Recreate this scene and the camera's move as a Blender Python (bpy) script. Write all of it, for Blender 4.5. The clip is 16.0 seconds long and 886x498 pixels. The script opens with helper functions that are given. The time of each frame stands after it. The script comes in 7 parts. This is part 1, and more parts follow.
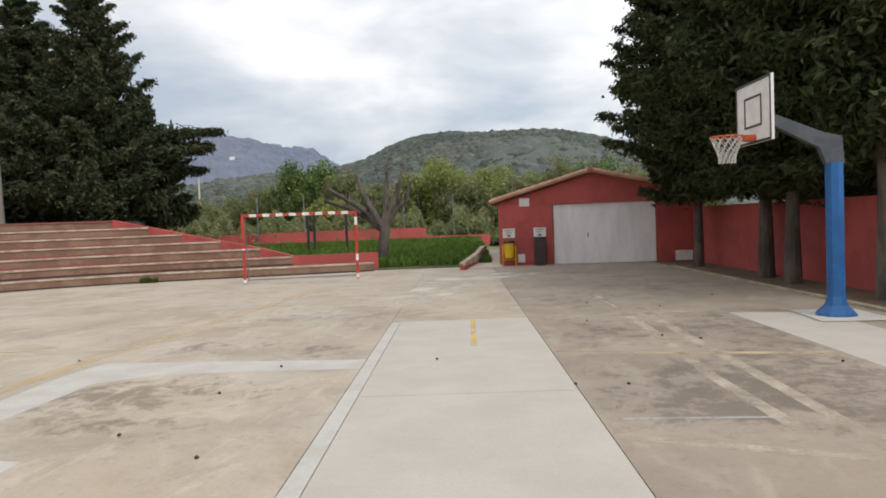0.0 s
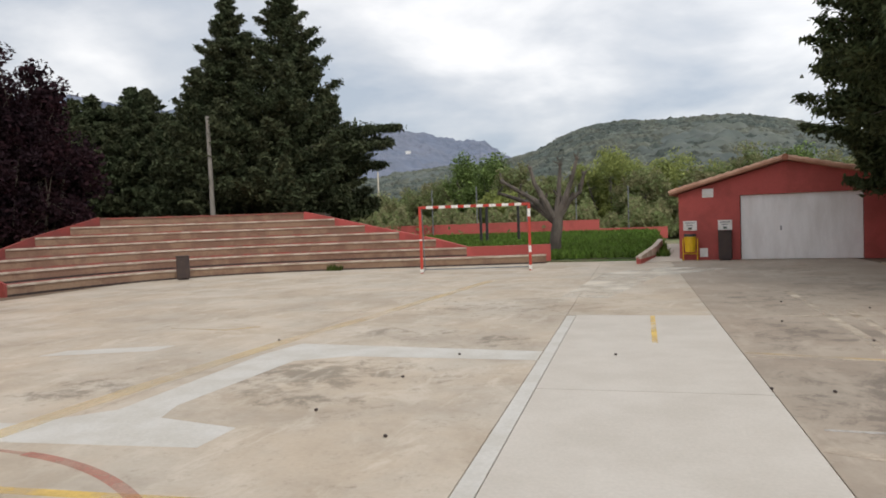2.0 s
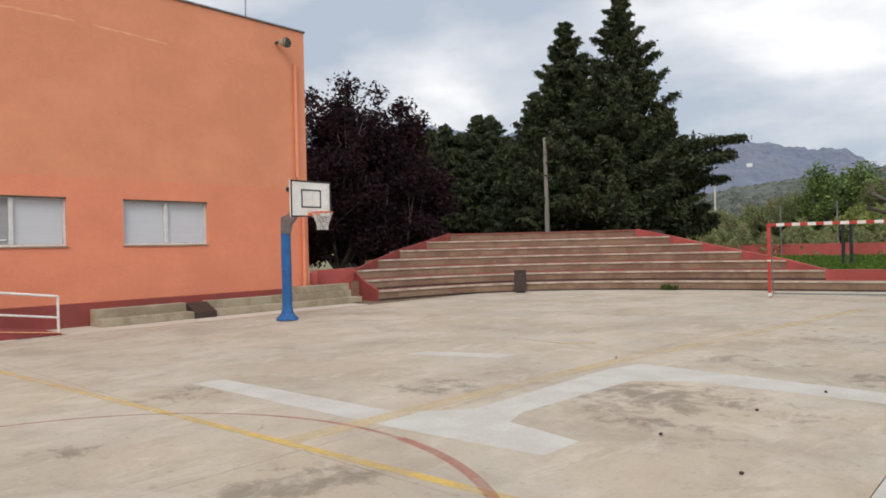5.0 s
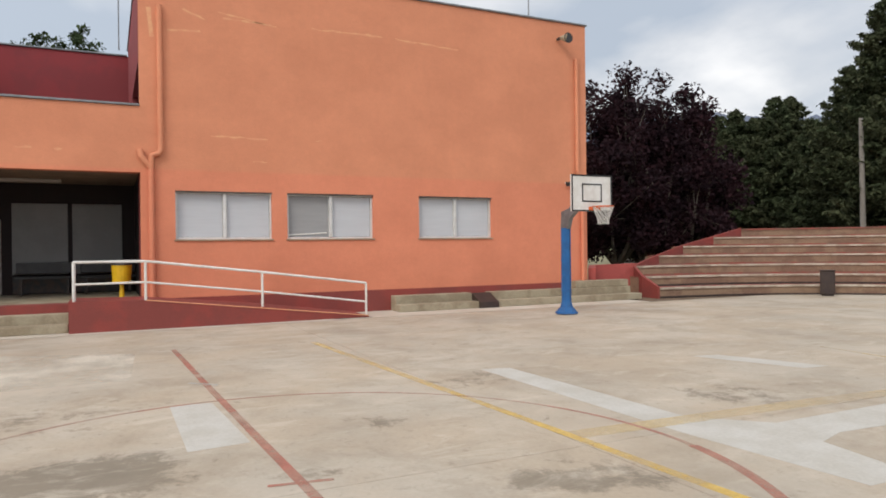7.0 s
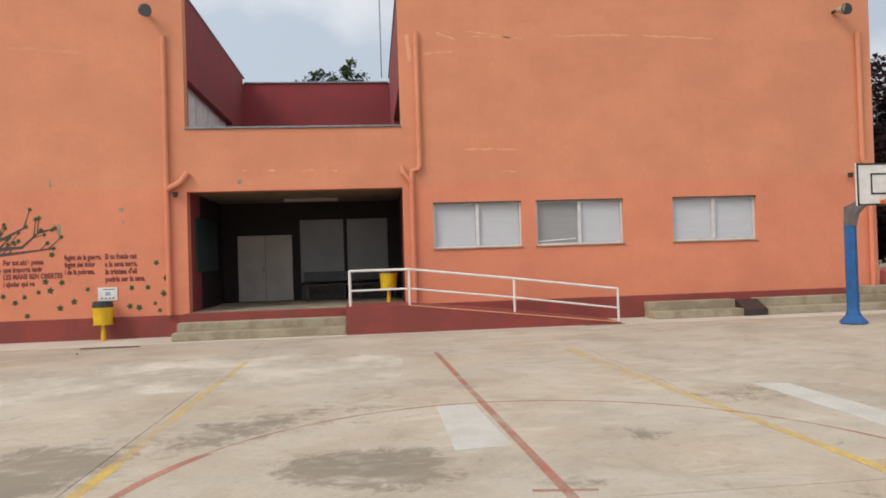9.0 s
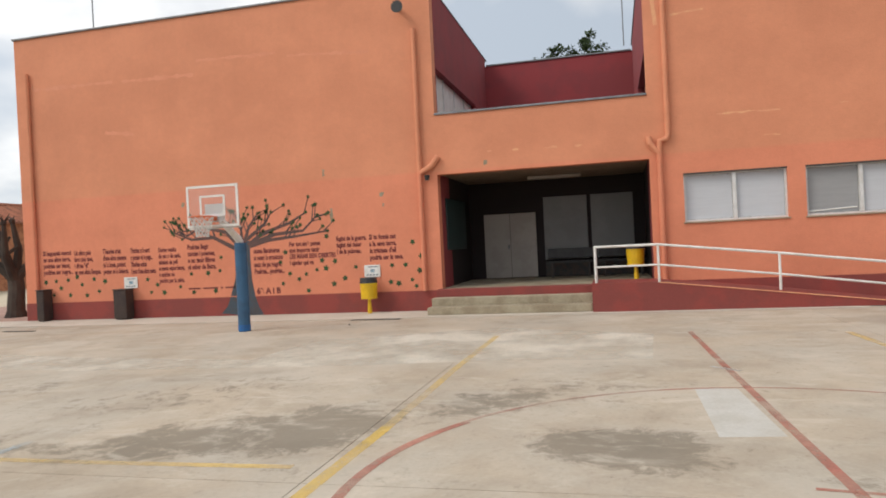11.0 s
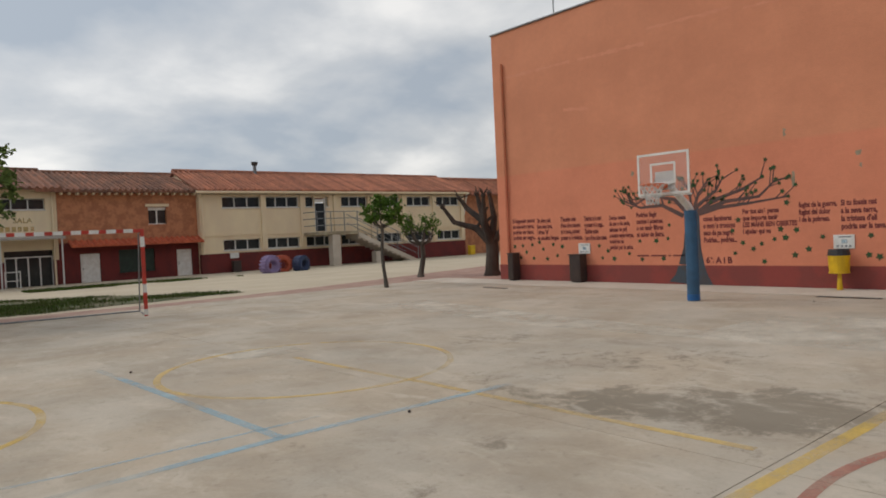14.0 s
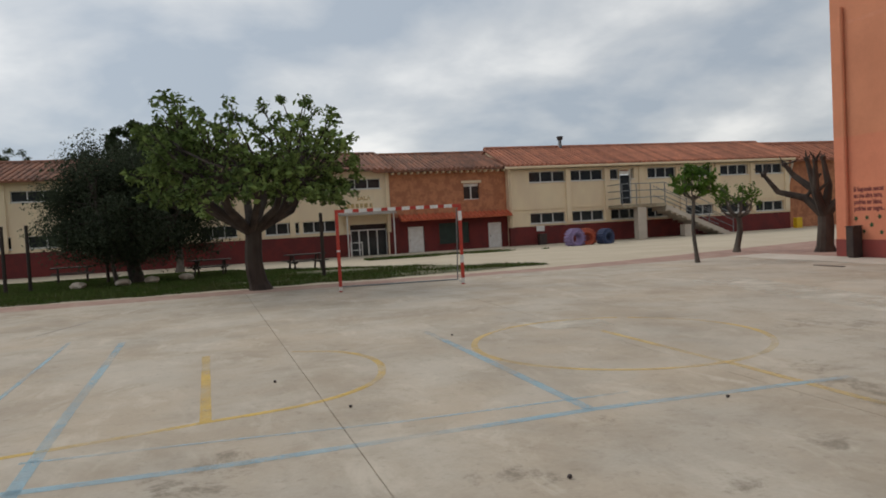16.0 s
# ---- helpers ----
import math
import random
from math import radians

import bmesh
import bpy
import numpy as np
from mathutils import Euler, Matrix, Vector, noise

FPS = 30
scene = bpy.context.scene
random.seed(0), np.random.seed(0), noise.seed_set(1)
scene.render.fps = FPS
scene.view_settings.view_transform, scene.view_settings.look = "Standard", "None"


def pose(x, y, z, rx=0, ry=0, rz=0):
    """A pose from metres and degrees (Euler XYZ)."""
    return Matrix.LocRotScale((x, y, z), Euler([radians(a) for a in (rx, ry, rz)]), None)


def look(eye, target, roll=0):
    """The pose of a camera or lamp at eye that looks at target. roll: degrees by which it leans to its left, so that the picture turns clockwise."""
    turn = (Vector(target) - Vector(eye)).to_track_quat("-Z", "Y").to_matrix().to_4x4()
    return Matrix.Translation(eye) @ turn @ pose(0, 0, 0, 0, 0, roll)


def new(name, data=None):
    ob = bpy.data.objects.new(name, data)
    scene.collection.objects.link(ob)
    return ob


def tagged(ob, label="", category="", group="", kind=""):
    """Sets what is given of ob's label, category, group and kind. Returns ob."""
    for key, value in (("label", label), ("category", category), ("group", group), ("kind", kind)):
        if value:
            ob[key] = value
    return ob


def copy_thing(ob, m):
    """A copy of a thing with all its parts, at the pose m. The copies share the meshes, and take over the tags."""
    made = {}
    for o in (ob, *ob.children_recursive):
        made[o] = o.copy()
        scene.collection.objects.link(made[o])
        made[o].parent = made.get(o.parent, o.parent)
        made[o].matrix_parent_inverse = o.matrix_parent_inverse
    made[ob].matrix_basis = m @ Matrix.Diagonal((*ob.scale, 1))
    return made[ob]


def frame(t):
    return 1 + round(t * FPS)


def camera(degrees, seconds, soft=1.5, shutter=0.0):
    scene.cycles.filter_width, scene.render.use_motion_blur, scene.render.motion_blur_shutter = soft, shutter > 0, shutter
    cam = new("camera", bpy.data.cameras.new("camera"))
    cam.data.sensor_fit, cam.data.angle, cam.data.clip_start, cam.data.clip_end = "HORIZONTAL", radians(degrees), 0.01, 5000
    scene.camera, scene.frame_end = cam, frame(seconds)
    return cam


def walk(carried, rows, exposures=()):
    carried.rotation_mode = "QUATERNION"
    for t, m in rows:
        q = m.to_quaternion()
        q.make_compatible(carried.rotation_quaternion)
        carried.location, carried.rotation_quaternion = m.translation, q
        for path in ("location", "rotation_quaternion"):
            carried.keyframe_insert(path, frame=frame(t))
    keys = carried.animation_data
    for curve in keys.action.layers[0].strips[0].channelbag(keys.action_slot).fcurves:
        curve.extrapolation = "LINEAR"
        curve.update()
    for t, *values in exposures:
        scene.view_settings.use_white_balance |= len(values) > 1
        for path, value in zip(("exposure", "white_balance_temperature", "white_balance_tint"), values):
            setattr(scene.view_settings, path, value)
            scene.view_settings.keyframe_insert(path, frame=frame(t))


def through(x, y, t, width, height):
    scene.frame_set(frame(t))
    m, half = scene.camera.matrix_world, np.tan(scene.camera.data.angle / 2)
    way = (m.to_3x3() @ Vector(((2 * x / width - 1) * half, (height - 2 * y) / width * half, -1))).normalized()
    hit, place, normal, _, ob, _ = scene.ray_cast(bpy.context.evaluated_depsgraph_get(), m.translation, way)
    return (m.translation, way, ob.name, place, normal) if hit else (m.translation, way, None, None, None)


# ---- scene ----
cam = camera(65.04, 16.0, soft=1.8)
PATH = [
    (0, pose(0.010, 0.210, 1.60, 87.77, 2.23, 1.34)),
    (0.5, pose(-0.012, 0.208, 1.60, 87.95, 2.01, 4.59)),
    (1, pose(-0.034, 0.205, 1.60, 87.94, 1.87, 7.79)),
    (1.5, pose(-0.057, 0.201, 1.60, 87.81, 1.75, 11.47)),
    (2, pose(-0.081, 0.197, 1.60, 87.63, 2.10, 15.29)),
    (2.5, pose(-0.104, 0.191, 1.60, 87.36, 2.50, 18.95)),
    (3, pose(-0.128, 0.185, 1.60, 87.02, 2.41, 22.81)),
    (5.5, pose(-0.256, 0.125, 1.60, 90.31, 1.12, 47.67)),
    (6, pose(-0.281, 0.107, 1.60, 90.20, 1.04, 53.62)),
    (6.5, pose(-0.302, 0.090, 1.60, 89.90, 0.97, 58.75)),
    (7, pose(-0.323, 0.070, 1.60, 89.81, 0.68, 64.23)),
    (7.5, pose(-0.342, 0.050, 1.60, 90.12, 0.61, 69.69)),
    (8, pose(-0.360, 0.029, 1.60, 90.35, 0.98, 75.14)),
    (8.5, pose(-0.375, 0.010, 1.60, 90.59, 1.46, 79.88)),
    (9, pose(-0.388, -0.008, 1.60, 90.74, 1.83, 84.27)),
    (9.5, pose(-0.401, -0.031, 1.60, 90.67, 2.27, 89.90)),
    (12, pose(-0.439, -0.129, 1.60, 89.14, 2.55, 113.52)),
    (12.5, pose(-0.441, -0.151, 1.60, 89.09, 2.31, 119.48)),
    (13, pose(-0.440, -0.174, 1.60, 88.77, 2.48, 125.95)),
    (13.5, pose(-0.436, -0.196, 1.60, 88.68, 2.69, 132.28)),
    (14, pose(-0.429, -0.218, 1.60, 88.74, 2.66, 139.41)),
    (14.5, pose(-0.419, -0.238, 1.60, 88.67, 2.40, 146.70)),
    (15, pose(-0.411, -0.253, 1.60, 88.44, 2.33, 152.65)),
    (15.5, pose(-0.403, -0.265, 1.60, 88.11, 2.53, 158.17)),
    (16, pose(-0.393, -0.275, 1.60, 87.78, 3.09, 164.06)),
]
walk(cam, PATH, [(0, 0.50, 6750, 11), (3, 0.42, 6750, 11), (5.5, 0.46, 6750, 11), (9, 0.50, 6900, 11), (12, 0.36, 6900, 10), (13, 0.06, 6900, 10), (14, -0.18, 6850, 10), (15, -0.26, 6800, 9), (16, -0.23, 6750, 9)])

# ---- sky: an overcast spring day ----
world = bpy.data.worlds.new("world")
scene.world = world
world.use_nodes = True
wn, wl = world.node_tree.nodes, world.node_tree.links
wn.clear()
w_out = wn.new("ShaderNodeOutputWorld")
w_bg = wn.new("ShaderNodeBackground")
w_sky = wn.new("ShaderNodeTexSky")
w_sky.sky_type = "NISHITA"
w_sky.sun_disc = False
w_sky.sun_elevation = radians(41)
w_sky.sun_rotation = radians(131)
w_co = wn.new("ShaderNodeTexCoord")
w_map = wn.new("ShaderNodeMapping")
w_map.inputs["Scale"].default_value = (1.0, 1.0, 0.8)
w_map.inputs["Location"].default_value = (4.7, 1.3, 0.9)
w_n1 = wn.new("ShaderNodeTexNoise")
w_n1.inputs["Scale"].default_value = 1.5
w_n1.inputs["Detail"].default_value = 9
w_n1.inputs["Roughness"].default_value = 0.50
w_n1.inputs["Distortion"].default_value = 0.2
w_ramp = wn.new("ShaderNodeValToRGB")
w_ramp.color_ramp.elements[0].position = 0.38
w_ramp.color_ramp.elements[0].color = (0.40, 0.465, 0.555, 1)
w_ramp.color_ramp.elements[1].position = 0.645
w_ramp.color_ramp.elements[1].color = (0.90, 0.915, 0.935, 1)
mid = w_ramp.color_ramp.elements.new(0.5)
mid.color = (0.58, 0.62, 0.675, 1)
w_mix = wn.new("ShaderNodeMix")
w_mix.data_type = "RGBA"
w_mix.inputs["Factor"].default_value = 0.9
w_gain = wn.new("ShaderNodeVectorMath")
w_gain.operation = "SCALE"
w_gain.inputs["Scale"].default_value = 0.1
w_amp = wn.new("ShaderNodeVectorMath")
w_amp.operation = "SCALE"
w_amp.inputs["Scale"].default_value = 1.0
# the deck lies flat overhead, so its billows draw together towards the horizon
w_xyz = wn.new("ShaderNodeSeparateXYZ")
wl.new(w_co.outputs["Generated"], w_xyz.inputs["Vector"])
w_up = wn.new("ShaderNodeMath")
w_up.operation = "MAXIMUM"
w_up.inputs[1].default_value = 0.0
wl.new(w_xyz.outputs["Z"], w_up.inputs[0])
w_lift = wn.new("ShaderNodeMath")
w_lift.operation = "ADD"
w_lift.inputs[1].default_value = 0.30
wl.new(w_up.outputs["Value"], w_lift.inputs[0])
w_inv = wn.new("ShaderNodeMath")
w_inv.operation = "DIVIDE"
w_inv.inputs[0].default_value = 1.0
wl.new(w_lift.outputs["Value"], w_inv.inputs[1])
w_deck = wn.new("ShaderNodeVectorMath")
w_deck.operation = "SCALE"
wl.new(w_co.outputs["Generated"], w_deck.inputs[0])
wl.new(w_inv.outputs["Value"], w_deck.inputs["Scale"])
wl.new(w_deck.outputs["Vector"], w_map.inputs["Vector"])
wl.new(w_map.outputs["Vector"], w_n1.inputs["Vector"])
wl.new(w_n1.outputs["Fac"], w_ramp.inputs["Fac"])
wl.new(w_sky.outputs["Color"], w_gain.inputs[0])
wl.new(w_ramp.outputs["Color"], w_amp.inputs[0])
wl.new(w_gain.outputs["Vector"], w_mix.inputs["A"])
# overcast cloud is brighter round the hidden sun
w_dot = wn.new("ShaderNodeVectorMath")
w_dot.operation = "DOT_PRODUCT"
w_dot.inputs[1].default_value = (0.56, -0.49, 0.66)
w_glow = wn.new("ShaderNodeMapRange")
w_glow.inputs["From Min"].default_value = -1.0
w_glow.inputs["From Max"].default_value = 1.0
w_glow.inputs["To Min"].default_value = 0.72
w_glow.inputs["To Max"].default_value = 1.40
wl.new(w_co.outputs["Generated"], w_dot.inputs[0])
wl.new(w_dot.outputs["Value"], w_glow.inputs["Value"])
wl.new(w_glow.outputs["Result"], w_amp.inputs["Scale"])
wl.new(w_amp.outputs["Vector"], w_mix.inputs["B"])
wl.new(w_mix.outputs["Result"], w_bg.inputs["Color"])
wl.new(w_bg.outputs["Background"], w_out.inputs["Surface"])
w_bg.inputs["Strength"].default_value = 1.0

sun_data = bpy.data.lights.new("sun", "SUN")
sun_data.energy = 1.12
sun_data.angle = radians(25)
sun_data.color = (1.0, 0.95, 0.88)
sun = new("sun", sun_data)
sun.matrix_world = look((36, -49, 55), (0, 0, 0))

# ---- materials ----
def material(name, base, second=None, scale=2.0, rough=0.85, bump=0.15, grain=40.0, metal=0.0, cover=0.5, vary=0.0, stretch=(1, 1, 1), fine=0.12, soft=0.18):
    """A surface of two mixed tones (patches of one size, grain of another), with fine relief."""
    m = bpy.data.materials.new(name)
    m.use_nodes = True
    n, l = m.node_tree.nodes, m.node_tree.links
    b = n["Principled BSDF"]
    b.inputs["Roughness"].default_value = rough
    b.inputs["Metallic"].default_value = metal
    co = n.new("ShaderNodeTexCoord")
    mp = n.new("ShaderNodeMapping")
    mp.inputs["Scale"].default_value = stretch
    l.new(co.outputs["Object"], mp.inputs["Vector"])
    big = n.new("ShaderNodeTexNoise")
    big.inputs["Scale"].default_value = scale
    big.inputs["Detail"].default_value = 6
    big.inputs["Roughness"].default_value = 0.62
    l.new(mp.outputs["Vector"], big.inputs["Vector"])
    small = n.new("ShaderNodeTexNoise")
    small.inputs["Scale"].default_value = grain
    small.inputs["Detail"].default_value = 3
    l.new(mp.outputs["Vector"], small.inputs["Vector"])
    step = n.new("ShaderNodeMapRange")
    step.interpolation_type = "SMOOTHSTEP"
    step.inputs["From Min"].default_value = cover - soft / 2
    step.inputs["From Max"].default_value = cover + soft / 2
    l.new(big.outputs["Fac"], step.inputs["Value"])
    mix = n.new("ShaderNodeMix")
    mix.data_type = "RGBA"
    mix.inputs["A"].default_value = (*base, 1)
    mix.inputs["B"].default_value = (*(second or [c * 0.8 for c in base]), 1)
    l.new(step.outputs["Result"], mix.inputs["Factor"])
    val = n.new("ShaderNodeMath")
    val.operation = "MULTIPLY_ADD"
    val.inputs[1].default_value = 2 * fine
    val.inputs[2].default_value = 1 - fine
    l.new(small.outputs["Fac"], val.inputs[0])
    gain = n.new("ShaderNodeVectorMath")
    gain.operation = "SCALE"
    l.new(mix.outputs["Result"], gain.inputs[0])
    l.new(val.outputs["Value"], gain.inputs["Scale"])
    last = gain.outputs["Vector"]
    if vary:
        info = n.new("ShaderNodeNewGeometry")
        v2 = n.new("ShaderNodeMath")
        v2.operation = "MULTIPLY_ADD"
        v2.inputs[1].default_value = 2 * vary
        v2.inputs[2].default_value = 1 - vary
        l.new(info.outputs["Random Per Island"], v2.inputs[0])
        g2 = n.new("ShaderNodeVectorMath")
        g2.operation = "SCALE"
        l.new(last, g2.inputs[0])
        l.new(v2.outputs["Value"], g2.inputs["Scale"])
        last = g2.outputs["Vector"]
    l.new(last, b.inputs["Base Color"])
    if bump:
        bp = n.new("ShaderNodeBump")
        bp.inputs["Strength"].default_value = bump
        bp.inputs["Distance"].default_value = 0.02
        l.new(small.outputs["Fac"], bp.inputs["Height"])
        l.new(bp.outputs["Normal"], b.inputs["Normal"])
    return m


def leaf_material(name, base, second, vary=0.45, rough=0.7, through=0.15):
    m = material(name, base, second, scale=0.9, rough=rough, bump=0, grain=6, vary=vary, fine=0.15)
    n, l = m.node_tree.nodes, m.node_tree.links
    b = n["Principled BSDF"]
    b.inputs["Specular IOR Level"].default_value = 0.06
    if through:
        tr = n.new("ShaderNodeBsdfTranslucent")
        add = n.new("ShaderNodeMixShader")
        add.inputs["Fac"].default_value = through
        src = b.inputs["Base Color"].links[0].from_socket
        l.new(src, tr.inputs["Color"])
        l.new(b.outputs["BSDF"], add.inputs[1])
        l.new(tr.outputs["BSDF"], add.inputs[2])
        l.new(add.outputs["Shader"], n["Material Output"].inputs["Surface"])
    return m


M_ORANGE = material("orange_render", (0.662, 0.254, 0.147), (0.603, 0.227, 0.130), scale=0.5, rough=0.9, bump=0.25, grain=30, stretch=(1, 1, 1.6), fine=0.06, soft=0.3)
# the lower part of the hall was painted anew up to a level line
_n, _l = M_ORANGE.node_tree.nodes, M_ORANGE.node_tree.links
_co = _n.new("ShaderNodeTexCoord")
_xyz = _n.new("ShaderNodeSeparateXYZ")
_l.new(_co.outputs["Object"], _xyz.inputs["Vector"])
_step = _n.new("ShaderNodeMapRange")
_step.inputs["From Min"].default_value = 3.33
_step.inputs["From Max"].default_value = 3.41
_l.new(_xyz.outputs["Z"], _step.inputs["Value"])
_tint = _n.new("ShaderNodeMix")
_tint.data_type = "RGBA"
_tint.inputs["A"].default_value = (1.03, 0.95, 0.95, 1)
_tint.inputs["B"].default_value = (0.985, 1.02, 0.99, 1)
_l.new(_step.outputs["Result"], _tint.inputs["Factor"])
# rain streaks and blotches of old paint
for _sc, _st, _lo, _hi in ((0.8, (1.4, 1.4, 0.3), 0.985, 1.025), (0.7, (1, 1, 1), 0.97, 1.04), (7.0, (1, 1, 1), 0.985, 1.02)):
    _mp = _n.new("ShaderNodeMapping")
    _mp.inputs["Scale"].default_value = _st
    _l.new(_co.outputs["Object"], _mp.inputs["Vector"])
    _nz = _n.new("ShaderNodeTexNoise")
    _nz.inputs["Scale"].default_value = _sc
    _nz.inputs["Detail"].default_value = 9
    _nz.inputs["Roughness"].default_value = 0.66
    _l.new(_mp.outputs["Vector"], _nz.inputs["Vector"])
    _mr = _n.new("ShaderNodeMapRange")
    for _k, _v in (("From Min", 0.36), ("From Max", 0.64), ("To Min", _lo), ("To Max", _hi)):
        _mr.inputs[_k].default_value = _v
    _l.new(_nz.outputs["Fac"], _mr.inputs["Value"])
    _gs = _n.new("ShaderNodeVectorMath")
    _gs.operation = "SCALE"
    _in = _n["Principled BSDF"].inputs["Base Color"]
    _l.new(_in.links[0].from_socket, _gs.inputs[0])
    _l.new(_mr.outputs["Result"], _gs.inputs["Scale"])
    _l.new(_gs.outputs["Vector"], _in)
_mul = _n.new("ShaderNodeVectorMath")
_mul.operation = "MULTIPLY"
_in = _n["Principled BSDF"].inputs["Base Color"]
_l.new(_in.links[0].from_socket, _mul.inputs[0])
_l.new(_tint.outputs["Result"], _mul.inputs[1])
_l.new(_mul.outputs["Vector"], _in)
M_RED = material("oxide_red_paint", (0.27, 0.052, 0.042), (0.22, 0.05, 0.042), scale=1.2, rough=0.85, bump=0.2, grain=30, fine=0.12)
M_REDWALL = material("faded_red_render", (0.44, 0.092, 0.080), (0.35, 0.076, 0.065), scale=0.9, rough=0.9, bump=0.3, grain=25, fine=0.15)
M_DKRED = material("dark_red_render", (0.26, 0.04, 0.045), (0.22, 0.04, 0.045), scale=0.8, rough=0.9, bump=0.2, fine=0.1)
M_STEP = material("bare_concrete_step", (0.36, 0.31, 0.22), (0.27, 0.22, 0.15), scale=1.6, rough=0.95, bump=0.35, grain=22, fine=0.2)
M_LIP = material("worn_step_edge", (0.52, 0.45, 0.37), (0.36, 0.29, 0.225), scale=2.5, rough=0.95, bump=0.3, grain=20, fine=0.2)
M_TERR = material("weathered_terrace_concrete", (0.262, 0.176, 0.118), (0.195, 0.118, 0.082), scale=1.1, rough=0.95, bump=0.4, grain=18, fine=0.25)
M_TREAD = material("red_painted_tread", (0.28, 0.08, 0.06), (0.21, 0.10, 0.075), scale=1.8, rough=0.9, bump=0.2, fine=0.2)
M_PATCH = material("new_grey_concrete", (0.50, 0.46, 0.405), (0.445, 0.405, 0.35), scale=1.3, rough=0.92, bump=0.15, grain=35, fine=0.1, soft=0.4)
M_PATCHB = material("pale_mortar_fill", (0.515, 0.497, 0.457), (0.45, 0.425, 0.375), scale=2.2, rough=0.92, bump=0.2, grain=30, fine=0.14, soft=0.35)
M_APRON = material("pale_apron_concrete", (0.56, 0.50, 0.425), (0.48, 0.42, 0.345), scale=1.0, rough=0.92, bump=0.2, grain=30, fine=0.14, soft=0.4)
M_WHITE = material("white_paint", (0.74, 0.73, 0.70), (0.66, 0.64, 0.60), scale=4, rough=0.55, bump=0.05, fine=0.05)
M_GATE = material("stained_white_gate", (0.82, 0.81, 0.80), (0.69, 0.67, 0.65), scale=1.0, rough=0.6, bump=0.1, stretch=(2.2, 1, 0.5), fine=0.12, soft=0.35)
M_CREAM = material("cream_render", (0.76, 0.63, 0.43), (0.70, 0.56, 0.39), scale=0.6, rough=0.9, bump=0.2, stretch=(1.5, 1, 0.6), fine=0.08, soft=0.35)
M_MAROON = material("maroon_band_paint", (0.15, 0.021, 0.018), (0.11, 0.018, 0.017), scale=1.0, rough=0.85, bump=0.15, fine=0.12)
M_TILE = material("clay_roof_tile", (0.40, 0.155, 0.09), (0.30, 0.12, 0.075), scale=1.1, rough=0.9, bump=0.2, grain=20, vary=0.25, fine=0.2)
M_TILEDK = material("weathered_roof_tile", (0.27, 0.12, 0.075), (0.17, 0.085, 0.06), scale=1.0, rough=0.95, bump=0.2, grain=20, vary=0.25, fine=0.2)
M_BRICK = material("brown_brick", (0.40, 0.17, 0.085), (0.29, 0.115, 0.06), scale=2.5, rough=0.9, bump=0.25, grain=18, fine=0.2, vary=0.25)
M_MORTAR = material("brick_mortar", (0.28, 0.19, 0.13), (0.22, 0.14, 0.10), scale=2.0, rough=0.95, bump=0.2, fine=0.15)
M_BLUE = material("blue_padding", (0.011, 0.115, 0.33), (0.010, 0.09, 0.26), scale=2.5, rough=0.5, bump=0.2, grain=8, fine=0.15)
M_BLUE2 = material("faded_blue_padding", (0.032, 0.105, 0.20), (0.028, 0.085, 0.16), scale=2.5, rough=0.6, bump=0.2, grain=8, fine=0.15)
M_STEEL = material("galvanised_steel", (0.24, 0.25, 0.26), (0.19, 0.20, 0.21), scale=5, rough=0.5, metal=0.6, bump=0.05, fine=0.08)
M_ARM = material("dark_grey_painted_steel", (0.075, 0.085, 0.10), (0.055, 0.065, 0.075), scale=4, rough=0.5, metal=0.2, bump=0.05, fine=0.1)
M_DKSTEEL = material("dark_steel", (0.05, 0.05, 0.05), (0.08, 0.06, 0.05), scale=6, rough=0.6, metal=0.3, bump=0.05, fine=0.1)
M_BLACK = material("black_paint", (0.02, 0.02, 0.022), (0.03, 0.03, 0.03), scale=6, rough=0.5, bump=0, fine=0.1)
M_RIM = material("orange_rim_paint", (0.65, 0.13, 0.03), (0.55, 0.10, 0.03), scale=8, rough=0.45, bump=0, fine=0.08)
M_NET = material("white_net_cord", (0.62, 0.61, 0.58), (0.5, 0.49, 0.46), scale=9, rough=0.9, bump=0, fine=0.1)
M_GOALRED = material("goal_red_paint", (0.50, 0.045, 0.025), (0.40, 0.04, 0.025), scale=5, rough=0.5, bump=0.05, fine=0.1)
M_YELLOW = material("yellow_plastic", (0.72, 0.46, 0.015), (0.62, 0.38, 0.012), scale=5, rough=0.45, bump=0.03, fine=0.06)
M_BIN = material("dark_brown_steel", (0.045, 0.028, 0.022), (0.035, 0.022, 0.02), scale=4, rough=0.6, bump=0.05, fine=0.15)
M_GLASS = material("dark_window_glass", (0.025, 0.028, 0.03), (0.035, 0.038, 0.04), scale=1.5, rough=0.08, bump=0, fine=0.05)
M_BLIND = material("white_roller_blind", (0.50, 0.52, 0.55), (0.48, 0.50, 0.53), scale=1.2, rough=0.8, bump=0.05, stretch=(1, 1, 14), fine=0.04)
M_GREYBLIND = material("grey_roller_blind", (0.30, 0.305, 0.31), (0.285, 0.29, 0.295), scale=1.2, rough=0.8, bump=0.05, stretch=(1, 1, 14), fine=0.05)
M_ALU = material("aluminium_frame", (0.66, 0.66, 0.65), (0.60, 0.60, 0.58), scale=6, rough=0.4, metal=0.2, bump=0, fine=0.04)
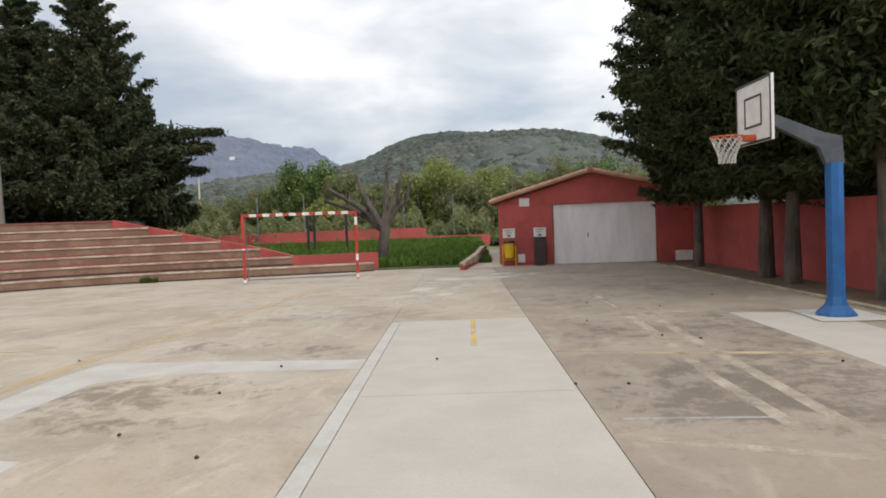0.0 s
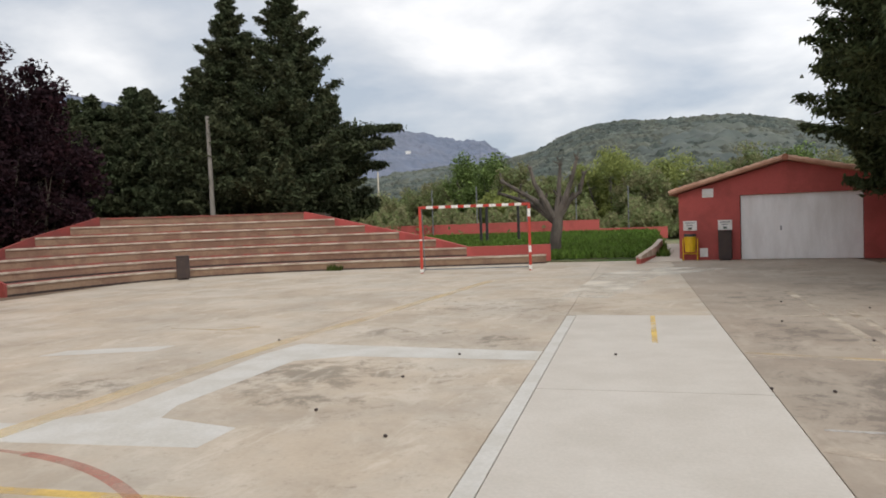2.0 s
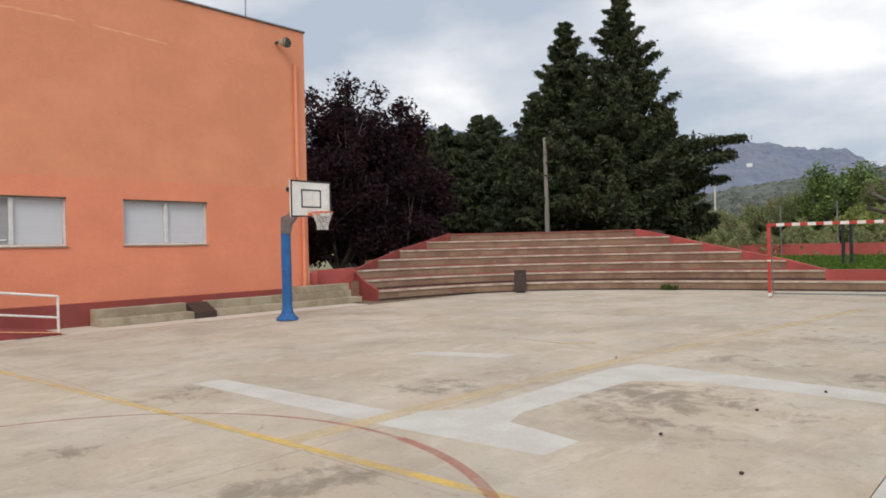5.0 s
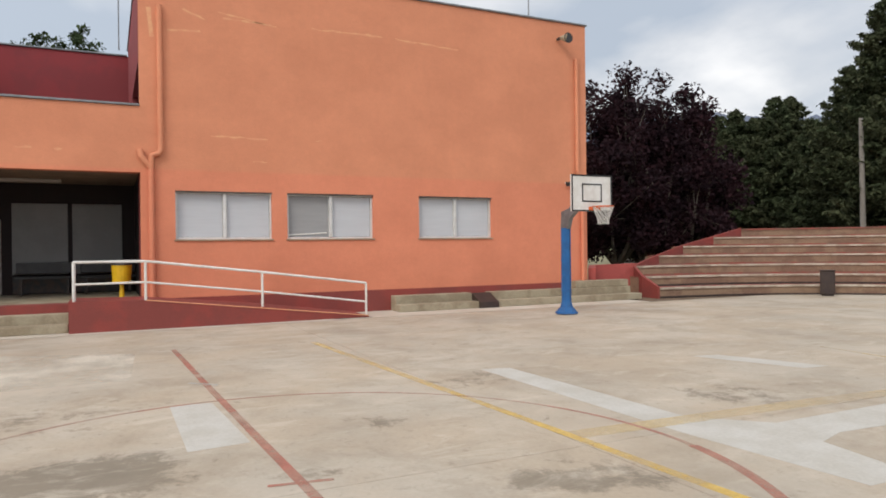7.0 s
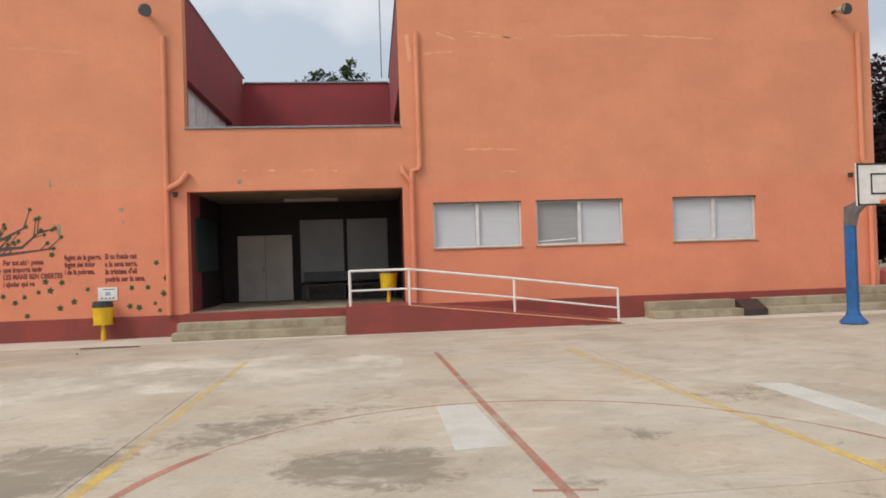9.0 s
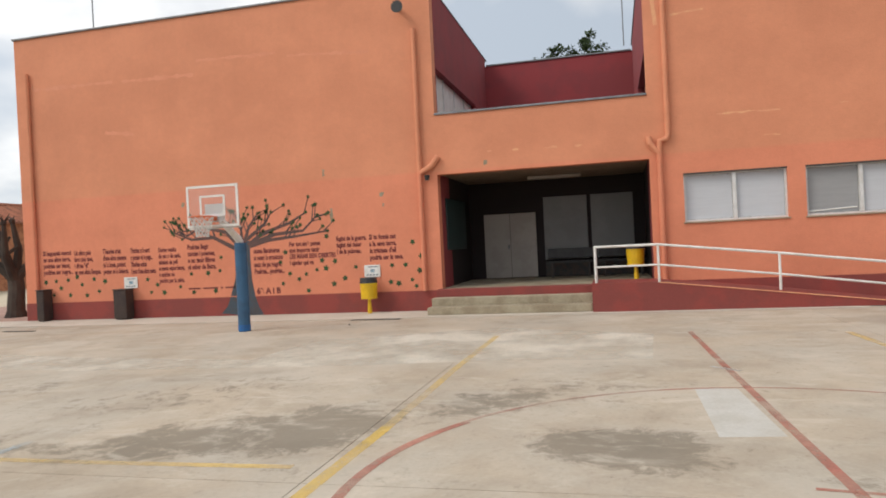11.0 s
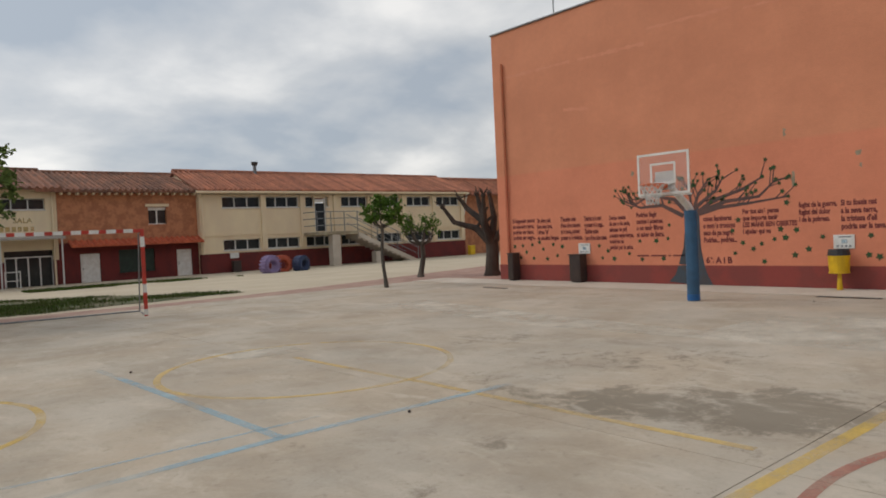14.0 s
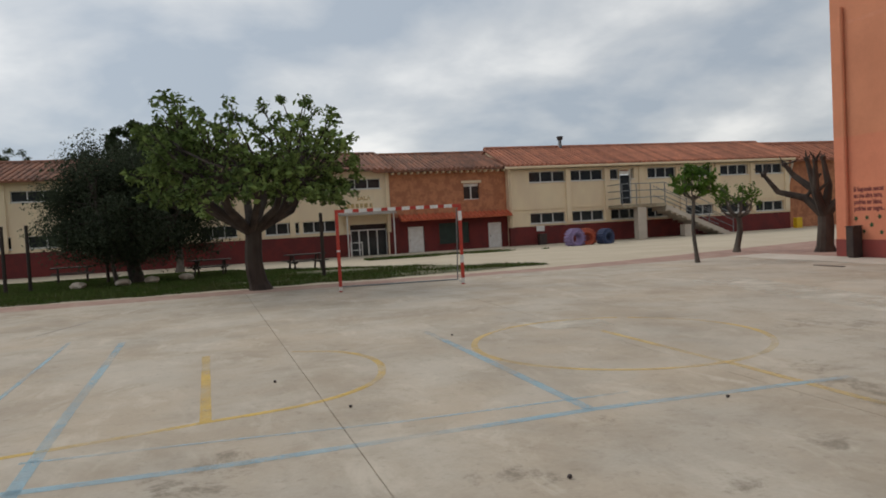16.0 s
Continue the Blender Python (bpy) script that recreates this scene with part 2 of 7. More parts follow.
M_BARK = material("grey_brown_bark", (0.125, 0.108, 0.09), (0.07, 0.06, 0.05), scale=3, rough=0.95, bump=0.7, grain=14, stretch=(1, 1, 0.3), fine=0.3)
M_BARKPALE = material("pale_grey_bark", (0.20, 0.17, 0.14), (0.12, 0.10, 0.08), scale=3, rough=0.95, bump=0.7, grain=12, stretch=(1, 1, 0.35), fine=0.3)
M_VERGE = material("pale_verge_tile", (0.56, 0.33, 0.23), (0.46, 0.25, 0.17), scale=2.0, rough=0.9, bump=0.2, fine=0.2, vary=0.2)
M_BARKDK = material("dark_pollard_bark", (0.065, 0.05, 0.04), (0.04, 0.03, 0.025), scale=3, rough=0.95, bump=0.7, grain=12, stretch=(1, 1, 0.35), fine=0.3)
M_GREYWOOD = material("silver_grey_pole_wood", (0.24, 0.225, 0.20), (0.19, 0.175, 0.155), scale=3, rough=0.95, bump=0.3, stretch=(1, 1, 0.2), fine=0.2)
# M_SOIL lowered in tone: the shade under the trees is in the colour
M_BANK = material("shade_darkened_soil", (0.075, 0.055, 0.04), (0.05, 0.04, 0.03), scale=1.6, rough=1.0, bump=0.6, grain=12, fine=0.3)
M_FAINT = material("faded_orange_paint", (0.68, 0.285, 0.175), (0.65, 0.26, 0.155), scale=3, rough=0.95, bump=0.1, fine=0.1)
M_CYPRESS = leaf_material("dark_cypress_foliage", (0.056, 0.074, 0.034), (0.076, 0.092, 0.044), vary=0.5, through=0.08)
M_CEDAR = leaf_material("cedar_foliage", (0.050, 0.064, 0.034), (0.070, 0.080, 0.044), vary=0.5, through=0.08)
M_PLUM = leaf_material("purple_plum_leaves", (0.022, 0.013, 0.017), (0.034, 0.016, 0.020), vary=0.38, through=0.1)
M_LEAF = leaf_material("fresh_green_leaves", (0.165, 0.23, 0.072), (0.095, 0.14, 0.046), vary=0.55)
M_OLIVE = leaf_material("grey_olive_leaves", (0.062, 0.078, 0.048), (0.046, 0.058, 0.036), vary=0.4)
M_YEW = leaf_material("bright_spring_leaves", (0.31, 0.34, 0.11), (0.22, 0.26, 0.09), vary=0.2, through=0.4)
M_SCRUB = leaf_material("scrub_leaves", (0.19, 0.235, 0.098), (0.24, 0.225, 0.12), vary=0.22, through=0.4)
M_MULB = leaf_material("young_mulberry_leaves", (0.105, 0.19, 0.035), (0.07, 0.135, 0.026), vary=0.35)
M_DARKLEAF = leaf_material("dark_green_leaves", (0.05, 0.072, 0.03), (0.035, 0.052, 0.024), vary=0.35)
M_GRASS = leaf_material("lawn_grass", (0.10, 0.175, 0.032), (0.085, 0.135, 0.03), vary=0.4)
# grass and turf again in darker tones, with tree shade put into the colours
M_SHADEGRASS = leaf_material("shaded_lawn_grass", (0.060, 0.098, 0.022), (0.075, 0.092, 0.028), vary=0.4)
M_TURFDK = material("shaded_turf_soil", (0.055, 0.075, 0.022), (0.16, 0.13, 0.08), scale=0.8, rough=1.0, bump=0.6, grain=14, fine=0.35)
M_TURF = material("turf_soil", (0.06, 0.105, 0.022), (0.13, 0.125, 0.06), scale=0.8, rough=1.0, bump=0.6, grain=14, fine=0.35)
M_SOIL = material("dry_soil", (0.17, 0.115, 0.075), (0.12, 0.08, 0.05), scale=1.6, rough=1.0, bump=0.6, grain=12, fine=0.3)
M_SAND = material("sandy_yard", (0.52, 0.445, 0.33), (0.44, 0.37, 0.27), scale=0.35, rough=1.0, bump=0.3, grain=16, fine=0.15, soft=0.4)
M_PAVER = material("pinkish_border_paving", (0.40, 0.265, 0.21), (0.33, 0.20, 0.16), scale=1.5, rough=0.95, bump=0.3, grain=12, fine=0.2, vary=0.15)
M_LAND = material("far_meadow", (0.15, 0.17, 0.07), (0.20, 0.18, 0.10), scale=0.05, rough=1.0, bump=0.5, grain=0.8, fine=0.35)
# green greyed and lifted, so the haze over the hill sits in the colour
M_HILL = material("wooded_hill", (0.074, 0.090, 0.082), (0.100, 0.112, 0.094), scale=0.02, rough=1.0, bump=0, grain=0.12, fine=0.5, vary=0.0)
# blue-grey base colour: distance haze is mixed into the mountain's own green
M_MOUNT = material("haze_tinted_mountain", (0.118, 0.142, 0.195), (0.140, 0.158, 0.205), scale=0.006, rough=1.0, bump=0, grain=0.03, fine=0.3)
M_CEIL = material("slatted_porch_ceiling", (0.21, 0.155, 0.105), (0.16, 0.115, 0.08), scale=2, rough=0.7, bump=0.1, fine=0.1)
# near black stands in for the shade deep inside the porch
M_PORCH = material("porch_shade_tone", (0.012, 0.006, 0.006), (0.010, 0.005, 0.006), scale=1.5, rough=0.8, bump=0.1, fine=0.1)
M_DOOR = material("grey_white_door", (0.36, 0.33, 0.30), (0.32, 0.29, 0.26), scale=2, rough=0.6, bump=0.05, fine=0.06)
M_PANEL = material("dull_grey_panel", (0.17, 0.172, 0.17), (0.15, 0.152, 0.15), scale=1.2, rough=0.55, bump=0.05, fine=0.08)
M_BOARD = material("dark_green_board", (0.012, 0.035, 0.035), (0.016, 0.04, 0.04), scale=2, rough=0.5, bump=0, fine=0.1)
M_SHUTTER = material("dark_green_shutter", (0.018, 0.04, 0.028), (0.014, 0.03, 0.022), scale=3, rough=0.6, bump=0.05, fine=0.15)
M_INK = material("dark_maroon_lettering", (0.22, 0.055, 0.048), (0.18, 0.045, 0.04), scale=6, rough=0.9, bump=0, fine=0.1)
M_MTRUNK = material("mural_trunk_paint", (0.055, 0.075, 0.095), (0.07, 0.065, 0.07), scale=3, rough=0.9, bump=0, fine=0.2)
M_MBRANCH = material("mural_branch_paint", (0.13, 0.07, 0.06), (0.10, 0.065, 0.06), scale=3, rough=0.9, bump=0, fine=0.2)
M_MLEAF = material("mural_leaf_paint", (0.035, 0.085, 0.03), (0.05, 0.07, 0.03), scale=3, rough=0.9, bump=0, fine=0.2)
M_PEEL = material("peeled_pale_paint", (0.72, 0.38, 0.21), (0.68, 0.31, 0.18), scale=5, rough=0.95, bump=0.1, fine=0.15)
M_LINEY = material("worn_yellow_line", (0.74, 0.52, 0.18), (0.68, 0.49, 0.22), scale=2.6, rough=0.9, bump=0.1, fine=0.15, soft=0.25)
M_LINEYB = material("bright_yellow_line", (0.78, 0.52, 0.10), (0.72, 0.49, 0.14), scale=2.6, rough=0.9, bump=0.1, fine=0.15, soft=0.25)
M_LINER = material("worn_red_line", (0.42, 0.15, 0.11), (0.46, 0.22, 0.16), scale=2.6, rough=0.9, bump=0.1, fine=0.15, soft=0.25)
M_LINEB = material("worn_blue_line", (0.32, 0.55, 0.68), (0.36, 0.54, 0.64), scale=2.6, rough=0.9, bump=0.1, fine=0.15, soft=0.25)
M_LINEW = material("worn_white_line", (0.58, 0.56, 0.52), (0.48, 0.45, 0.41), scale=3.0, rough=0.9, bump=0.1, fine=0.15)
M_TYREP = material("lilac_painted_tyre", (0.24, 0.18, 0.34), (0.20, 0.15, 0.28), scale=4, rough=0.7, bump=0.2, fine=0.2)
M_TYRER = material("red_painted_tyre", (0.42, 0.085, 0.04), (0.34, 0.07, 0.035), scale=4, rough=0.7, bump=0.2, fine=0.2)
M_TYREB = material("navy_painted_tyre", (0.03, 0.05, 0.12), (0.025, 0.04, 0.09), scale=4, rough=0.7, bump=0.2, fine=0.2)
M_WOOD = material("weathered_wood", (0.05, 0.036, 0.028), (0.036, 0.027, 0.022), scale=3, rough=0.9, bump=0.3, stretch=(1, 1, 0.2), fine=0.25)
M_AWNING = material("orange_awning_tile", (0.56, 0.13, 0.06), (0.46, 0.105, 0.05), scale=2, rough=0.85, bump=0.2, fine=0.15, vary=0.15)
def worn(m, keep):
    """Paint rubbed thin, so that the slab below shows through: broad faded stretches, and fine flecks; keep is the share that is left."""
    n, l = m.node_tree.nodes, m.node_tree.links
    co = n.new("ShaderNodeTexCoord")
    share = []
    for scale, detail, lo, hi, a0, a1 in ((0.8, 4, 0.36, 0.62, keep * 0.25, min(0.95, keep * 1.45)), (28.0, 4, 0.34, 0.60, 0.78, 1.0)):
        a = n.new("ShaderNodeTexNoise")
        a.inputs["Scale"].default_value = scale
        a.inputs["Detail"].default_value = detail
        a.inputs["Roughness"].default_value = 0.6
        l.new(co.outputs["Object"], a.inputs["Vector"])
        r = n.new("ShaderNodeMapRange")
        r.inputs["From Min"].default_value = lo
        r.inputs["From Max"].default_value = hi
        r.inputs["To Min"].default_value = a0
        r.inputs["To Max"].default_value = a1
        l.new(a.outputs["Fac"], r.inputs["Value"])
        share.append(r.outputs["Result"])
    both = n.new("ShaderNodeMath")
    both.operation = "MULTIPLY"
    l.new(share[0], both.inputs[0])
    l.new(share[1], both.inputs[1])
    t = n.new("ShaderNodeBsdfTransparent")
    x = n.new("ShaderNodeMixShader")
    l.new(both.outputs["Value"], x.inputs["Fac"])
    l.new(t.outputs["BSDF"], x.inputs[1])
    l.new(n["Principled BSDF"].outputs["BSDF"], x.inputs[2])
    l.new(x.outputs["Shader"], n["Material Output"].inputs["Surface"])


M_LINEYF = material("faint_yellow_line", (0.70, 0.53, 0.26), (0.64, 0.50, 0.30), scale=1.6, rough=0.9, bump=0.1, fine=0.12, soft=0.3)
worn(M_LINEYF, 0.40)
worn(M_LINEY, 0.50)
worn(M_LINEYB, 0.55)
worn(M_LINER, 0.66)
M_LINERF = material("faint_red_line", (0.42, 0.17, 0.13), (0.46, 0.24, 0.18), scale=2.6, rough=0.9, bump=0.1, fine=0.15, soft=0.25)
worn(M_LINERF, 0.50)
worn(M_LINEB, 0.42)
worn(M_LINEW, 0.7)
M_ACRYL = bpy.data.materials.new("clear_acrylic")
M_ACRYL.use_nodes = True
M_GLASS.node_tree.nodes["Principled BSDF"].inputs["Specular IOR Level"].default_value = 0.3
_b = M_ACRYL.node_tree.nodes["Principled BSDF"]
_b.inputs["Transmission Weight"].default_value = 0.93
_b.inputs["Roughness"].default_value = 0.12
_b.inputs["IOR"].default_value = 1.05
_b.inputs["Base Color"].default_value = (0.93, 0.93, 0.93, 1)


def court_material(name, light, warm, dark, spots, scour=0.42):
    """Old concrete: light and warm ground tones, flaky damp stains at the given places (x, y, rx, ry, turn, gain), fine grain and pits."""
    m = material(name, light, warm, scale=0.55, rough=0.92, bump=0.12, grain=26, fine=0.09, soft=0.3)
    n, l = m.node_tree.nodes, m.node_tree.links
    b = n["Principled BSDF"]
    last = b.inputs["Base Color"].links[0].from_socket
    co = n.new("ShaderNodeTexCoord")

    def cloud(scale, detail, rough, twist, shift, stretch=(1, 1, 1)):
        mp = n.new("ShaderNodeMapping")
        mp.inputs["Scale"].default_value = stretch
        mp.inputs["Location"].default_value = shift
        l.new(co.outputs["Object"], mp.inputs["Vector"])
        z = n.new("ShaderNodeTexNoise")
        z.inputs["Scale"].default_value = scale
        z.inputs["Detail"].default_value = detail
        z.inputs["Roughness"].default_value = rough
        z.inputs["Distortion"].default_value = twist
        l.new(mp.outputs["Vector"], z.inputs["Vector"])
        return z.outputs["Fac"]

    def ease(value, lo, hi, a, c, kind="SMOOTHSTEP"):
        r = n.new("ShaderNodeMapRange")
        r.interpolation_type = kind
        for key, v in (("From Min", lo), ("From Max", hi), ("To Min", a), ("To Max", c)):
            r.inputs[key].default_value = v
        l.new(value, r.inputs["Value"])
        return r.outputs["Result"]

    def blend(fac, colour):
        x = n.new("ShaderNodeMix")
        x.data_type = "RGBA"
        l.new(fac, x.inputs["Factor"])
        l.new(last, x.inputs["A"])
        x.inputs["B"].default_value = (*colour, 1)
        return x.outputs["Result"]

    # broad brown scour, low in contrast
    last = blend(ease(cloud(0.9, 11, 0.70, 0.5, (7.3, 2.9, 0)), 0.45, 0.66, 0.0, scour), [c * k for c, k in zip(dark, (1.35, 1.30, 1.25))])
    # damp stains: flakes of noise gathered at the places
    total = cloud(2.6, 13, 0.80, 0.35, (1.7, 4.1, 0))
    for x, y, rx, ry, turn, gain in spots:
        sub = n.new("ShaderNodeMapping")
        sub.vector_type = "TEXTURE"
        sub.inputs["Location"].default_value = (x, y, 0)
        sub.inputs["Rotation"].default_value = (0, 0, radians(turn))
        sub.inputs["Scale"].default_value = (rx, ry, 1)
        l.new(co.outputs["Object"], sub.inputs["Vector"])
        ln = n.new("ShaderNodeVectorMath")
        ln.operation = "LENGTH"
        l.new(sub.outputs["Vector"], ln.inputs[0])
        add = n.new("ShaderNodeMath")
        add.operation = "ADD"
        l.new(total, add.inputs[0])
        l.new(ease(ln.outputs["Value"], 1.7, 0.2, 0.0, gain * 0.85), add.inputs[1])
        total = add.outputs["Value"]
    last = blend(ease(total, 0.57, 0.70, 0.0, 0.80), dark)
    # pale scuffs, drawn out along the way of walking
    last = blend(ease(cloud(2.4, 10, 0.7, 0.6, (3.1, 8.2, 0), (1.0, 0.45, 1)), 0.51, 0.68, 0.0, 0.60), [min(1, c * 1.20) for c in light])
    # fine pits and grime
    last = blend(ease(cloud(8.0, 7, 0.75, 0.0, (0, 0, 0)), 0.54, 0.70, 0.0, 0.38), dark)
    g = n.new("ShaderNodeVectorMath")
    g.operation = "SCALE"
    l.new(last, g.inputs[0])
    l.new(ease(cloud(0.45, 6, 0.6, 0.0, (5, 5, 0)), 0.35, 0.65, 0.88, 1.10, "LINEAR"), g.inputs["Scale"])
    l.new(g.outputs["Vector"], b.inputs["Base Color"])
    return m


M_COURT = court_material("old_court_concrete", (0.452, 0.398, 0.326), (0.425, 0.350, 0.265), (0.200, 0.166, 0.123), [
    (-5.75, 0.10, 0.55, 0.50, 75, 0.20), (-5.85, -0.55, 0.30, 0.36, 75, 0.15), (-7.18, -1.5, 0.75, 0.55, 110, 0.17), (-6.26, 2.34, 0.22, 0.26, 60, 0.17), (-5.2, 1.3, 0.3, 0.18, 74, 0.14),
    (-4.25, 2.75, 0.40, 0.25, 50, 0.18), (-4.15, 3.2, 0.45, 0.30, 50, 0.17), (-5.6, 6.05, 0.60, 0.55, 30, 0.16), (-7.68, 4.0, 0.42, 0.55, 48, 0.14), (-3.6, 6.7, 0.75, 0.95, 30, 0.14),
    (-2.8, 7.1, 1.2, 0.55, -8, 0.11), (-2.8, 5.8, 0.8, 0.3, -6, 0.11), (-3.4, 9.7, 0.9, 0.5, 0, 0.13), (-1.9, 9.1, 0.6, 0.6, 5, 0.13), (-2.6, 12.5, 2.2, 1.4, 0, 0.09),
    (-5.55, -4.25, 0.75, 0.42, 111, 0.16), (-6.0, -3.35, 0.95, 0.85, 111, 0.20), (-6.35, -2.6, 0.6, 0.85, 111, 0.17), (-5.95, -0.2, 0.5, 0.6, 112, 0.15), (-7.9, -0.55, 0.8, 0.5, 109, 0.13),
    (0.0, -5.1, 0.35, 0.42, 157, 0.16), (-1.98, -4.28, 0.27, 0.16, 156, 0.18), (-4.04, -4.03, 0.26, 0.17, 153, 0.16), (-3.09, -3.63, 0.18, 0.16, 157, 0.15), (-7.7, -7.6, 0.8, 0.55, 144, 0.13),
    (-5.44, -5.57, 0.5, 0.6, 127, 0.11), (-7.5, -4.9, 1.4, 0.7, 125, 0.12), (3.6, 16.5, 3.0, 4.5, 0, 0.07)])
M_COURTD = court_material("brown_stained_court_concrete", (0.335, 0.282, 0.222), (0.305, 0.245, 0.188), (0.160, 0.130, 0.102), [
    (2.0, 6.9, 0.8, 1.0, 0, 0.15), (3.5, 7.2, 1.0, 1.3, 0, 0.17), (2.4, 5.7, 1.1, 0.6, 0, 0.17), (1.9, 9.9, 0.8, 1.3, 0, 0.15), (3.7, 10.0, 0.9, 1.6, 0, 0.15), (2.2, 13.5, 1.0, 1.6, 0, 0.12), (4.2, 15.5, 1.2, 2.4, 0, 0.11), (3.5, 20.0, 1.8, 2.4, 0, 0.09)], 0.4)
M_FILL = material("pale_crack_cement", (0.54, 0.46, 0.36), (0.48, 0.40, 0.31), scale=2.0, rough=0.95, bump=0.1, fine=0.15)
worn(M_FILL, 0.65)
M_PALE = material("rubbed_pale_concrete", (0.64, 0.585, 0.495), (0.57, 0.51, 0.42), scale=0.9, rough=0.92, bump=0.2, grain=30, fine=0.14, soft=0.4)
worn(M_PALE, 0.80)

# ---- building helpers ----
XF = Matrix.Identity(4)


def part(name, bm, mat, parent=None, label="", smooth=False):
    me = bpy.data.meshes.new(name)
    if isinstance(bm, bmesh.types.BMesh):
        bm.transform(XF)
        bmesh.ops.recalc_face_normals(bm, faces=bm.faces)
        bm.to_mesh(me)
        bm.free()
    else:
        v, f = bm
        me.from_pydata(v, [], f)
    me.materials.append(mat)
    if smooth:
        me.polygons.foreach_set("use_smooth", [True] * len(me.polygons))
    ob = new(name, me)
    if parent:
        ob.parent = parent
    if label:
        ob["label"] = label
    return ob


def thing(name, label, category, group="", kind="", at=(0, 0, 0)):
    ob = new(name)
    ob.location = at
    return tagged(ob, label, category, group, kind)


def B():
    return bmesh.new()


def box(bm, x0, x1, y0, y1, z0, z1, bev=0.0):
    r = bmesh.ops.create_cube(bm, size=1)
    for v in r["verts"]:
        v.co = Vector(((x0 + x1) / 2 + v.co.x * abs(x1 - x0), (y0 + y1) / 2 + v.co.y * abs(y1 - y0), (z0 + z1) / 2 + v.co.z * abs(z1 - z0)))
    if bev:
        es = list({e for v in r["verts"] for e in v.link_edges})
        bmesh.ops.bevel(bm, geom=es, offset=bev, segments=1, affect="EDGES")
    return bm


def bx(x0, x1, y0, y1, z0, z1, bev=0.0):
    return box(B(), x0, x1, y0, y1, z0, z1, bev)


def cyl(bm, p, q, r0, r1=None, seg=10):
    p, q = Vector(p), Vector(q)
    d = q - p
    m = Matrix.Translation((p + q) / 2) @ d.to_track_quat("Z", "Y").to_matrix().to_4x4()
    bmesh.ops.create_cone(bm, cap_ends=True, segments=seg, radius1=r0, radius2=r0 if r1 is None else r1, depth=d.length, matrix=m)
    return bm


def tube(bm, pts, radii, seg=8):
    """A round tube through the points, with a radius at each."""
    pts = [Vector(p) for p in pts]
    rings = []
    for i, p in enumerate(pts):
        d = (pts[min(i + 1, len(pts) - 1)] - pts[max(i - 1, 0)]).normalized()
        a = d.orthogonal().normalized() if i == 0 else (rings[-1][1] - d * rings[-1][1].dot(d)).normalized()
        b = d.cross(a)
        r = radii[i] if isinstance(radii, (list, tuple)) else radii
        rings.append(([bm.verts.new(p + r * (math.cos(2 * math.pi * k / seg) * a + math.sin(2 * math.pi * k / seg) * b)) for k in range(seg)], a))
    for (u, _), (v, _) in zip(rings, rings[1:]):
        for k in range(seg):
            bm.faces.new((u[k], u[(k + 1) % seg], v[(k + 1) % seg], v[k]))
    bm.faces.new(rings[0][0][::-1])
    bm.faces.new(rings[-1][0])
    return bm


def prism(bm, poly, z0, z1):
    """A flat plan polygon carried from z0 up to z1."""
    lo = [bm.verts.new((x, y, z0)) for x, y in poly]
    hi = [bm.verts.new((x, y, z1)) for x, y in poly]
    bm.faces.new(lo[::-1])
    bm.faces.new(hi)
    for i in range(len(poly)):
        j = (i + 1) % len(poly)
        bm.faces.new((lo[i], lo[j], hi[j], hi[i]))
    return bm


def slab(bm, quad, thick):
    """A four- or more-sided slab from its upper corners, hanging down by thick."""
    hi = [bm.verts.new(p) for p in quad]
    lo = [bm.verts.new((p[0], p[1], p[2] - thick)) for p in quad]
    bm.faces.new(hi)
    bm.faces.new(lo[::-1])
    for i in range(len(quad)):
        j = (i + 1) % len(quad)
        bm.faces.new((hi[i], lo[i], lo[j], hi[j]))
    return bm


def strip(pts, width, z):
    """A band of paint along plan points."""
    bm = B()
    prev = None
    n = len(pts)
    for i in range(n):
        p = Vector(pts[i])
        d = Vector(pts[min(i + 1, n - 1)]) - Vector(pts[max(i - 1, 0)])
        s = Vector((-d.y, d.x)).normalized() * width / 2
        a, b = p + s, p - s
        ring = [bm.verts.new((a.x, a.y, z)), bm.verts.new((b.x, b.y, z))]
        if prev:
            bm.faces.new((prev[0], prev[1], ring[1], ring[0]))
        prev = ring
    return bm


def leaves(centres, normals, sizes, seed=1, aspect=0.6, jitter=0.9):
    """Verts and faces of many small leaf sprays: one bent quad a spray."""
    rng = np.random.default_rng(seed)
    c = np.asarray(centres, float)
    k = len(c)
    n = np.asarray(normals, float) + rng.normal(0, jitter, (k, 3))
    n /= np.linalg.norm(n, axis=1, keepdims=True) + 1e-9
    u = np.cross(n, rng.normal(0, 1, (k, 3)))
    u /= np.linalg.norm(u, axis=1, keepdims=True) + 1e-9
    v = np.cross(n, u)
    s = np.asarray(sizes, float).reshape(-1, 1) * np.ones((k, 1))
    a = s * rng.uniform(0.7, 1.3, (k, 1))
    b = a * aspect
    p = np.stack([c - u * a, c - v * b * rng.uniform(0.6, 1.2, (k, 1)) + n * a * 0.25, c + u * a, c + v * b * rng.uniform(0.6, 1.2, (k, 1)) + n * a * 0.25], 1).reshape(-1, 3)
    f = np.arange(4 * k).reshape(-1, 4)
    return p.tolist(), f.tolist()


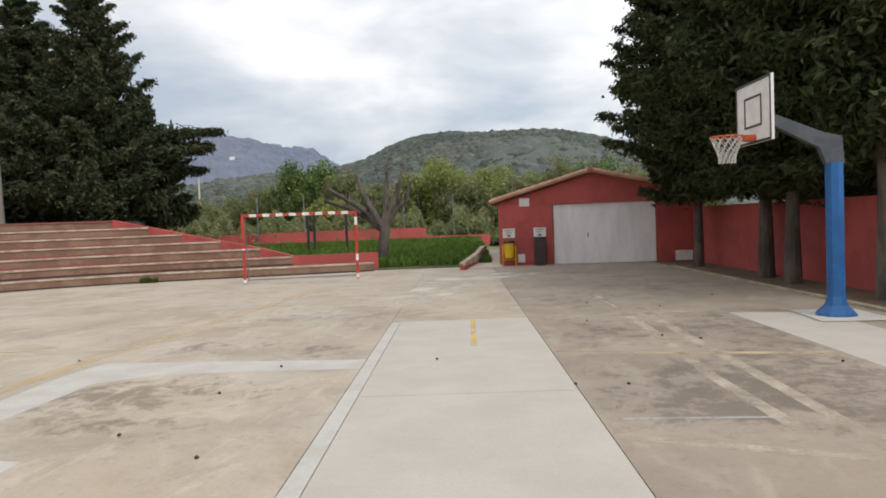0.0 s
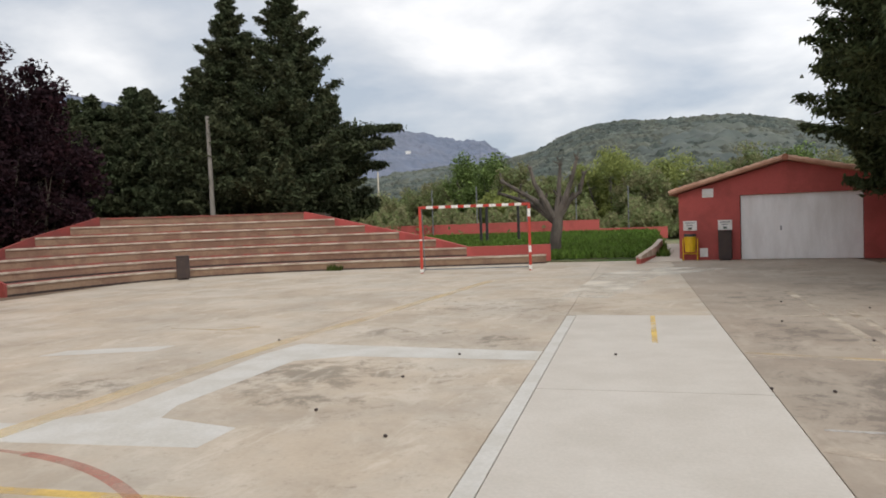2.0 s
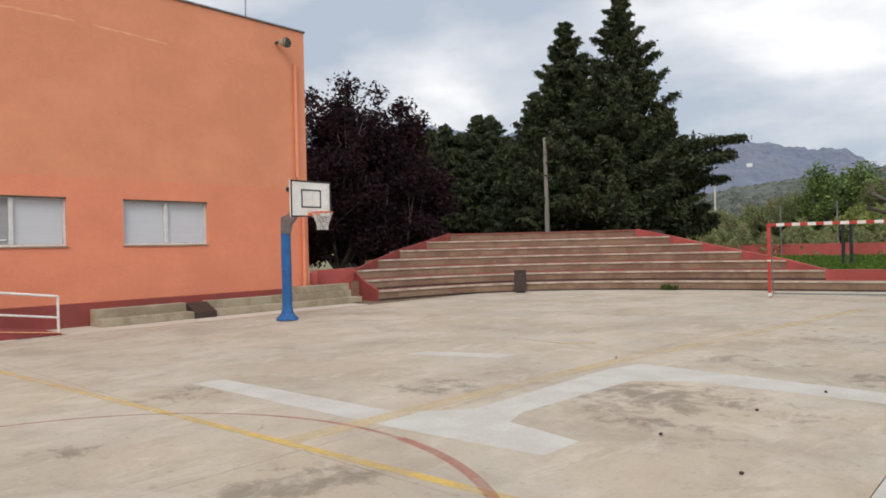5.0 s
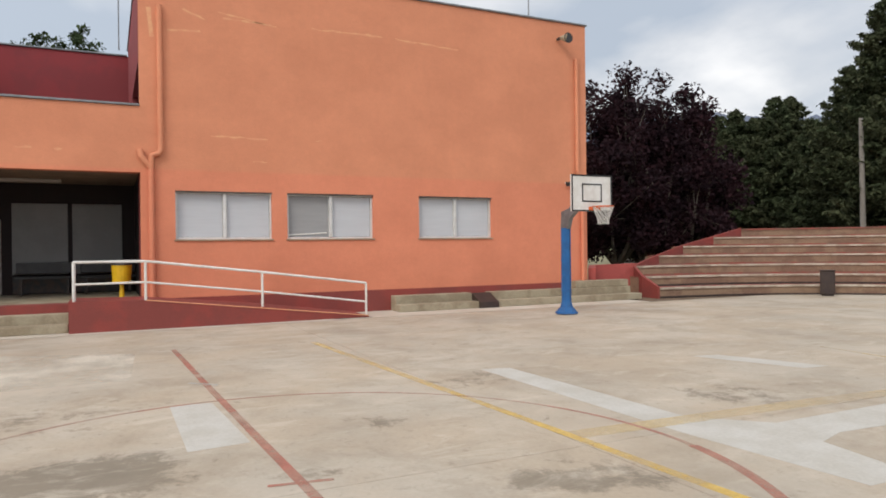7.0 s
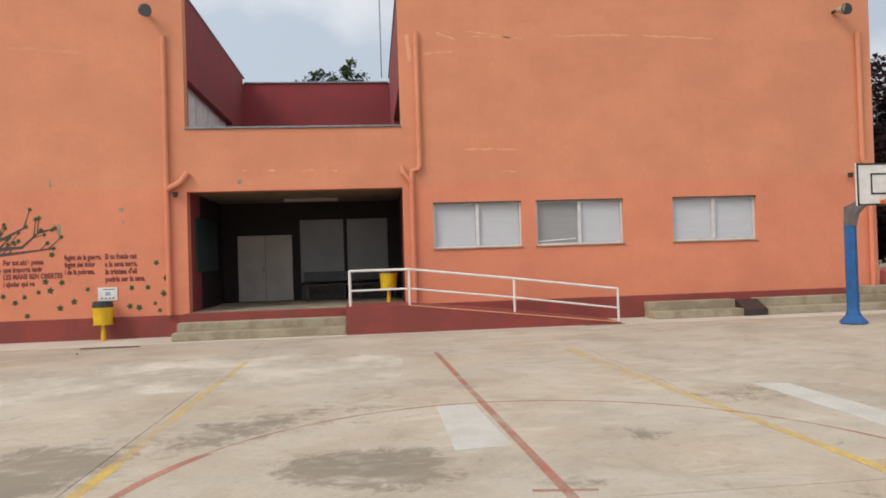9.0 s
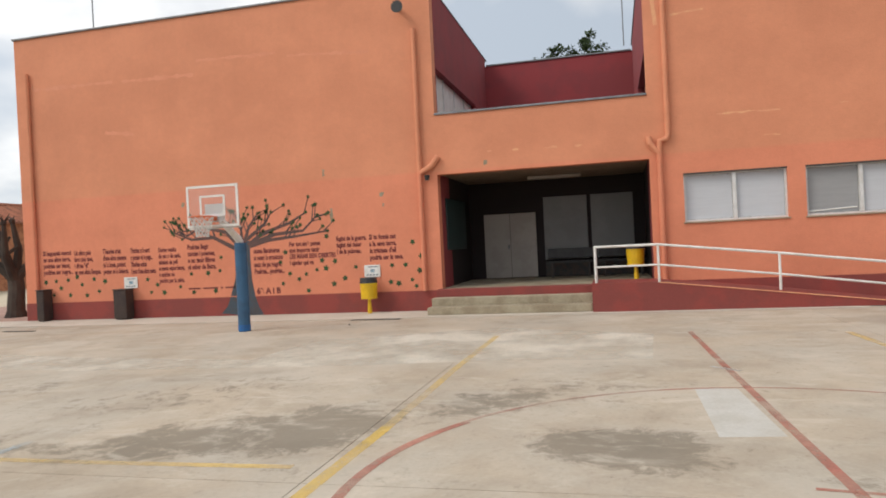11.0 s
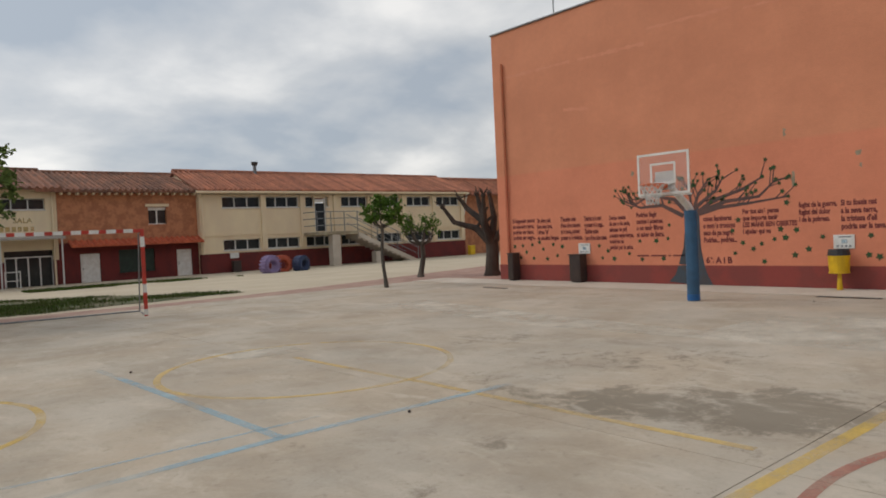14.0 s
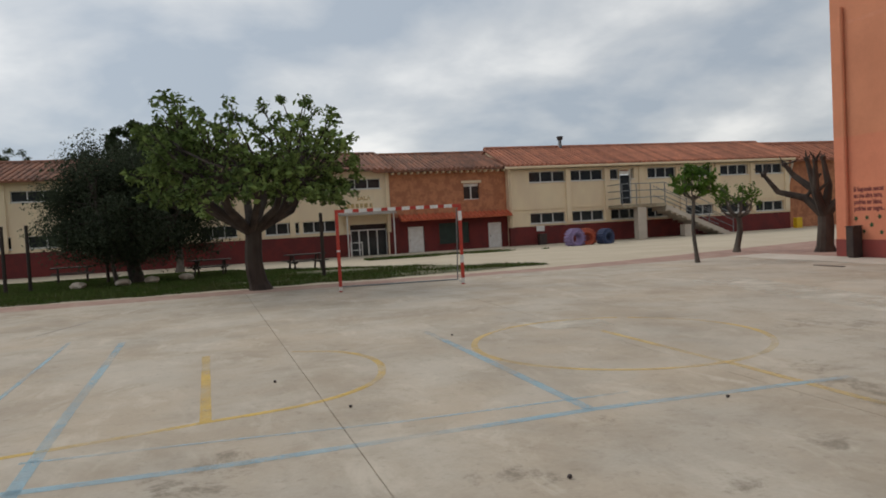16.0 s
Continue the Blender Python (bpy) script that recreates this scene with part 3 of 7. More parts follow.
def smoothcurve(pts, step):
    """A Catmull-Rom line through plan points, in even steps."""
    p = [Vector(q) for q in pts]
    p = [2 * p[0] - p[1]] + p + [2 * p[-1] - p[-2]]
    out = []
    for i in range(1, len(p) - 2):
        k = max(2, int((p[i + 1] - p[i]).length / step))
        for j in range(k):
            t = j / k
            out.append(0.5 * (2 * p[i] + (p[i + 1] - p[i - 1]) * t + (2 * p[i - 1] - 5 * p[i] + 4 * p[i + 1] - p[i + 2]) * t * t + (3 * p[i] - p[i - 1] - 3 * p[i + 1] + p[i + 2]) * t ** 3))
    out.append(p[-2])
    return out


def words(body, size, m, mat, parent, name="lettering"):
    """Letters of the built-in font as one mesh, raised by a hair."""
    cu = bpy.data.curves.new(name, "FONT")
    cu.body = body
    cu.size = size
    cu.extrude = 0.001
    cu.offset = 0.009
    cu.resolution_u = 3
    cu.align_x = "LEFT"
    ob = bpy.data.objects.new(name, cu)
    scene.collection.objects.link(ob)
    me = bpy.data.meshes.new_from_object(ob)
    bpy.data.objects.remove(ob)
    me.transform(m)
    me.materials.clear()
    me.materials.append(mat)
    o = new(name, me)
    o.parent = parent
    return o

# ---- ground ----
def ground_z(x, y):
    z = -0.06
    if y < -20.5:
        z -= 0.40 * min(1.0, (-20.5 - y) / 22.0)
    if y > 24.6 and x < 1.6:
        z += 0.035 * min(y - 24.6, 16.0) * min(1.0, (1.6 - x) / 1.5)
    return z


def ground_sheet():
    xs = sorted({*np.arange(-80, 81, 2.0).tolist(), *[s * v for v in (100, 140, 200, 320, 600, 1200, 3000) for s in (-1, 1)]})
    bm = B()
    g = [[bm.verts.new((x, y, ground_z(x, y))) for x in xs] for y in xs]
    for i in range(len(xs) - 1):
        for j in range(len(xs) - 1):
            bm.faces.new((g[i][j], g[i][j + 1], g[i + 1][j + 1], g[i + 1][j]))
    return tagged(part("ground", bm, M_LAND, smooth=True), "rough meadow ground reaching to the hills", "ground", kind="structure")


ground_sheet()

# the court: old slabs with open joints over a dark bed
tagged(part("court_bed", bx(-16.7, 6.4, -19.2, 24.4, -0.05, -0.012), M_SOIL), "dark bed below the court slabs", "ground", kind="structure")
court = tagged(thing("court", "", ""), "worn school court of stained concrete slabs with faded lines", "court", kind="structure")
JX = [-15.2, -4.82, -1.15, 1.06, 6.4]


def joint_x(i, y):
    """The long joints are straight but for the third, which leans in the south."""
    return JX[i] + (0.055 * max(0.0, -4.0 - y) if i == 2 else 0.0)


JY = [-19.2, -2.28, 3.5, 11.45, 24.4]
for i in range(len(JX) - 1):
    for j in range(len(JY) - 1):
        if i == 2 and j == 2:
            continue
        if j < 2 and i == 3:
            continue
        k = 4 if j < 2 and i == 2 else i + 1
        ya, yb = JY[j] + 0.004, JY[j + 1] - 0.004
        ys = [ya, -4.0, yb] if j == 0 else [ya, yb]
        ring = [(joint_x(k, y) - 0.004, y) for y in ys] + [(joint_x(i, y) + 0.004, y) for y in ys[::-1]]
        part("slab", prism(B(), ring, -0.04, 0.0), M_COURTD if i == 3 and j >= 2 else M_COURT, court)
for y0, y1 in ((3.506, 6.6), (6.612, 11.444)):
    part("new_slab", bx(-0.994, 1.054, y0, y1, -0.04, 0.0014), M_PATCH, court, "smooth pale grey newer concrete")
part("mortar_strip", bx(-1.144, -1.004, 3.51, 11.4, -0.03, 0.0014), M_PATCHB, court, "pale mortar fill")
tagged(part("apron", bx(-16.7, -15.206, -19.2, 13.6, -0.04, 0.012), M_APRON), "pale concrete apron along the orange building", "pavement", kind="structure")


def patch(poly, mat=None, z=0.0012):
    return part("concrete_patch", prism(B(), poly, z - 0.01, z), mat or M_PATCHB, court)


patch([(-8.25, 4.42), (-8.15, 4.80), (-5.12, 4.88), (-4.60, 5.40), (-4.60, 6.06), (-4.60, 8.0), (-4.44, 8.70), (-1.16, 8.40), (-1.16, 7.90), (-3.43, 7.93), (-4.0, 7.60), (-4.14, 5.60), (-4.02, 5.22), (-3.19, 5.05), (-3.21, 4.56), (-4.76, 4.44)])
patch([(-7.7, 7.55), (-6.3, 8.05), (-6.25, 8.45), (-7.6, 7.95)])
patch([(-7.95, 0.62), (-7.9, 1.03), (-6.2, 1.12), (-6.15, 0.62)])
patch([(4.15, 5.0), (5.3, 5.0), (5.5, 11.0), (4.2, 11.2)], M_PATCH)
patch([(5.0, 9.95), (6.0, 9.85), (6.05, 11.0), (5.1, 11.1)], M_PATCHB, 0.02)
bm = B()
bm.faces.new([bm.verts.new((x, y, 0.0008)) for x, y in ((-1.5, 14.0), (-0.6, 13.8), (0.5, 18.5), (2.6, 20.6), (1.0, 21.6), (-0.9, 19.5))])
part("rubbed_patch", bm, M_PALE, court, "pale rubbed band of concrete")
patch([(-4.3, -10.2), (-5.5, -9.85), (-5.4, -9.15), (-4.4, -9.3)], M_PALE)
bm = B()
bm.faces.new([bm.verts.new((x, y, 0.0008)) for x, y in ((-9.8, -13.6), (-9.05, -8.1), (-9.3, -4.2), (-9.65, -1.8), (-9.7, 0.3), (-12.05, 0.43), (-13.2, -2.25), (-11.8, -5.4), (-9.9, -5.5), (-10.2, -8.3), (-11.1, -13.4))])
part("rubbed_patch", bm, M_PALE, court, "pale rubbed band of concrete")
patch([(-3.45, 2.85), (-2.55, 2.55), (-2.1, 3.05), (-3.0, 3.35)])


def line(pts, mat, width=0.07, z=0.0050, name="painted_line"):
    return part(name, strip(pts, width, z * 0.4), mat, court)


def arc(cx, cy, r, a0, a1, n=40, ry=None):
    return [(cx + r * math.cos(radians(a0 + (a1 - a0) * i / n)), cy + (ry or r) * math.sin(radians(a0 + (a1 - a0) * i / n))) for i in range(n + 1)]


# long yellow and red court lines
line([(-12.1, -2.12), (-9.0, -2.16), (-6.3, -2.14)], M_LINEY, 0.10)
line([(-6.3, -2.14), (-3.2, -2.2)], M_LINEYB, 0.11)
line([(-3.2, -2.2), (1.0, -2.2)], M_LINEYB, 0.11)
line([(-11.9, 3.2), (-7.2, 3.45)], M_LINEY, 0.12)
line([(-7.2, 3.45), (-2.2, 3.70)], M_LINEYB, 0.10)
line([(-5.12, 3.6), (-5.0, 6.3), (-4.75, 9.2), (-4.45, 11.0), (-4.1, 14.0), (-3.6, 18.0)], M_LINEYF, 0.24)
line([(-5.15, -2.5), (-5.1, -4.3), (-5.1, -6.0), (-5.05, -7.2), (-5.0, -8.8)], M_LINEY, 0.09)
line([(0.14, 9.05), (0.17, 11.4)], M_LINEYB, 0.07, 0.0056)
line([(1.1, 8.5), (2.4, 8.2), (4.1, 7.75)], M_LINEY, 0.05)
line([(-7.4, 9.9), (-6.3, 9.75), (-5.9, 10.1)], M_LINEY, 0.06)
line([(-12.25, 1.0), (-9.0, 1.1), (-6.75, 1.18), (-4.6, 1.26)], M_LINER, 0.08)
line([(-9.15, 0.93), (-8.85, 1.22)], M_LINEW, 0.07, 0.0066)
line([(-5.05, 1.02), (-4.98, 1.46)], M_LINER, 0.05, 0.0066)
line(arc(-4.86, 1.16, 3.10, 48, 82, 14), M_LINER, 0.09, 0.0060)
line(arc(-4.86, 1.16, 3.10, 82, 238, 40), M_LINERF, 0.05, 0.0060)
line(arc(-4.86, 1.16, 3.08, 238, 300, 20), M_LINER, 0.085, 0.0060)
line([(1.2, 5.64), (2.45, 5.56)], M_LINEW, 0.05)
# yellow key circles and goal arcs of the south half
line(arc(-4.86, -8.15, 1.82, -120, 235, 60), M_LINEY, 0.085, 0.0060)
line([(v.x, v.y) for v in smoothcurve([(-0.9, -9.6), (-1.45, -9.25), (-1.72, -8.75), (-1.80, -8.15), (-1.65, -7.45), (-1.28, -6.96), (-0.77, -6.67), (0.04, -6.5), (0.75, -6.33), (1.6, -6.17), (3.2, -5.9)], 0.15)], M_LINEYB, 0.085, 0.0060)
line([(0.03, -6.5), (0.2, -9.9)], M_LINEYB, 0.10, 0.0056)
# pale blue volleyball lines
line([(1.15, -5.2), (1.30, -7.5), (1.42, -9.9), (1.54, -12.0)], M_LINEB, 0.10, 0.0070)
line([(1.3, -5.32), (-0.2, -5.27), (-3.03, -5.39), (-5.6, -5.3)], M_LINEB, 0.10, 0.0070)
line([(1.3, -5.98), (-0.2, -5.88), (-1.5, -5.76), (-3.6, -5.75)], M_LINEB, 0.045, 0.0070)
line([(-3.03, -5.39), (-2.95, -7.8), (-2.86, -10.2)], M_LINEB, 0.10, 0.0070)
line([(2.18, -8.4), (2.24, -9.6), (2.4, -12.5)], M_LINEB, 0.06, 0.0070)
line([(3.3, -13.5), (2.6, -15.6)], M_LINEW, 0.05, 0.0070)
# cracks filled with pale cement in the older slabs
for pts in ([(2.73, 14.75), (2.58, 9.28), (2.41, 6.97), (2.43, 5.2)], [(3.05, 12.2), (2.89, 8.94), (2.86, 7.06), (2.79, 4.6)], [(1.1, 8.3), (2.4, 8.15), (4.1, 7.95)], [(3.75, 11.52), (2.02, 11.33)], [(1.1, 5.2), (2.6, 4.6)]):
    line(pts, M_FILL, 0.14, 0.0030, "crack_fill")
# drain slots in the apron
for x, y0, y1 in ((-15.35, 4.6, 5.5), (-15.0, -5.9, -4.75), (-14.2, -14.6, -13.7)):
    tagged(part("drain_grate", bx(x - 0.05, x + 0.05, y0, y1, 0.005, 0.016, 0.003), M_DKSTEEL), "narrow dark steel drain grate in the concrete", "drain", kind="structure")

# border of the court on the school side
tagged(part("border_paving", prism(B(), [(-24, -16.5), (-16.7, -16.5), (-16.7, -19.25), (7.6, -19.25), (7.6, -20.7), (-9.0, -20.3), (-12.5, -20.9), (-24, -24)], -0.06, -0.004), M_PAVER), "pinkish worn paving border beside the court", "pavement", kind="structure")


def yard():
    bm = B()
    xs = np.arange(-60, 29, 4.0)
    ys = [-20.4, -24, -28, -32, -36, -40, -44, -60, -90]
    g = [[bm.verts.new((x, y if y != -20.4 else -20.4, ground_z(x, y) + 0.05)) for x in xs] for y in ys]
    for i in range(len(ys) - 1):
        for j in range(len(xs) - 1):
            bm.faces.new((g[i][j], g[i][j + 1], g[i + 1][j + 1], g[i + 1][j]))
    return tagged(part("yard", bm, M_SAND, smooth=True), "pale sandy school yard", "ground", kind="structure")


yard()


def blades(poly_x, poly_y, count, zf, mat, seed, size=0.07, patchy=False, lean_x=0.0):
    """Tufts of grass over a plan rectangle."""
    rng = np.random.default_rng(seed)
    x = rng.uniform(*poly_x, count)
    y = rng.uniform(*poly_y, count)
    if patchy:
        keep = np.sin(x * 1.3 + 2 * np.sin(y * 0.9)) + np.sin(y * 2.1 + x * 0.6) + np.clip((x - lean_x) * 0.45, -1.8, 2.2) > rng.normal(-0.5, 0.4, count)
        x, y = x[keep], y[keep]
        count = len(x)
    z = np.array([zf(a, b) for a, b in zip(x, y)])
    a = rng.uniform(0, 2 * np.pi, count)
    h = size * rng.uniform(0.5, 1.6, count)
    w = h * 0.22
    lean = rng.normal(0, 0.4, (count, 2)) * h[:, None]
    p = np.stack([np.stack([x - w * np.cos(a), y - w * np.sin(a), z], 1), np.stack([x + w * np.cos(a), y + w * np.sin(a), z], 1), np.stack([x + lean[:, 0], y + lean[:, 1], z + h], 1)], 1).reshape(-1, 3)
    return p.tolist(), np.arange(3 * count).reshape(-1, 3).tolist()


def lawn_depth(x):
    """How far the turf reaches back from the court: a tongue that widens to the east."""
    return max(0.0, float(np.interp(x, [-10.6, -9.0, -7.0, -4.5, -1.0, 3.0], [0.2, 3.6, 6.8, 10.0, 15.0, 18.5])) + 0.35 * math.sin(x * 2.3) + 0.25 * math.sin(x * 5.1))


def lawn_front(x):
    return -21.15 - 0.12 * math.sin(x * 1.9) - 0.08 * math.sin(x * 4.7) - (0.9 * (-x - 5.0) / 5.0 if x < -5 else 0.0)


def lawn_south():
    bm = B()
    xs = np.linspace(-10.4, 28, 120)
    rows = []
    for s in np.linspace(0, 1, 10):
        rows.append([bm.verts.new((x, lawn_front(x) - s * lawn_depth(x), ground_z(x, lawn_front(x) - s * lawn_depth(x)) + 0.062)) for x in xs])
    for a, b in zip(rows, rows[1:]):
        for j in range(len(xs) - 1):
            bm.faces.new((a[j], a[j + 1], b[j + 1], b[j]))
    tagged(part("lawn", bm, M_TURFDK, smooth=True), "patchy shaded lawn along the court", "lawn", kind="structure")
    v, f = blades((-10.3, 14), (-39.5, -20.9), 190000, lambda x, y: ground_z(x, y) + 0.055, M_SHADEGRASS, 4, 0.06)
    p = np.array(v).reshape(-1, 3, 3)
    rng = np.random.default_rng(44)
    x, y = p[:, 2, 0], p[:, 2, 1]
    front = np.array([lawn_front(a) for a in x])
    deep = np.array([lawn_depth(a) for a in x])
    worn_ = np.sin(x * 0.9 + 1.7 * np.sin(y * 0.6)) + np.sin(y * 1.1 + x * 0.5) + np.clip((x + 3) * 0.35, -0.6, 2.0)
    keep = (y < front + rng.normal(0, 0.12, len(x))) & (y > front - deep - rng.normal(0, 0.3, len(x))) & (worn_ > rng.normal(-0.7, 0.6, len(x)))
    p = p[keep].reshape(-1, 3)
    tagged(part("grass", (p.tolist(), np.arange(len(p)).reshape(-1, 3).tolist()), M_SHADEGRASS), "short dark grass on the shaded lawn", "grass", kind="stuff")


lawn_south()
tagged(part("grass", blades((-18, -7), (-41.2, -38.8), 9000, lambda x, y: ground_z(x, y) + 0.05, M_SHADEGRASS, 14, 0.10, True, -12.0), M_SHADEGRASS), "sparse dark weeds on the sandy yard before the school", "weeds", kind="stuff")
tagged(part("lawn", slab(B(), [(-16, 25.0, 0.12), (1.2, 24.6, 0.0), (1.2, 42, 0.60), (-22, 42, 0.62)], 0.3), M_TURF), "bright green lawn behind the terrace", "lawn", kind="structure")
tagged(part("grass", blades((-14, 1.1), (25.0, 40), 60000, lambda x, y: 0.06 + (y - 24.6) * 0.033, M_GRASS, 5, 0.17), M_GRASS), "tall bright green spring grass", "grass", kind="stuff")
tagged(part("soil_strip", bx(6.41, 7.75, -20, 25, -0.07, -0.015), M_SOIL), "bare dry soil strip below the conifers", "ground", kind="structure")
tagged(part("kerb", bx(6.30, 6.41, -19.2, 21.2, -0.08, 0.05, 0.01), M_STEP), "low concrete kerb at the edge of the court", "kerb", kind="structure")

# ---- stepped terrace ----
BASE = [(-16.35, 8.5), (-16.25, 11.0), (-16.15, 13.2), (-16.0, 15.4), (-15.5, 17.7), (-14.4, 19.8), (-12.6, 21.4), (-10.0, 22.5), (-7.0, 23.2), (-4.5, 23.7), (-2.75, 24.1), (-0.5, 24.6)]
CURVE = smoothcurve(BASE, 0.2)
AZ_LEFT = [47.8, 48.8, 49.7, 47.65, 45.7, 43.8, 42.0]
AZ_RIGHT = [6.4, 12.9, 15.4, 18.5, 21.55, 24.0, 26.4]
RISE, TREAD = 0.305, 0.74


def offset_curve(d):
    out = []
    n = len(CURVE)
    for i in range(n):
        t = CURVE[min(i + 1, n - 1)] - CURVE[max(i - 1, 0)]
        s = Vector((-t.y, t.x)).normalized()
        out.append(CURVE[i] + s * d)
    return out


def bearing(p):
    return math.degrees(math.atan2(-(p.x + 0.13), p.y - 0.17))


def ribbon(inner, outer, z0, z1):
    bm = B()
    prev = None
    for a, b in zip(inner, outer):
        ring = [bm.verts.new((a.x, a.y, z0)), bm.verts.new((a.x, a.y, z1)), bm.verts.new((b.x, b.y, z1)), bm.verts.new((b.x, b.y, z0))]
        if prev:
            for k in range(4):
                bm.faces.new((prev[k], prev[(k + 1) % 4], ring[(k + 1) % 4], ring[k]))
        else:
            bm.faces.new(ring)
        prev = ring
    bm.faces.new(prev[::-1])
    return bm


terrace = thing("terrace", "curved seven-step seating terrace of worn concrete and red paint", "terrace", kind="structure")
ENDS_L, ENDS_R = [], []
for k in range(7):
    ia = offset_curve(k * TREAD)
    keep = [i for i, p in enumerate(ia) if AZ_RIGHT[k] <= bearing(p) <= AZ_LEFT[k]]
    run = slice(keep[0], keep[-1] + 1)
    ob_ = offset_curve((k + 1) * TREAD + 0.1)
    lo = max(0.0, RISE * k - 0.3) if k else -0.03
    part("step", ribbon(ia[run], ob_[run], lo, RISE * (k + 1) - 0.03), M_TERR, terrace)
    il = offset_curve(k * TREAD - 0.035)
    im = offset_curve(k * TREAD + 0.10)
    part("step_edge", ribbon(il[run], im[run], RISE * (k + 1) - 0.055, RISE * (k + 1)), M_LIP if k < 6 else M_TREAD, terrace, "pale worn concrete step edge")
    it = offset_curve((k + 1) * TREAD - 0.002)
    part("tread", ribbon(im[run], it[run], RISE * (k + 1) - 0.05, RISE * (k + 1) - 0.008), M_TREAD, terrace, "faded red painted tread")
    if k < 2:
        idk = offset_curve(k * TREAD - 0.009)
        part("dark_foot_band", ribbon(idk[run], ia[run], RISE * k - 0.01, RISE * k + 0.05), M_BIN, terrace, "dark band at the foot of the riser")
    else:
        ir = offset_curve(k * TREAD - 0.006)
        part("riser_band", ribbon(ir[run], ia[run], RISE * k - 0.02, RISE * k + 0.04), M_TREAD, terrace, "faded red band at the foot of the riser")
    ENDS_L.append(ia[keep[0]])
    ENDS_R.append(ia[keep[-1]])


def end_wall(ends, low, thick=0.22, shift=0.0):
    """A sloping red wall that follows the step ends."""
    bm = B()
    prev = None
    for i, (p, z) in enumerate(ends):
        t = ends[min(i + 1, len(ends) - 1)][0] - ends[max(i - 1, 0)][0]
        s = Vector((-t.y, t.x)).normalized()
        a, b = p + s * (shift + thick / 2), p + s * (shift - thick / 2)
        ring = [bm.verts.new((a.x, a.y, low)), bm.verts.new((a.x, a.y, z)), bm.verts.new((b.x, b.y, z)), bm.verts.new((b.x, b.y, low))]
        if prev:
            for k in range(4):
                bm.faces.new((prev[k], prev[(k + 1) % 4], ring[(k + 1) % 4], ring[k]))
        else:
            bm.faces.new(ring)
        prev = ring
    bm.faces.new(prev[::-1])
    return bm


part("end_wall", end_wall([(p, RISE * (k + 1) + 0.015) for k, p in enumerate(ENDS_R) if k > 0], -0.05, 0.14, -0.075), M_REDWALL, terrace, "sloping faded red end wall")
part("end_wall", end_wall([(p, RISE * (k + 1) + 0.03) for k, p in enumerate(ENDS_L)], -0.05, 0.08, 0.045), M_RED, terrace, "sloping faded red end wall")
low_a = [p for p in offset_curve(TREAD) if 6.4 <= bearing(p) <= 13.4]
low_b = [p for p in offset_curve(TREAD + 0.2) if 6.2 <= bearing(p) <= 13.6][: len(low_a)]
part("low_wall", ribbon(low_a[: len(low_b)], low_b, 0.0, 0.62), M_REDWALL, terrace, "low red wall above the lowest step")

part("end_wall", end_wall([(Vector((-16.9, 12.95)), 0.92), (Vector((-17.6, 13.5)), 0.98), (ENDS_L[2] + Vector((-0.1, 0.0)), 1.0)], -0.05), M_REDWALL, terrace, "red wall from the hall to the terrace")
# earth bank behind the terrace
bank_in, bank_top, bank_far = offset_curve(7 * TREAD + 0.05), offset_curve(7 * TREAD + 3.0), offset_curve(7 * TREAD + 26)
bm = B()
prev = None
for p, q, r in zip(bank_in, bank_top, bank_far):
    if not 24.5 <= bearing(p) <= 42.5:
        continue
    ring = [bm.verts.new((p.x, p.y, 2.10)), bm.verts.new((q.x, q.y, 2.05)), bm.verts.new((r.x, r.y, 1.4)), bm.verts.new((r.x, r.y, -0.3)), bm.verts.new((p.x, p.y, -0.3))]
    if prev:
        for k in range(5):
            bm.faces.new((prev[k], prev[(k + 1) % 5], ring[(k + 1) % 5], ring[k]))
    else:
        bm.faces.new(ring)
    prev = ring
bm.faces.new(prev[::-1])
tagged(part("earth_bank", bm, M_BANK), "bare earth bank under the conifers behind the terrace", "ground", kind="structure")
tagged(part("wall_far", bx(-24, -2.0, 41.6, 41.9, 0.3, 1.32), M_REDWALL), "low faded red boundary wall beyond the lawn", "wall", kind="structure")
tagged(part("wall_far", bx(-2.0, 1.7, 39.6, 39.9, 0.2, 0.82), M_REDWALL), "low faded red boundary wall beyond the lawn", "wall", kind="structure")
tagged(part("wall_east", bx(7.75, 7.97, -22, 23.4, -0.1, 1.78), M_REDWALL), "dark red rendered boundary wall behind the conifers", "wall", kind="structure")

# ---- the orange hall ----
FX = -16.72
hall = thing("hall_building", "two-storey orange rendered school hall with an open porch", "building", at=(0, 0, 0))
TOP = 7.95


def fwall(y0, y1, z0, z1, name="wall", mat=None, x0=FX - 0.3, x1=FX):
    return part(name, bx(x0, x1, y0, y1, z0, z1), mat or M_ORANGE, hall)


# front wall, left block
fwall(-16.38, -4.2, 0.0, TOP)
# right block, cut round three windows
WINS = [(1.43, 3.55), (3.91, 6.06), (7.31, 9.46)]
WZ0, WZ1 = 1.83, 2.90
fwall(0.73, 12.65, 0.0, WZ0)
fwall(0.73, 12.65, WZ1, TOP)
ys = [0.73] + [v for w in WINS for v in w] + [12.65]
for a, b in zip(ys[0::2], ys[1::2]):
    fwall(a, b, WZ0, WZ1)
# beam over the porch
fwall(-4.2, 0.73, 3.29, 4.72)
part("parapet_cap", bx(FX - 0.34, FX + 0.04, -4.2, 0.73, 4.722, 4.77, 0.008), M_STEEL, hall, "thin metal parapet cap")
# side and rear walls
part("wall", bx(-34, FX - 0.3, -16.38, -16.08, 0, TOP), M_ORANGE, hall)
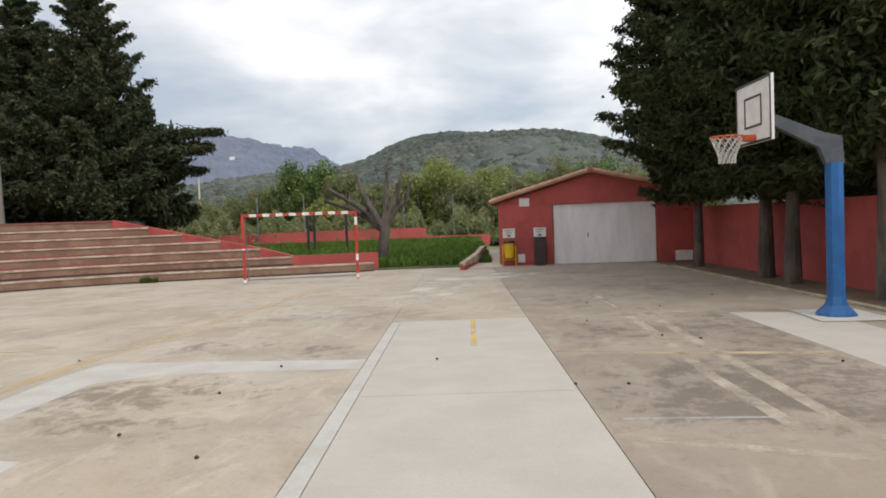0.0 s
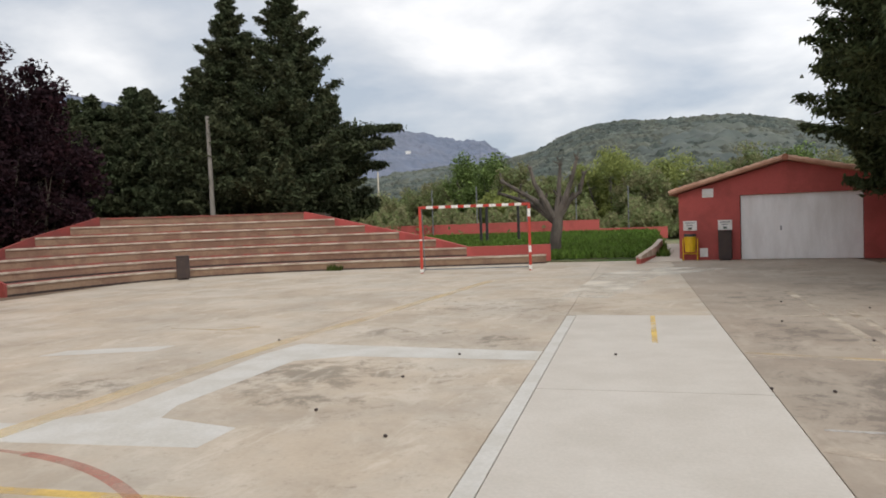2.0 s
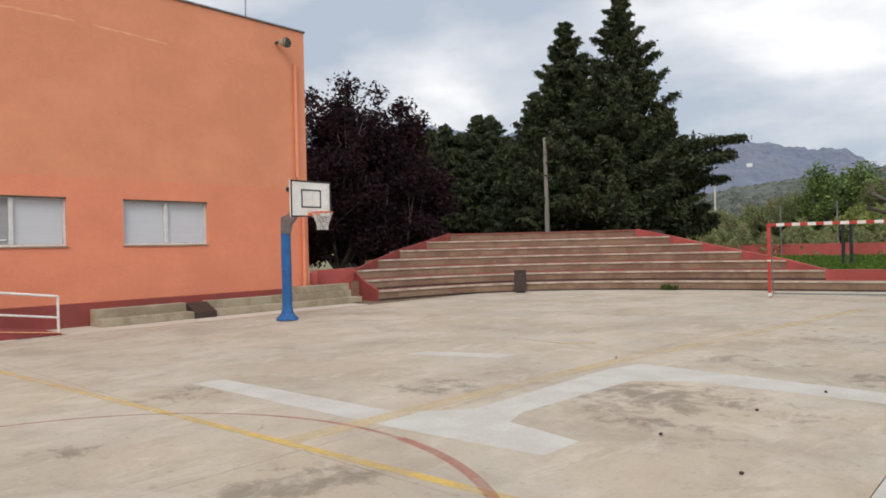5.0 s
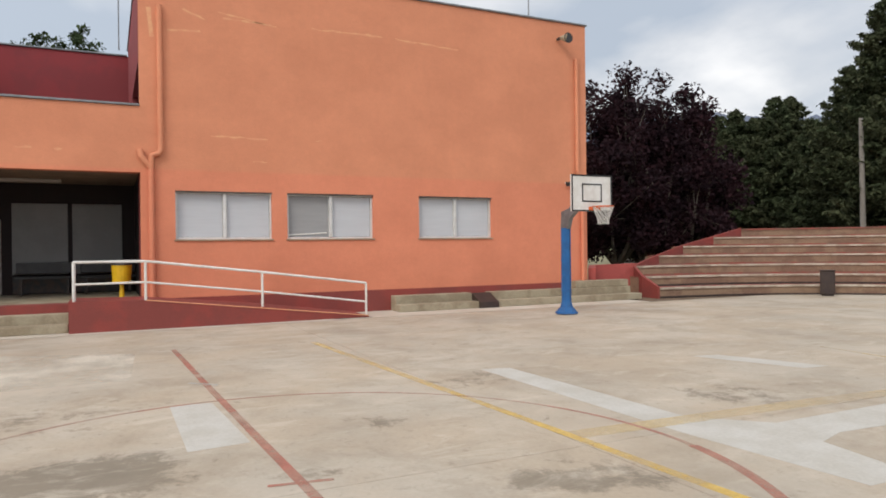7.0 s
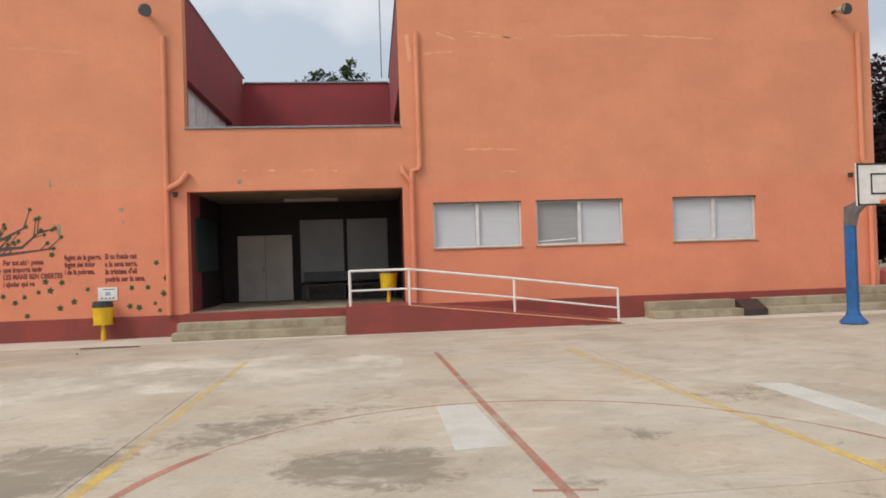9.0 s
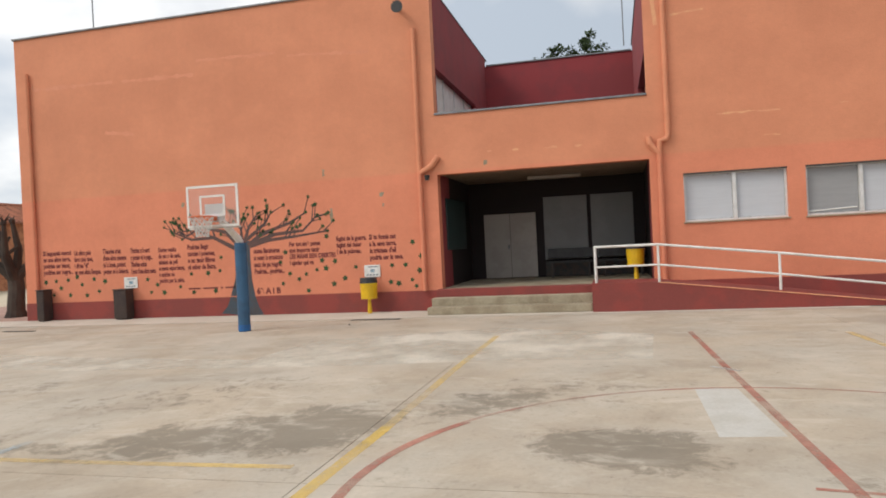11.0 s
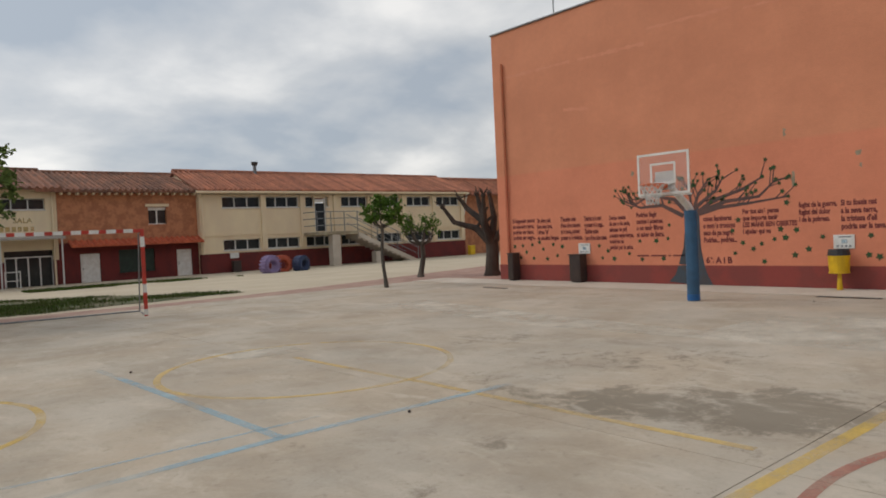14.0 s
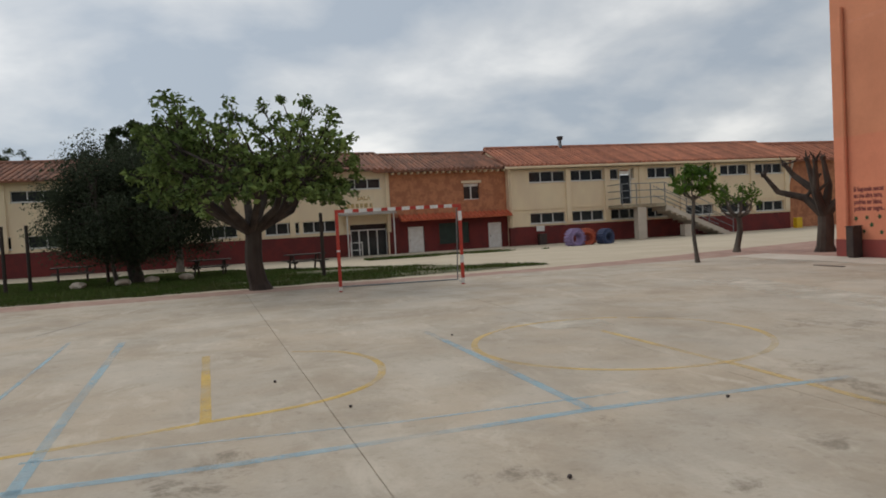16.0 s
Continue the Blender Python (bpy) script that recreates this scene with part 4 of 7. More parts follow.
part("wall", bx(-34, FX - 0.3, 12.35, 12.65, 0, TOP), M_ORANGE, hall)
part("wall", bx(-34.3, -34, -16.38, 12.65, 0, TOP), M_ORANGE, hall)
# recess above the porch
RB = -24.2
part("recess_wall", bx(RB - 0.3, RB, -4.2, 0.73, 4.2, 7.66), M_DKRED, hall, "dark red rear wall of the roof recess")
part("recess_wall", bx(RB, -22.2, -4.5, -4.19, 4.2, 7.90), M_DKRED, hall)
part("recess_wall", bx(-22.2, FX - 0.3, -4.5, -4.19, 5.95, 7.90), M_DKRED, hall)
part("recess_wall", bx(-22.2, FX - 0.3, -4.5, -4.19, 4.2, 4.5), M_DKRED, hall)
part("recess_wall", bx(-17.04, FX - 0.3, -4.5, -4.19, 4.5, 5.95), M_DKRED, hall)
part("recess_wall", bx(RB, -21.0, 0.72, 1.03, 4.2, 7.90), M_DKRED, hall)
part("recess_wall", bx(-21.0, FX - 0.3, 0.72, 1.03, 5.75, 7.90), M_DKRED, hall)
part("recess_wall", bx(-21.0, FX - 0.3, 0.72, 1.03, 4.2, 4.6), M_DKRED, hall)
rw = part("window", bx(-22.18, -17.05, -4.40, -4.36, 4.5, 5.94), M_WHITE, hall, "white shuttered window in the roof recess")
for x in (-21.0, -19.7, -18.4):
    part("mullion", bx(x - 0.03, x + 0.03, -4.36, -4.33, 4.5, 5.94), M_ALU, rw)
part("window", bx(-20.98, FX - 0.31, 0.90, 0.94, 4.6, 5.74), M_GLASS, hall, "dark window in the roof recess")
part("roof", bx(RB, FX - 0.3, -4.18, 0.71, 4.0, 4.2), M_STEEL, hall, "flat recess roof")
part("roof", bx(-34, FX - 0.3, -16.08, -4.5, 7.5, 7.62), M_STEEL, hall, "flat roof")
part("roof", bx(-34, FX - 0.3, 1.03, 12.35, 7.5, 7.62), M_STEEL, hall, "flat roof")
part("roof", bx(-34, RB - 0.3, -4.5, 1.03, 7.3, 7.42), M_STEEL, hall, "flat roof")
for y0, y1 in ((-16.42, -4.16), (0.69, 12.69)):
    part("roof_edge", bx(FX - 0.36, FX + 0.05, y0, y1, TOP + 0.002, TOP + 0.05, 0.01), M_STEEL, hall, "thin grey metal roof edge")
part("roof_edge", bx(RB - 0.36, RB + 0.05, -4.15, 0.69, 7.662, 7.71, 0.01), M_STEEL, hall, "thin grey metal roof edge")
for y0 in (-4.53, 0.69):
    part("roof_edge", bx(RB - 0.3, FX - 0.37, y0, y0 + 0.36, 7.902, 7.94, 0.01), M_STEEL, hall, "thin grey metal roof edge")
# painted base band
part("base_band", bx(FX, FX + 0.012, -16.39, -4.2, 0.012, 0.50), M_RED, hall, "oxide red painted base band")
part("base_band", bx(FX, FX + 0.012, 0.74, 12.66, 0.012, 0.54), M_RED, hall, "oxide red painted base band")
part("base_band", bx(-34, FX + 0.012, 12.65, 12.662, 0.0, 0.54), M_RED, hall)


def hall_window(y0, y1, left_mat):
    w = part("window", bx(FX - 0.20, FX - 0.185, y0 + 0.03, y1 - 0.03, WZ0 + 0.03, WZ1 - 0.03), M_GLASS, hall, "sliding aluminium window with roller blind")
    ym = (y0 + y1) / 2
    fr = B()
    for a, b, c, d in ((y0, y1, WZ0, WZ0 + 0.045), (y0, y1, WZ1 - 0.045, WZ1), (y0, y0 + 0.045, WZ0 + 0.046, WZ1 - 0.046), (y1 - 0.045, y1, WZ0 + 0.046, WZ1 - 0.046)):
        box(fr, FX - 0.17, FX - 0.07, a, b, c, d)
    part("window_frame", fr, M_ALU, w)
    part("mullion", bx(FX - 0.16, FX - 0.06, ym - 0.04, ym + 0.04, WZ0 + 0.046, WZ1 - 0.046, 0.006), M_ALU, w)
    for a, b, mt in ((y0 + 0.05, ym - 0.045, left_mat), (ym + 0.045, y1 - 0.05, M_BLIND)):
        part("blind", bx(FX - 0.150, FX - 0.138, a, b, WZ0 + 0.05, WZ1 - 0.05), mt, w)
    part("sill", bx(FX - 0.10, FX + 0.035, y0 - 0.03, y1 + 0.03, WZ0 - 0.035, WZ0 - 0.002, 0.006), M_STEP, w)
    part("lintel_rail", bx(FX - 0.13, FX + 0.006, y0, y1, WZ1 - 0.02, WZ1 + 0.012), M_DKSTEEL, w)
    return w


for i, (a, b) in enumerate(WINS):
    hall_window(a, b, M_GREYBLIND if i == 1 else M_BLIND)
slip = tube(B(), [(FX - 0.128, 3.98, 1.92), (FX - 0.128, 4.9, 1.97)], 0.015, 6)
part("blind_edge", slip, M_WHITE, hall, "crooked white blind edge")

# porch
PB, PF = -20.4, 0.53
part("porch_floor", bx(PB, FX + 0.0, -4.2, 0.73, 0.05, PF), M_STEP, hall, "dull concrete porch floor")
part("porch_wall", bx(PB - 0.3, PB, -4.2, 0.73, 0.05, 4.0), M_PORCH, hall, "porch wall, near black in place of shade")
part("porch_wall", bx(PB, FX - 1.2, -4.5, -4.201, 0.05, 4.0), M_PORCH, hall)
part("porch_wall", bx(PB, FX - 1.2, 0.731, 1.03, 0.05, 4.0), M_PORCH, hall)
part("porch_wall", bx(FX - 1.199, FX - 0.3, -4.5, -4.201, 0.05, 4.0), M_DKRED, hall)
part("porch_wall", bx(FX - 1.199, FX - 0.3, 0.731, 1.03, 0.05, 4.0), M_DKRED, hall)
cl = B()
for i in range(24):
    x = PB + 0.08 + i * 0.146
    box(cl, x, x + 0.125, -4.19, 0.72, 3.30, 3.33)
tagged(part("ceiling", cl, M_CEIL), "slatted pale porch ceiling", "ceiling", kind="structure")
part("porch_soffit", bx(PB, FX - 0.3, -4.19, 0.72, 3.36, 3.40), M_CEIL, hall)
cb = B()
box(cb, PB + 0.003, PB + 0.05, -3.78, -2.28, PF + 0.02, 2.39, 0.004)
pd = part("porch_door", cb, M_DOOR, hall, "closed pale grey double door")
part("door_gap", bx(PB + 0.050, PB + 0.054, -3.03, -3.02, PF + 0.03, 2.38), M_BLACK, pd)
part("door_handle", bx(PB + 0.05, PB + 0.10, -3.10, -3.06, 1.36, 1.50, 0.008), M_STEEL, pd, "steel door handle")
for a, b in ((-2.05, -0.83), (-0.73, 0.42)):
    part("shutter_panel", bx(PB + 0.003, PB + 0.06, a, b, 1.02, 2.80, 0.006), M_PANEL, hall, "large closed pale shutter panel")
    part("shutter_panel", bx(PB + 0.003, PB + 0.05, a, b, PF + 0.02, 0.98, 0.006), M_DKSTEEL, hall, "dark lower shutter panel")
part("porch_board", bx(-19.6, -17.4, -4.198, -4.16, 1.45, 2.75, 0.006), M_BOARD, hall, "dark green board on the porch wall")
tagged(part("ceiling_lamp", bx(-19.2, -19.0, -2.3, -0.9, 3.22, 3.298, 0.01), M_DOOR), "unlit white strip lamp on the porch ceiling", "lamp")
for y in (-1.95, -0.55):
    be = thing("porch_bench", "dark bench with a backrest against the porch wall", "bench", "porch benches")
    part("seat", bx(-20.1, -19.72, y, y + 1.25, 0.93, 0.98, 0.01), M_BLACK, be)
    part("backrest", bx(-20.16, -20.11, y, y + 1.25, 1.05, 1.32, 0.01), M_BLACK, be)
    for yy in (y + 0.1, y + 1.1):
        part("leg", bx(-20.05, -19.77, yy, yy + 0.05, PF, 0.929), M_DKSTEEL, be)
# red riser and two bare steps before the porch
part("porch_edge", bx(FX + 0.001, FX + 0.42, -4.25, -0.63, 0.30, PF), M_RED, hall, "red painted porch edge")
part("step", bx(FX + 0.421, FX + 0.78, -4.28, -0.63, 0.012, 0.36, 0.012), M_STEP, hall, "bare concrete step")
part("step", bx(FX + 0.781, FX + 1.13, -4.30, -0.63, 0.012, 0.18, 0.012), M_STEP, hall, "bare concrete step")
# ramp
RX = -15.42
bm = B()
prof = [(-0.62, 0.012), (-0.62, 0.62), (0.75, 0.60), (3.06, 0.36), (5.45, 0.045), (5.45, 0.012)]
a = [bm.verts.new((FX + 0.013, y, z)) for y, z in prof]
b = [bm.verts.new((RX, y, z)) for y, z in prof]
bm.faces.new(a)
bm.faces.new(b[::-1])
for i in range(len(prof)):
    j = (i + 1) % len(prof)
    bm.faces.new((a[i], b[i], b[j], a[j]))
ramp = thing("ramp", "red painted concrete access ramp beside the porch steps", "ramp")
part("ramp_body", bm, M_RED, ramp)
part("ramp_edge", tube(B(), [(RX + 0.004, 0.75, 0.603), (RX + 0.004, 5.44, 0.05)], 0.012, 5), M_PEEL, ramp, "pale worn ramp edge")
rail = thing("handrail", "white painted tubular steel handrail along the ramp", "handrail")
RR = RX - 0.06
posts = [(-0.53, 0.62, 1.38), (0.75, 0.60, 1.38), (3.06, 0.36, 1.10), (5.41, 0.05, 0.79)]
for y, z0, z1 in posts:
    part("post", cyl(B(), (RR, y, z0), (RR, y, z1), 0.026, seg=10), M_WHITE, rail)
part("post", cyl(B(), (RR - 0.32, -0.53, 0.62), (RR - 0.32, -0.53, 1.38), 0.026), M_WHITE, rail)
part("top_rail", tube(B(), [(RR - 0.32, -0.53, 1.38)] + [(RR, y, z1) for y, _, z1 in posts], 0.027, 8), M_WHITE, rail)
part("mid_rail", tube(B(), [(RR - 0.32, -0.53, 0.95), (RR, -0.53, 0.95), (RR, 0.75, 0.96), (RR, 3.06, 0.68), (RR, 5.41, 0.36)], 0.022, 8), M_WHITE, rail)
# long bare steps below the windows
for y0, y1 in ((6.5, 8.65), (9.22, 13.95)):
    st = thing("bench_steps", "bare concrete double step along the hall", "steps", "hall steps")
    part("step", bx(FX + 0.014, FX + 0.34, y0, y1, 0.012, 0.385, 0.012), M_STEP, st)
    part("step", bx(FX + 0.341, FX + 0.70, y0 - 0.02, y1 + 0.12, 0.012, 0.185, 0.012), M_STEP, st)
part("step", bx(FX + 0.014, FX + 0.30, 12.0, 13.9, 0.386, 0.58, 0.012), M_STEP, st)
bm = B()
a = [bm.verts.new((FX + 0.3, y, z)) for y, z in ((8.66, 0.012), (8.66, 0.38), (9.21, 0.38), (9.21, 0.012))]
b = [bm.verts.new((FX + 0.78, y, z)) for y, z in ((8.66, 0.012), (8.66, 0.16), (9.21, 0.16), (9.21, 0.012))]
bm.faces.new(a)
bm.faces.new(b[::-1])
for i in range(4):
    bm.faces.new((a[i], b[i], b[(i + 1) % 4], a[(i + 1) % 4]))
tagged(part("step_chute", bm, M_BIN), "dark brown stained chute between the concrete steps", "ramp", kind="structure")

# downpipes painted like the wall
for y, z0, z1, jog in ((-4.62, 0.5, 6.85, 1), (1.14, 3.75, 6.95, 0), (12.28, 3.7, 6.95, 0), (-15.95, 0.5, 6.95, 0), (0.94, 0.5, 3.5, 0), (12.45, 0.55, 3.6, 0)):
    p = thing("downpipe", "orange painted downpipe on the hall wall", "downpipe", "hall downpipes")
    part("pipe", cyl(B(), (FX + 0.065, y, z0), (FX + 0.065, y, z1), 0.058, seg=12), M_ORANGE, p)
    for z in (z0 + 0.5, (z0 + z1) / 2, z1 - 0.3):
        part("collar", cyl(B(), (FX + 0.065, y, z), (FX + 0.065, y, z + 0.06), 0.068, seg=12), M_ORANGE, p)
    if jog:
        part("elbow", tube(B(), [(FX + 0.065, y + 0.02, 3.35), (FX + 0.07, y + 0.3, 3.5), (FX + 0.07, y + 0.48, 3.72)], 0.07, 10), M_ORANGE, p)
    if z1 == 6.95 and y == 1.14:
        part("elbow", tube(B(), [(FX + 0.065, 1.14, 3.78), (FX + 0.075, 1.1, 3.70), (FX + 0.075, 0.96, 3.66), (FX + 0.065, 0.94, 3.45)], 0.062, 10), M_ORANGE, p)
        part("branch", tube(B(), [(FX + 0.05, 0.72, 3.78), (FX + 0.075, 0.75, 3.62), (FX + 0.065, 0.93, 3.40)], 0.065, 10), M_ORANGE, p)
    if y == 12.28:
        part("elbow", tube(B(), [(FX + 0.065, 12.28, 3.72), (FX + 0.07, 12.36, 3.62), (FX + 0.065, 12.45, 3.5)], 0.06, 10), M_ORANGE, p)

# horn loudspeakers, camera, wall lamp
for y, z in ((-4.95, 7.36), (11.68, 7.46)):
    h = thing("horn_loudspeaker", "grey-green horn loudspeaker on the hall wall", "loudspeaker", "hall loudspeakers")
    part("horn", cyl(B(), (FX + 0.16, y, z), (FX + 0.33, y + (0.12 if y > 0 else 0.05), z - 0.03), 0.05, 0.135, 20), M_STEP, h)
    part("mouth", cyl(B(), (FX + 0.362, y + (0.12 if y > 0 else 0.05), z - 0.03), (FX + 0.37, y + (0.12 if y > 0 else 0.05), z - 0.03), 0.145, seg=20), M_BLACK, h)
    part("bracket", bx(FX + 0.001, FX + 0.17, y - 0.03, y + 0.03, z - 0.03, z + 0.03), M_DKSTEEL, h)
for y, z in ((-4.42, 3.22), (11.9, 3.34)):
    c = thing("security_camera", "small dark dome camera on a wall bracket", "camera", "wall cameras")
    part("bracket", bx(FX + 0.001, FX + 0.15, y - 0.02, y + 0.02, z + 0.02, z + 0.06), M_WHITE, c)
    part("dome", cyl(B(), (FX + 0.13, y, z - 0.06), (FX + 0.13, y, z + 0.06), 0.05, 0.07, 12), M_BLACK, c)
tagged(part("antenna", tube(B(), [(-23.5, 0.45, 7.66), (-23.5, 0.45, 11.4)], 0.02, 6), M_STEEL), "thin steel antenna mast on the hall roof", "antenna")
tagged(part("antenna", tube(B(), [(-19.0, 13.0 - 0.8, 7.62), (-19.0, 13.0 - 0.8, 11.5)], 0.022, 6), M_STEEL), "thin steel antenna mast on the hall roof", "antenna")
tagged(part("antenna", tube(B(), [(-19.0, -15.6, 7.62), (-19.0, -15.6, 11.5)], 0.022, 6), M_STEEL), "thin steel antenna mast on the hall roof", "antenna")

# ---- the red garage shed ----
def garage():
    global XF
    XF = Matrix.Translation((3.2, 24.05, 0)) @ Matrix.Rotation(radians(-8), 4, "Z")
    g = thing("garage", "low red rendered garage with tiled roof and white gate", "garage")
    x0, x1, xr, zl, zr, zt = -1.85, 4.95, 1.30, 2.16, 2.30, 3.06
    # gable front with the gate opening
    gx0, gx1, gz = 0.0, 3.42, 2.05
    front = [[(x0, 0), (gx0, 0), (gx0, gz), (gx0, 2.68), (x0, zl)], [(gx1, 0), (x1, 0), (x1, zr - 0.06), (gx1, 2.60), (gx1, gz)], [(gx0, gz), (gx1, gz), (gx1, 2.60), (xr, zt), (gx0, 2.68)]]
    for poly in front:
        bm = B()
        a = [bm.verts.new((x, 0, z)) for x, z in poly]
        b = [bm.verts.new((x, 0.25, z)) for x, z in poly]
        bm.faces.new(a)
        bm.faces.new(b[::-1])
        for i in range(len(poly)):
            j = (i + 1) % len(poly)
            bm.faces.new((a[i], b[i], b[j], a[j]))
        part("front_wall", bm, M_REDWALL, g)
    part("side_wall", bx(x0, x0 + 0.25, 0.25, 8, 0, zl), M_REDWALL, g)
    part("side_wall", bx(x1 - 0.25, x1, 0.25, 8, 0, zr - 0.06), M_REDWALL, g)
    part("rear_wall", bx(x0, x1, 8, 8.25, 0, zl), M_REDWALL, g)
    gate = part("gate", bx(gx0 + 0.02, gx1 - 0.02, 0.08, 0.12, 0.01, gz - 0.01), M_GATE, g, "stained white sheet-metal gate")
    for i in range(1, 4):
        x = gx0 + i * (gx1 - gx0) / 4
        part("gate_seam", bx(x - 0.012, x + 0.012, 0.070, 0.0798, 0.02, gz - 0.02), M_GATE, gate)
    part("gate_handle", bx(1.15, 1.19, 0.05, 0.079, 0.9, 1.05), M_STEEL, gate)
    for s, (ax, az, bx_, bz) in enumerate(((x0 - 0.28, zl - 0.03, xr, zt + 0.02), (xr, zt + 0.02, x1 + 0.28, zr - 0.16))):
        part("roof_slope", slab(B(), [(ax, -0.18, az + 0.06), (bx_, -0.18, bz + 0.06), (bx_, 8.4, bz + 0.06), (ax, 8.4, az + 0.06)], 0.06), M_TILE, g, "clay tiled roof slope")
        n = 13
        for i in range(n):
            t0, t1 = i / n, (i + 1.12) / n
            p = Vector((ax + (bx_ - ax) * t0, -0.14, az + (bz - az) * t0 + 0.08))
            q = Vector((ax + (bx_ - ax) * t1, -0.14, az + (bz - az) * t1 + 0.10))
            part("verge_tile", cyl(B(), p, q, 0.075, 0.085, 8), M_VERGE, g)
        for i in range(28):
            y = 0.1 + i * 0.295
            part("cover_tile", cyl(B(), (ax, y, az + 0.075), (bx_, y, bz + 0.075), 0.07, 0.07, 6), M_TILE, g)
    part("ridge", cyl(B(), (xr, -0.22, zt + 0.10), (xr, 8.4, zt + 0.10), 0.10, seg=8), M_TILE, g)
    part("vent", bx(-1.12, -0.78, -0.02, 0.0, 2.02, 2.30, 0.005), M_WHITE, g, "white vent grille")
    for i in range(4):
        part("vent_slat", bx(-1.09, -0.81, -0.026, -0.0205, 2.06 + i * 0.06, 2.08 + i * 0.06), M_ALU, g)
    for xa, xb, za, zb in ((4.00, 4.55, 0.03, 0.36), (-1.22, -0.98, 0.10, 0.38)):
        part("hatch", bx(xa, xb, -0.03, 0.0, za, zb, 0.006), M_WHITE, g, "white metal hatch")
    # two notices with a bin below each
    for xa in (-1.72, -0.66):
        s = tagged(part("sign", bx(xa, xa + 0.42, -0.02, 0.0, 0.96, 1.28, 0.004), M_WHITE), "small white recycling notice on the garage wall", "sign", "recycling notices")
        for k, (u, v) in enumerate(((0.06, 0.36), (0.1, 0.3), (0.14, 0.28))):
            part("print_bar", bx(xa + u, xa + v, -0.023, -0.0203, 1.20 - k * 0.08, 1.23 - k * 0.08), M_STEEL, s)
        part("symbol", bx(xa + 0.16, xa + 0.26, -0.024, -0.0235, 1.0, 1.04), M_MLEAF, s)
    XF = Matrix.Translation((3.2, 24.05, 0)) @ Matrix.Rotation(radians(-8), 4, "Z") @ Matrix.Translation((-1.50, -0.25, 0))
    y = thing("litter_bin", "yellow litter bin in a tubular frame by the garage", "bin", "litter bins")
    part("bucket", cyl(B(), (0, 0, 0.28), (0, 0, 0.78), 0.16, 0.19, 14), M_YELLOW, y)
    part("liner", cyl(B(), (0, 0, 0.781), (0, 0, 0.86), 0.195, 0.18, 14), M_BLACK, y, "black bin liner")
    for s in (-1, 1):
        part("leg", tube(B(), [(s * 0.22, 0, 0.0), (s * 0.22, 0, 0.72)], 0.02, 6), M_YELLOW, y)
    part("cross_bar", tube(B(), [(-0.22, 0, 0.22), (0.22, 0, 0.22)], 0.018, 6), M_YELLOW, y)
    XF = Matrix.Translation((3.2, 24.05, 0)) @ Matrix.Rotation(radians(-8), 4, "Z") @ Matrix.Translation((-0.45, -0.24, 0))
    d = thing("litter_bin", "dark brown square steel litter bin by the garage", "bin", "litter bins")
    part("bin_body", bx(-0.2, 0.2, -0.16, 0.16, 0.05, 0.93, 0.015), M_BIN, d)
    part("rim", bx(-0.21, 0.21, -0.17, 0.17, 0.931, 0.95, 0.006), M_BIN, d)
    part("foot", bx(-0.17, 0.17, -0.13, 0.13, 0.0, 0.049), M_BIN, d)
    XF = Matrix.Identity(4)
    # low kerb wall and paved path on its left
    k = tagged(part("kerb", end_wall([(Vector((0.05, 22.9)), 0.20), (Vector((0.6, 25.2)), 0.42), (Vector((0.9, 28.0)), 0.55)], -0.05, 0.14), M_REDWALL), "low red kerb wall beside the garage path", "kerb", kind="structure")
    tagged(part("kerb_cap", end_wall([(Vector((0.05, 22.9)), 0.235), (Vector((0.6, 25.2)), 0.455), (Vector((0.9, 28.0)), 0.585)], 0.15, 0.17), M_LIP), "pale coping of the kerb wall", "kerb", kind="structure")
    tagged(part("path", slab(B(), [(0.2, 23.4, 0.02), (1.4, 23.6, 0.02), (1.7, 30, 0.3), (1.0, 30, 0.3)], 0.2), M_APRON), "concrete path beside the garage", "pavement", kind="structure")


garage()

# ---- the old school wing, beyond the yard ----
EYE_X, EYE_Y, FAR = -0.40, -0.27, 1.25
SX = Matrix.Translation((EYE_X, EYE_Y, 1.6)) @ Matrix.Scale(FAR, 4) @ Matrix.Translation((-EYE_X, -EYE_Y, -1.6))


SW = Matrix.Translation((EYE_X, EYE_Y, 1.6)) @ Matrix.Scale(FAR * 1.105, 4) @ Matrix.Translation((-EYE_X, -EYE_Y, -1.6))


def tiled_roof(parent, x0, x1, y_eave, z_eave, y_ridge, z_ridge, mat, step=0.26):
    part("roof_slope", slab(B(), [(x0, y_eave, z_eave), (x1, y_eave, z_eave), (x1, y_ridge, z_ridge), (x0, y_ridge, z_ridge)], 0.1), mat, parent, "clay tiled roof slope")
    yb = 2 * y_ridge - y_eave
    part("roof_slope", slab(B(), [(x0, yb, z_eave), (x1, yb, z_eave), (x1, y_ridge, z_ridge), (x0, y_ridge, z_ridge)], 0.1), mat, parent)
    bm = B()
    n = int(abs(x1 - x0) / step)
    for i in range(n + 1):
        x = x0 + (x1 - x0) * i / n
        cyl(bm, (x, y_eave + 0.03, z_eave + 0.01), (x, y_ridge, z_ridge + 0.01), 0.075, 0.075, 6)
    ob = part("cover_tiles", bm, mat, parent, "rows of rounded clay cover tiles")
    ob["kind"] = "stuff"
    part("ridge", cyl(B(), (x0, y_ridge, z_ridge + 0.03), (x1, y_ridge, z_ridge + 0.03), 0.12, seg=8), mat, parent)


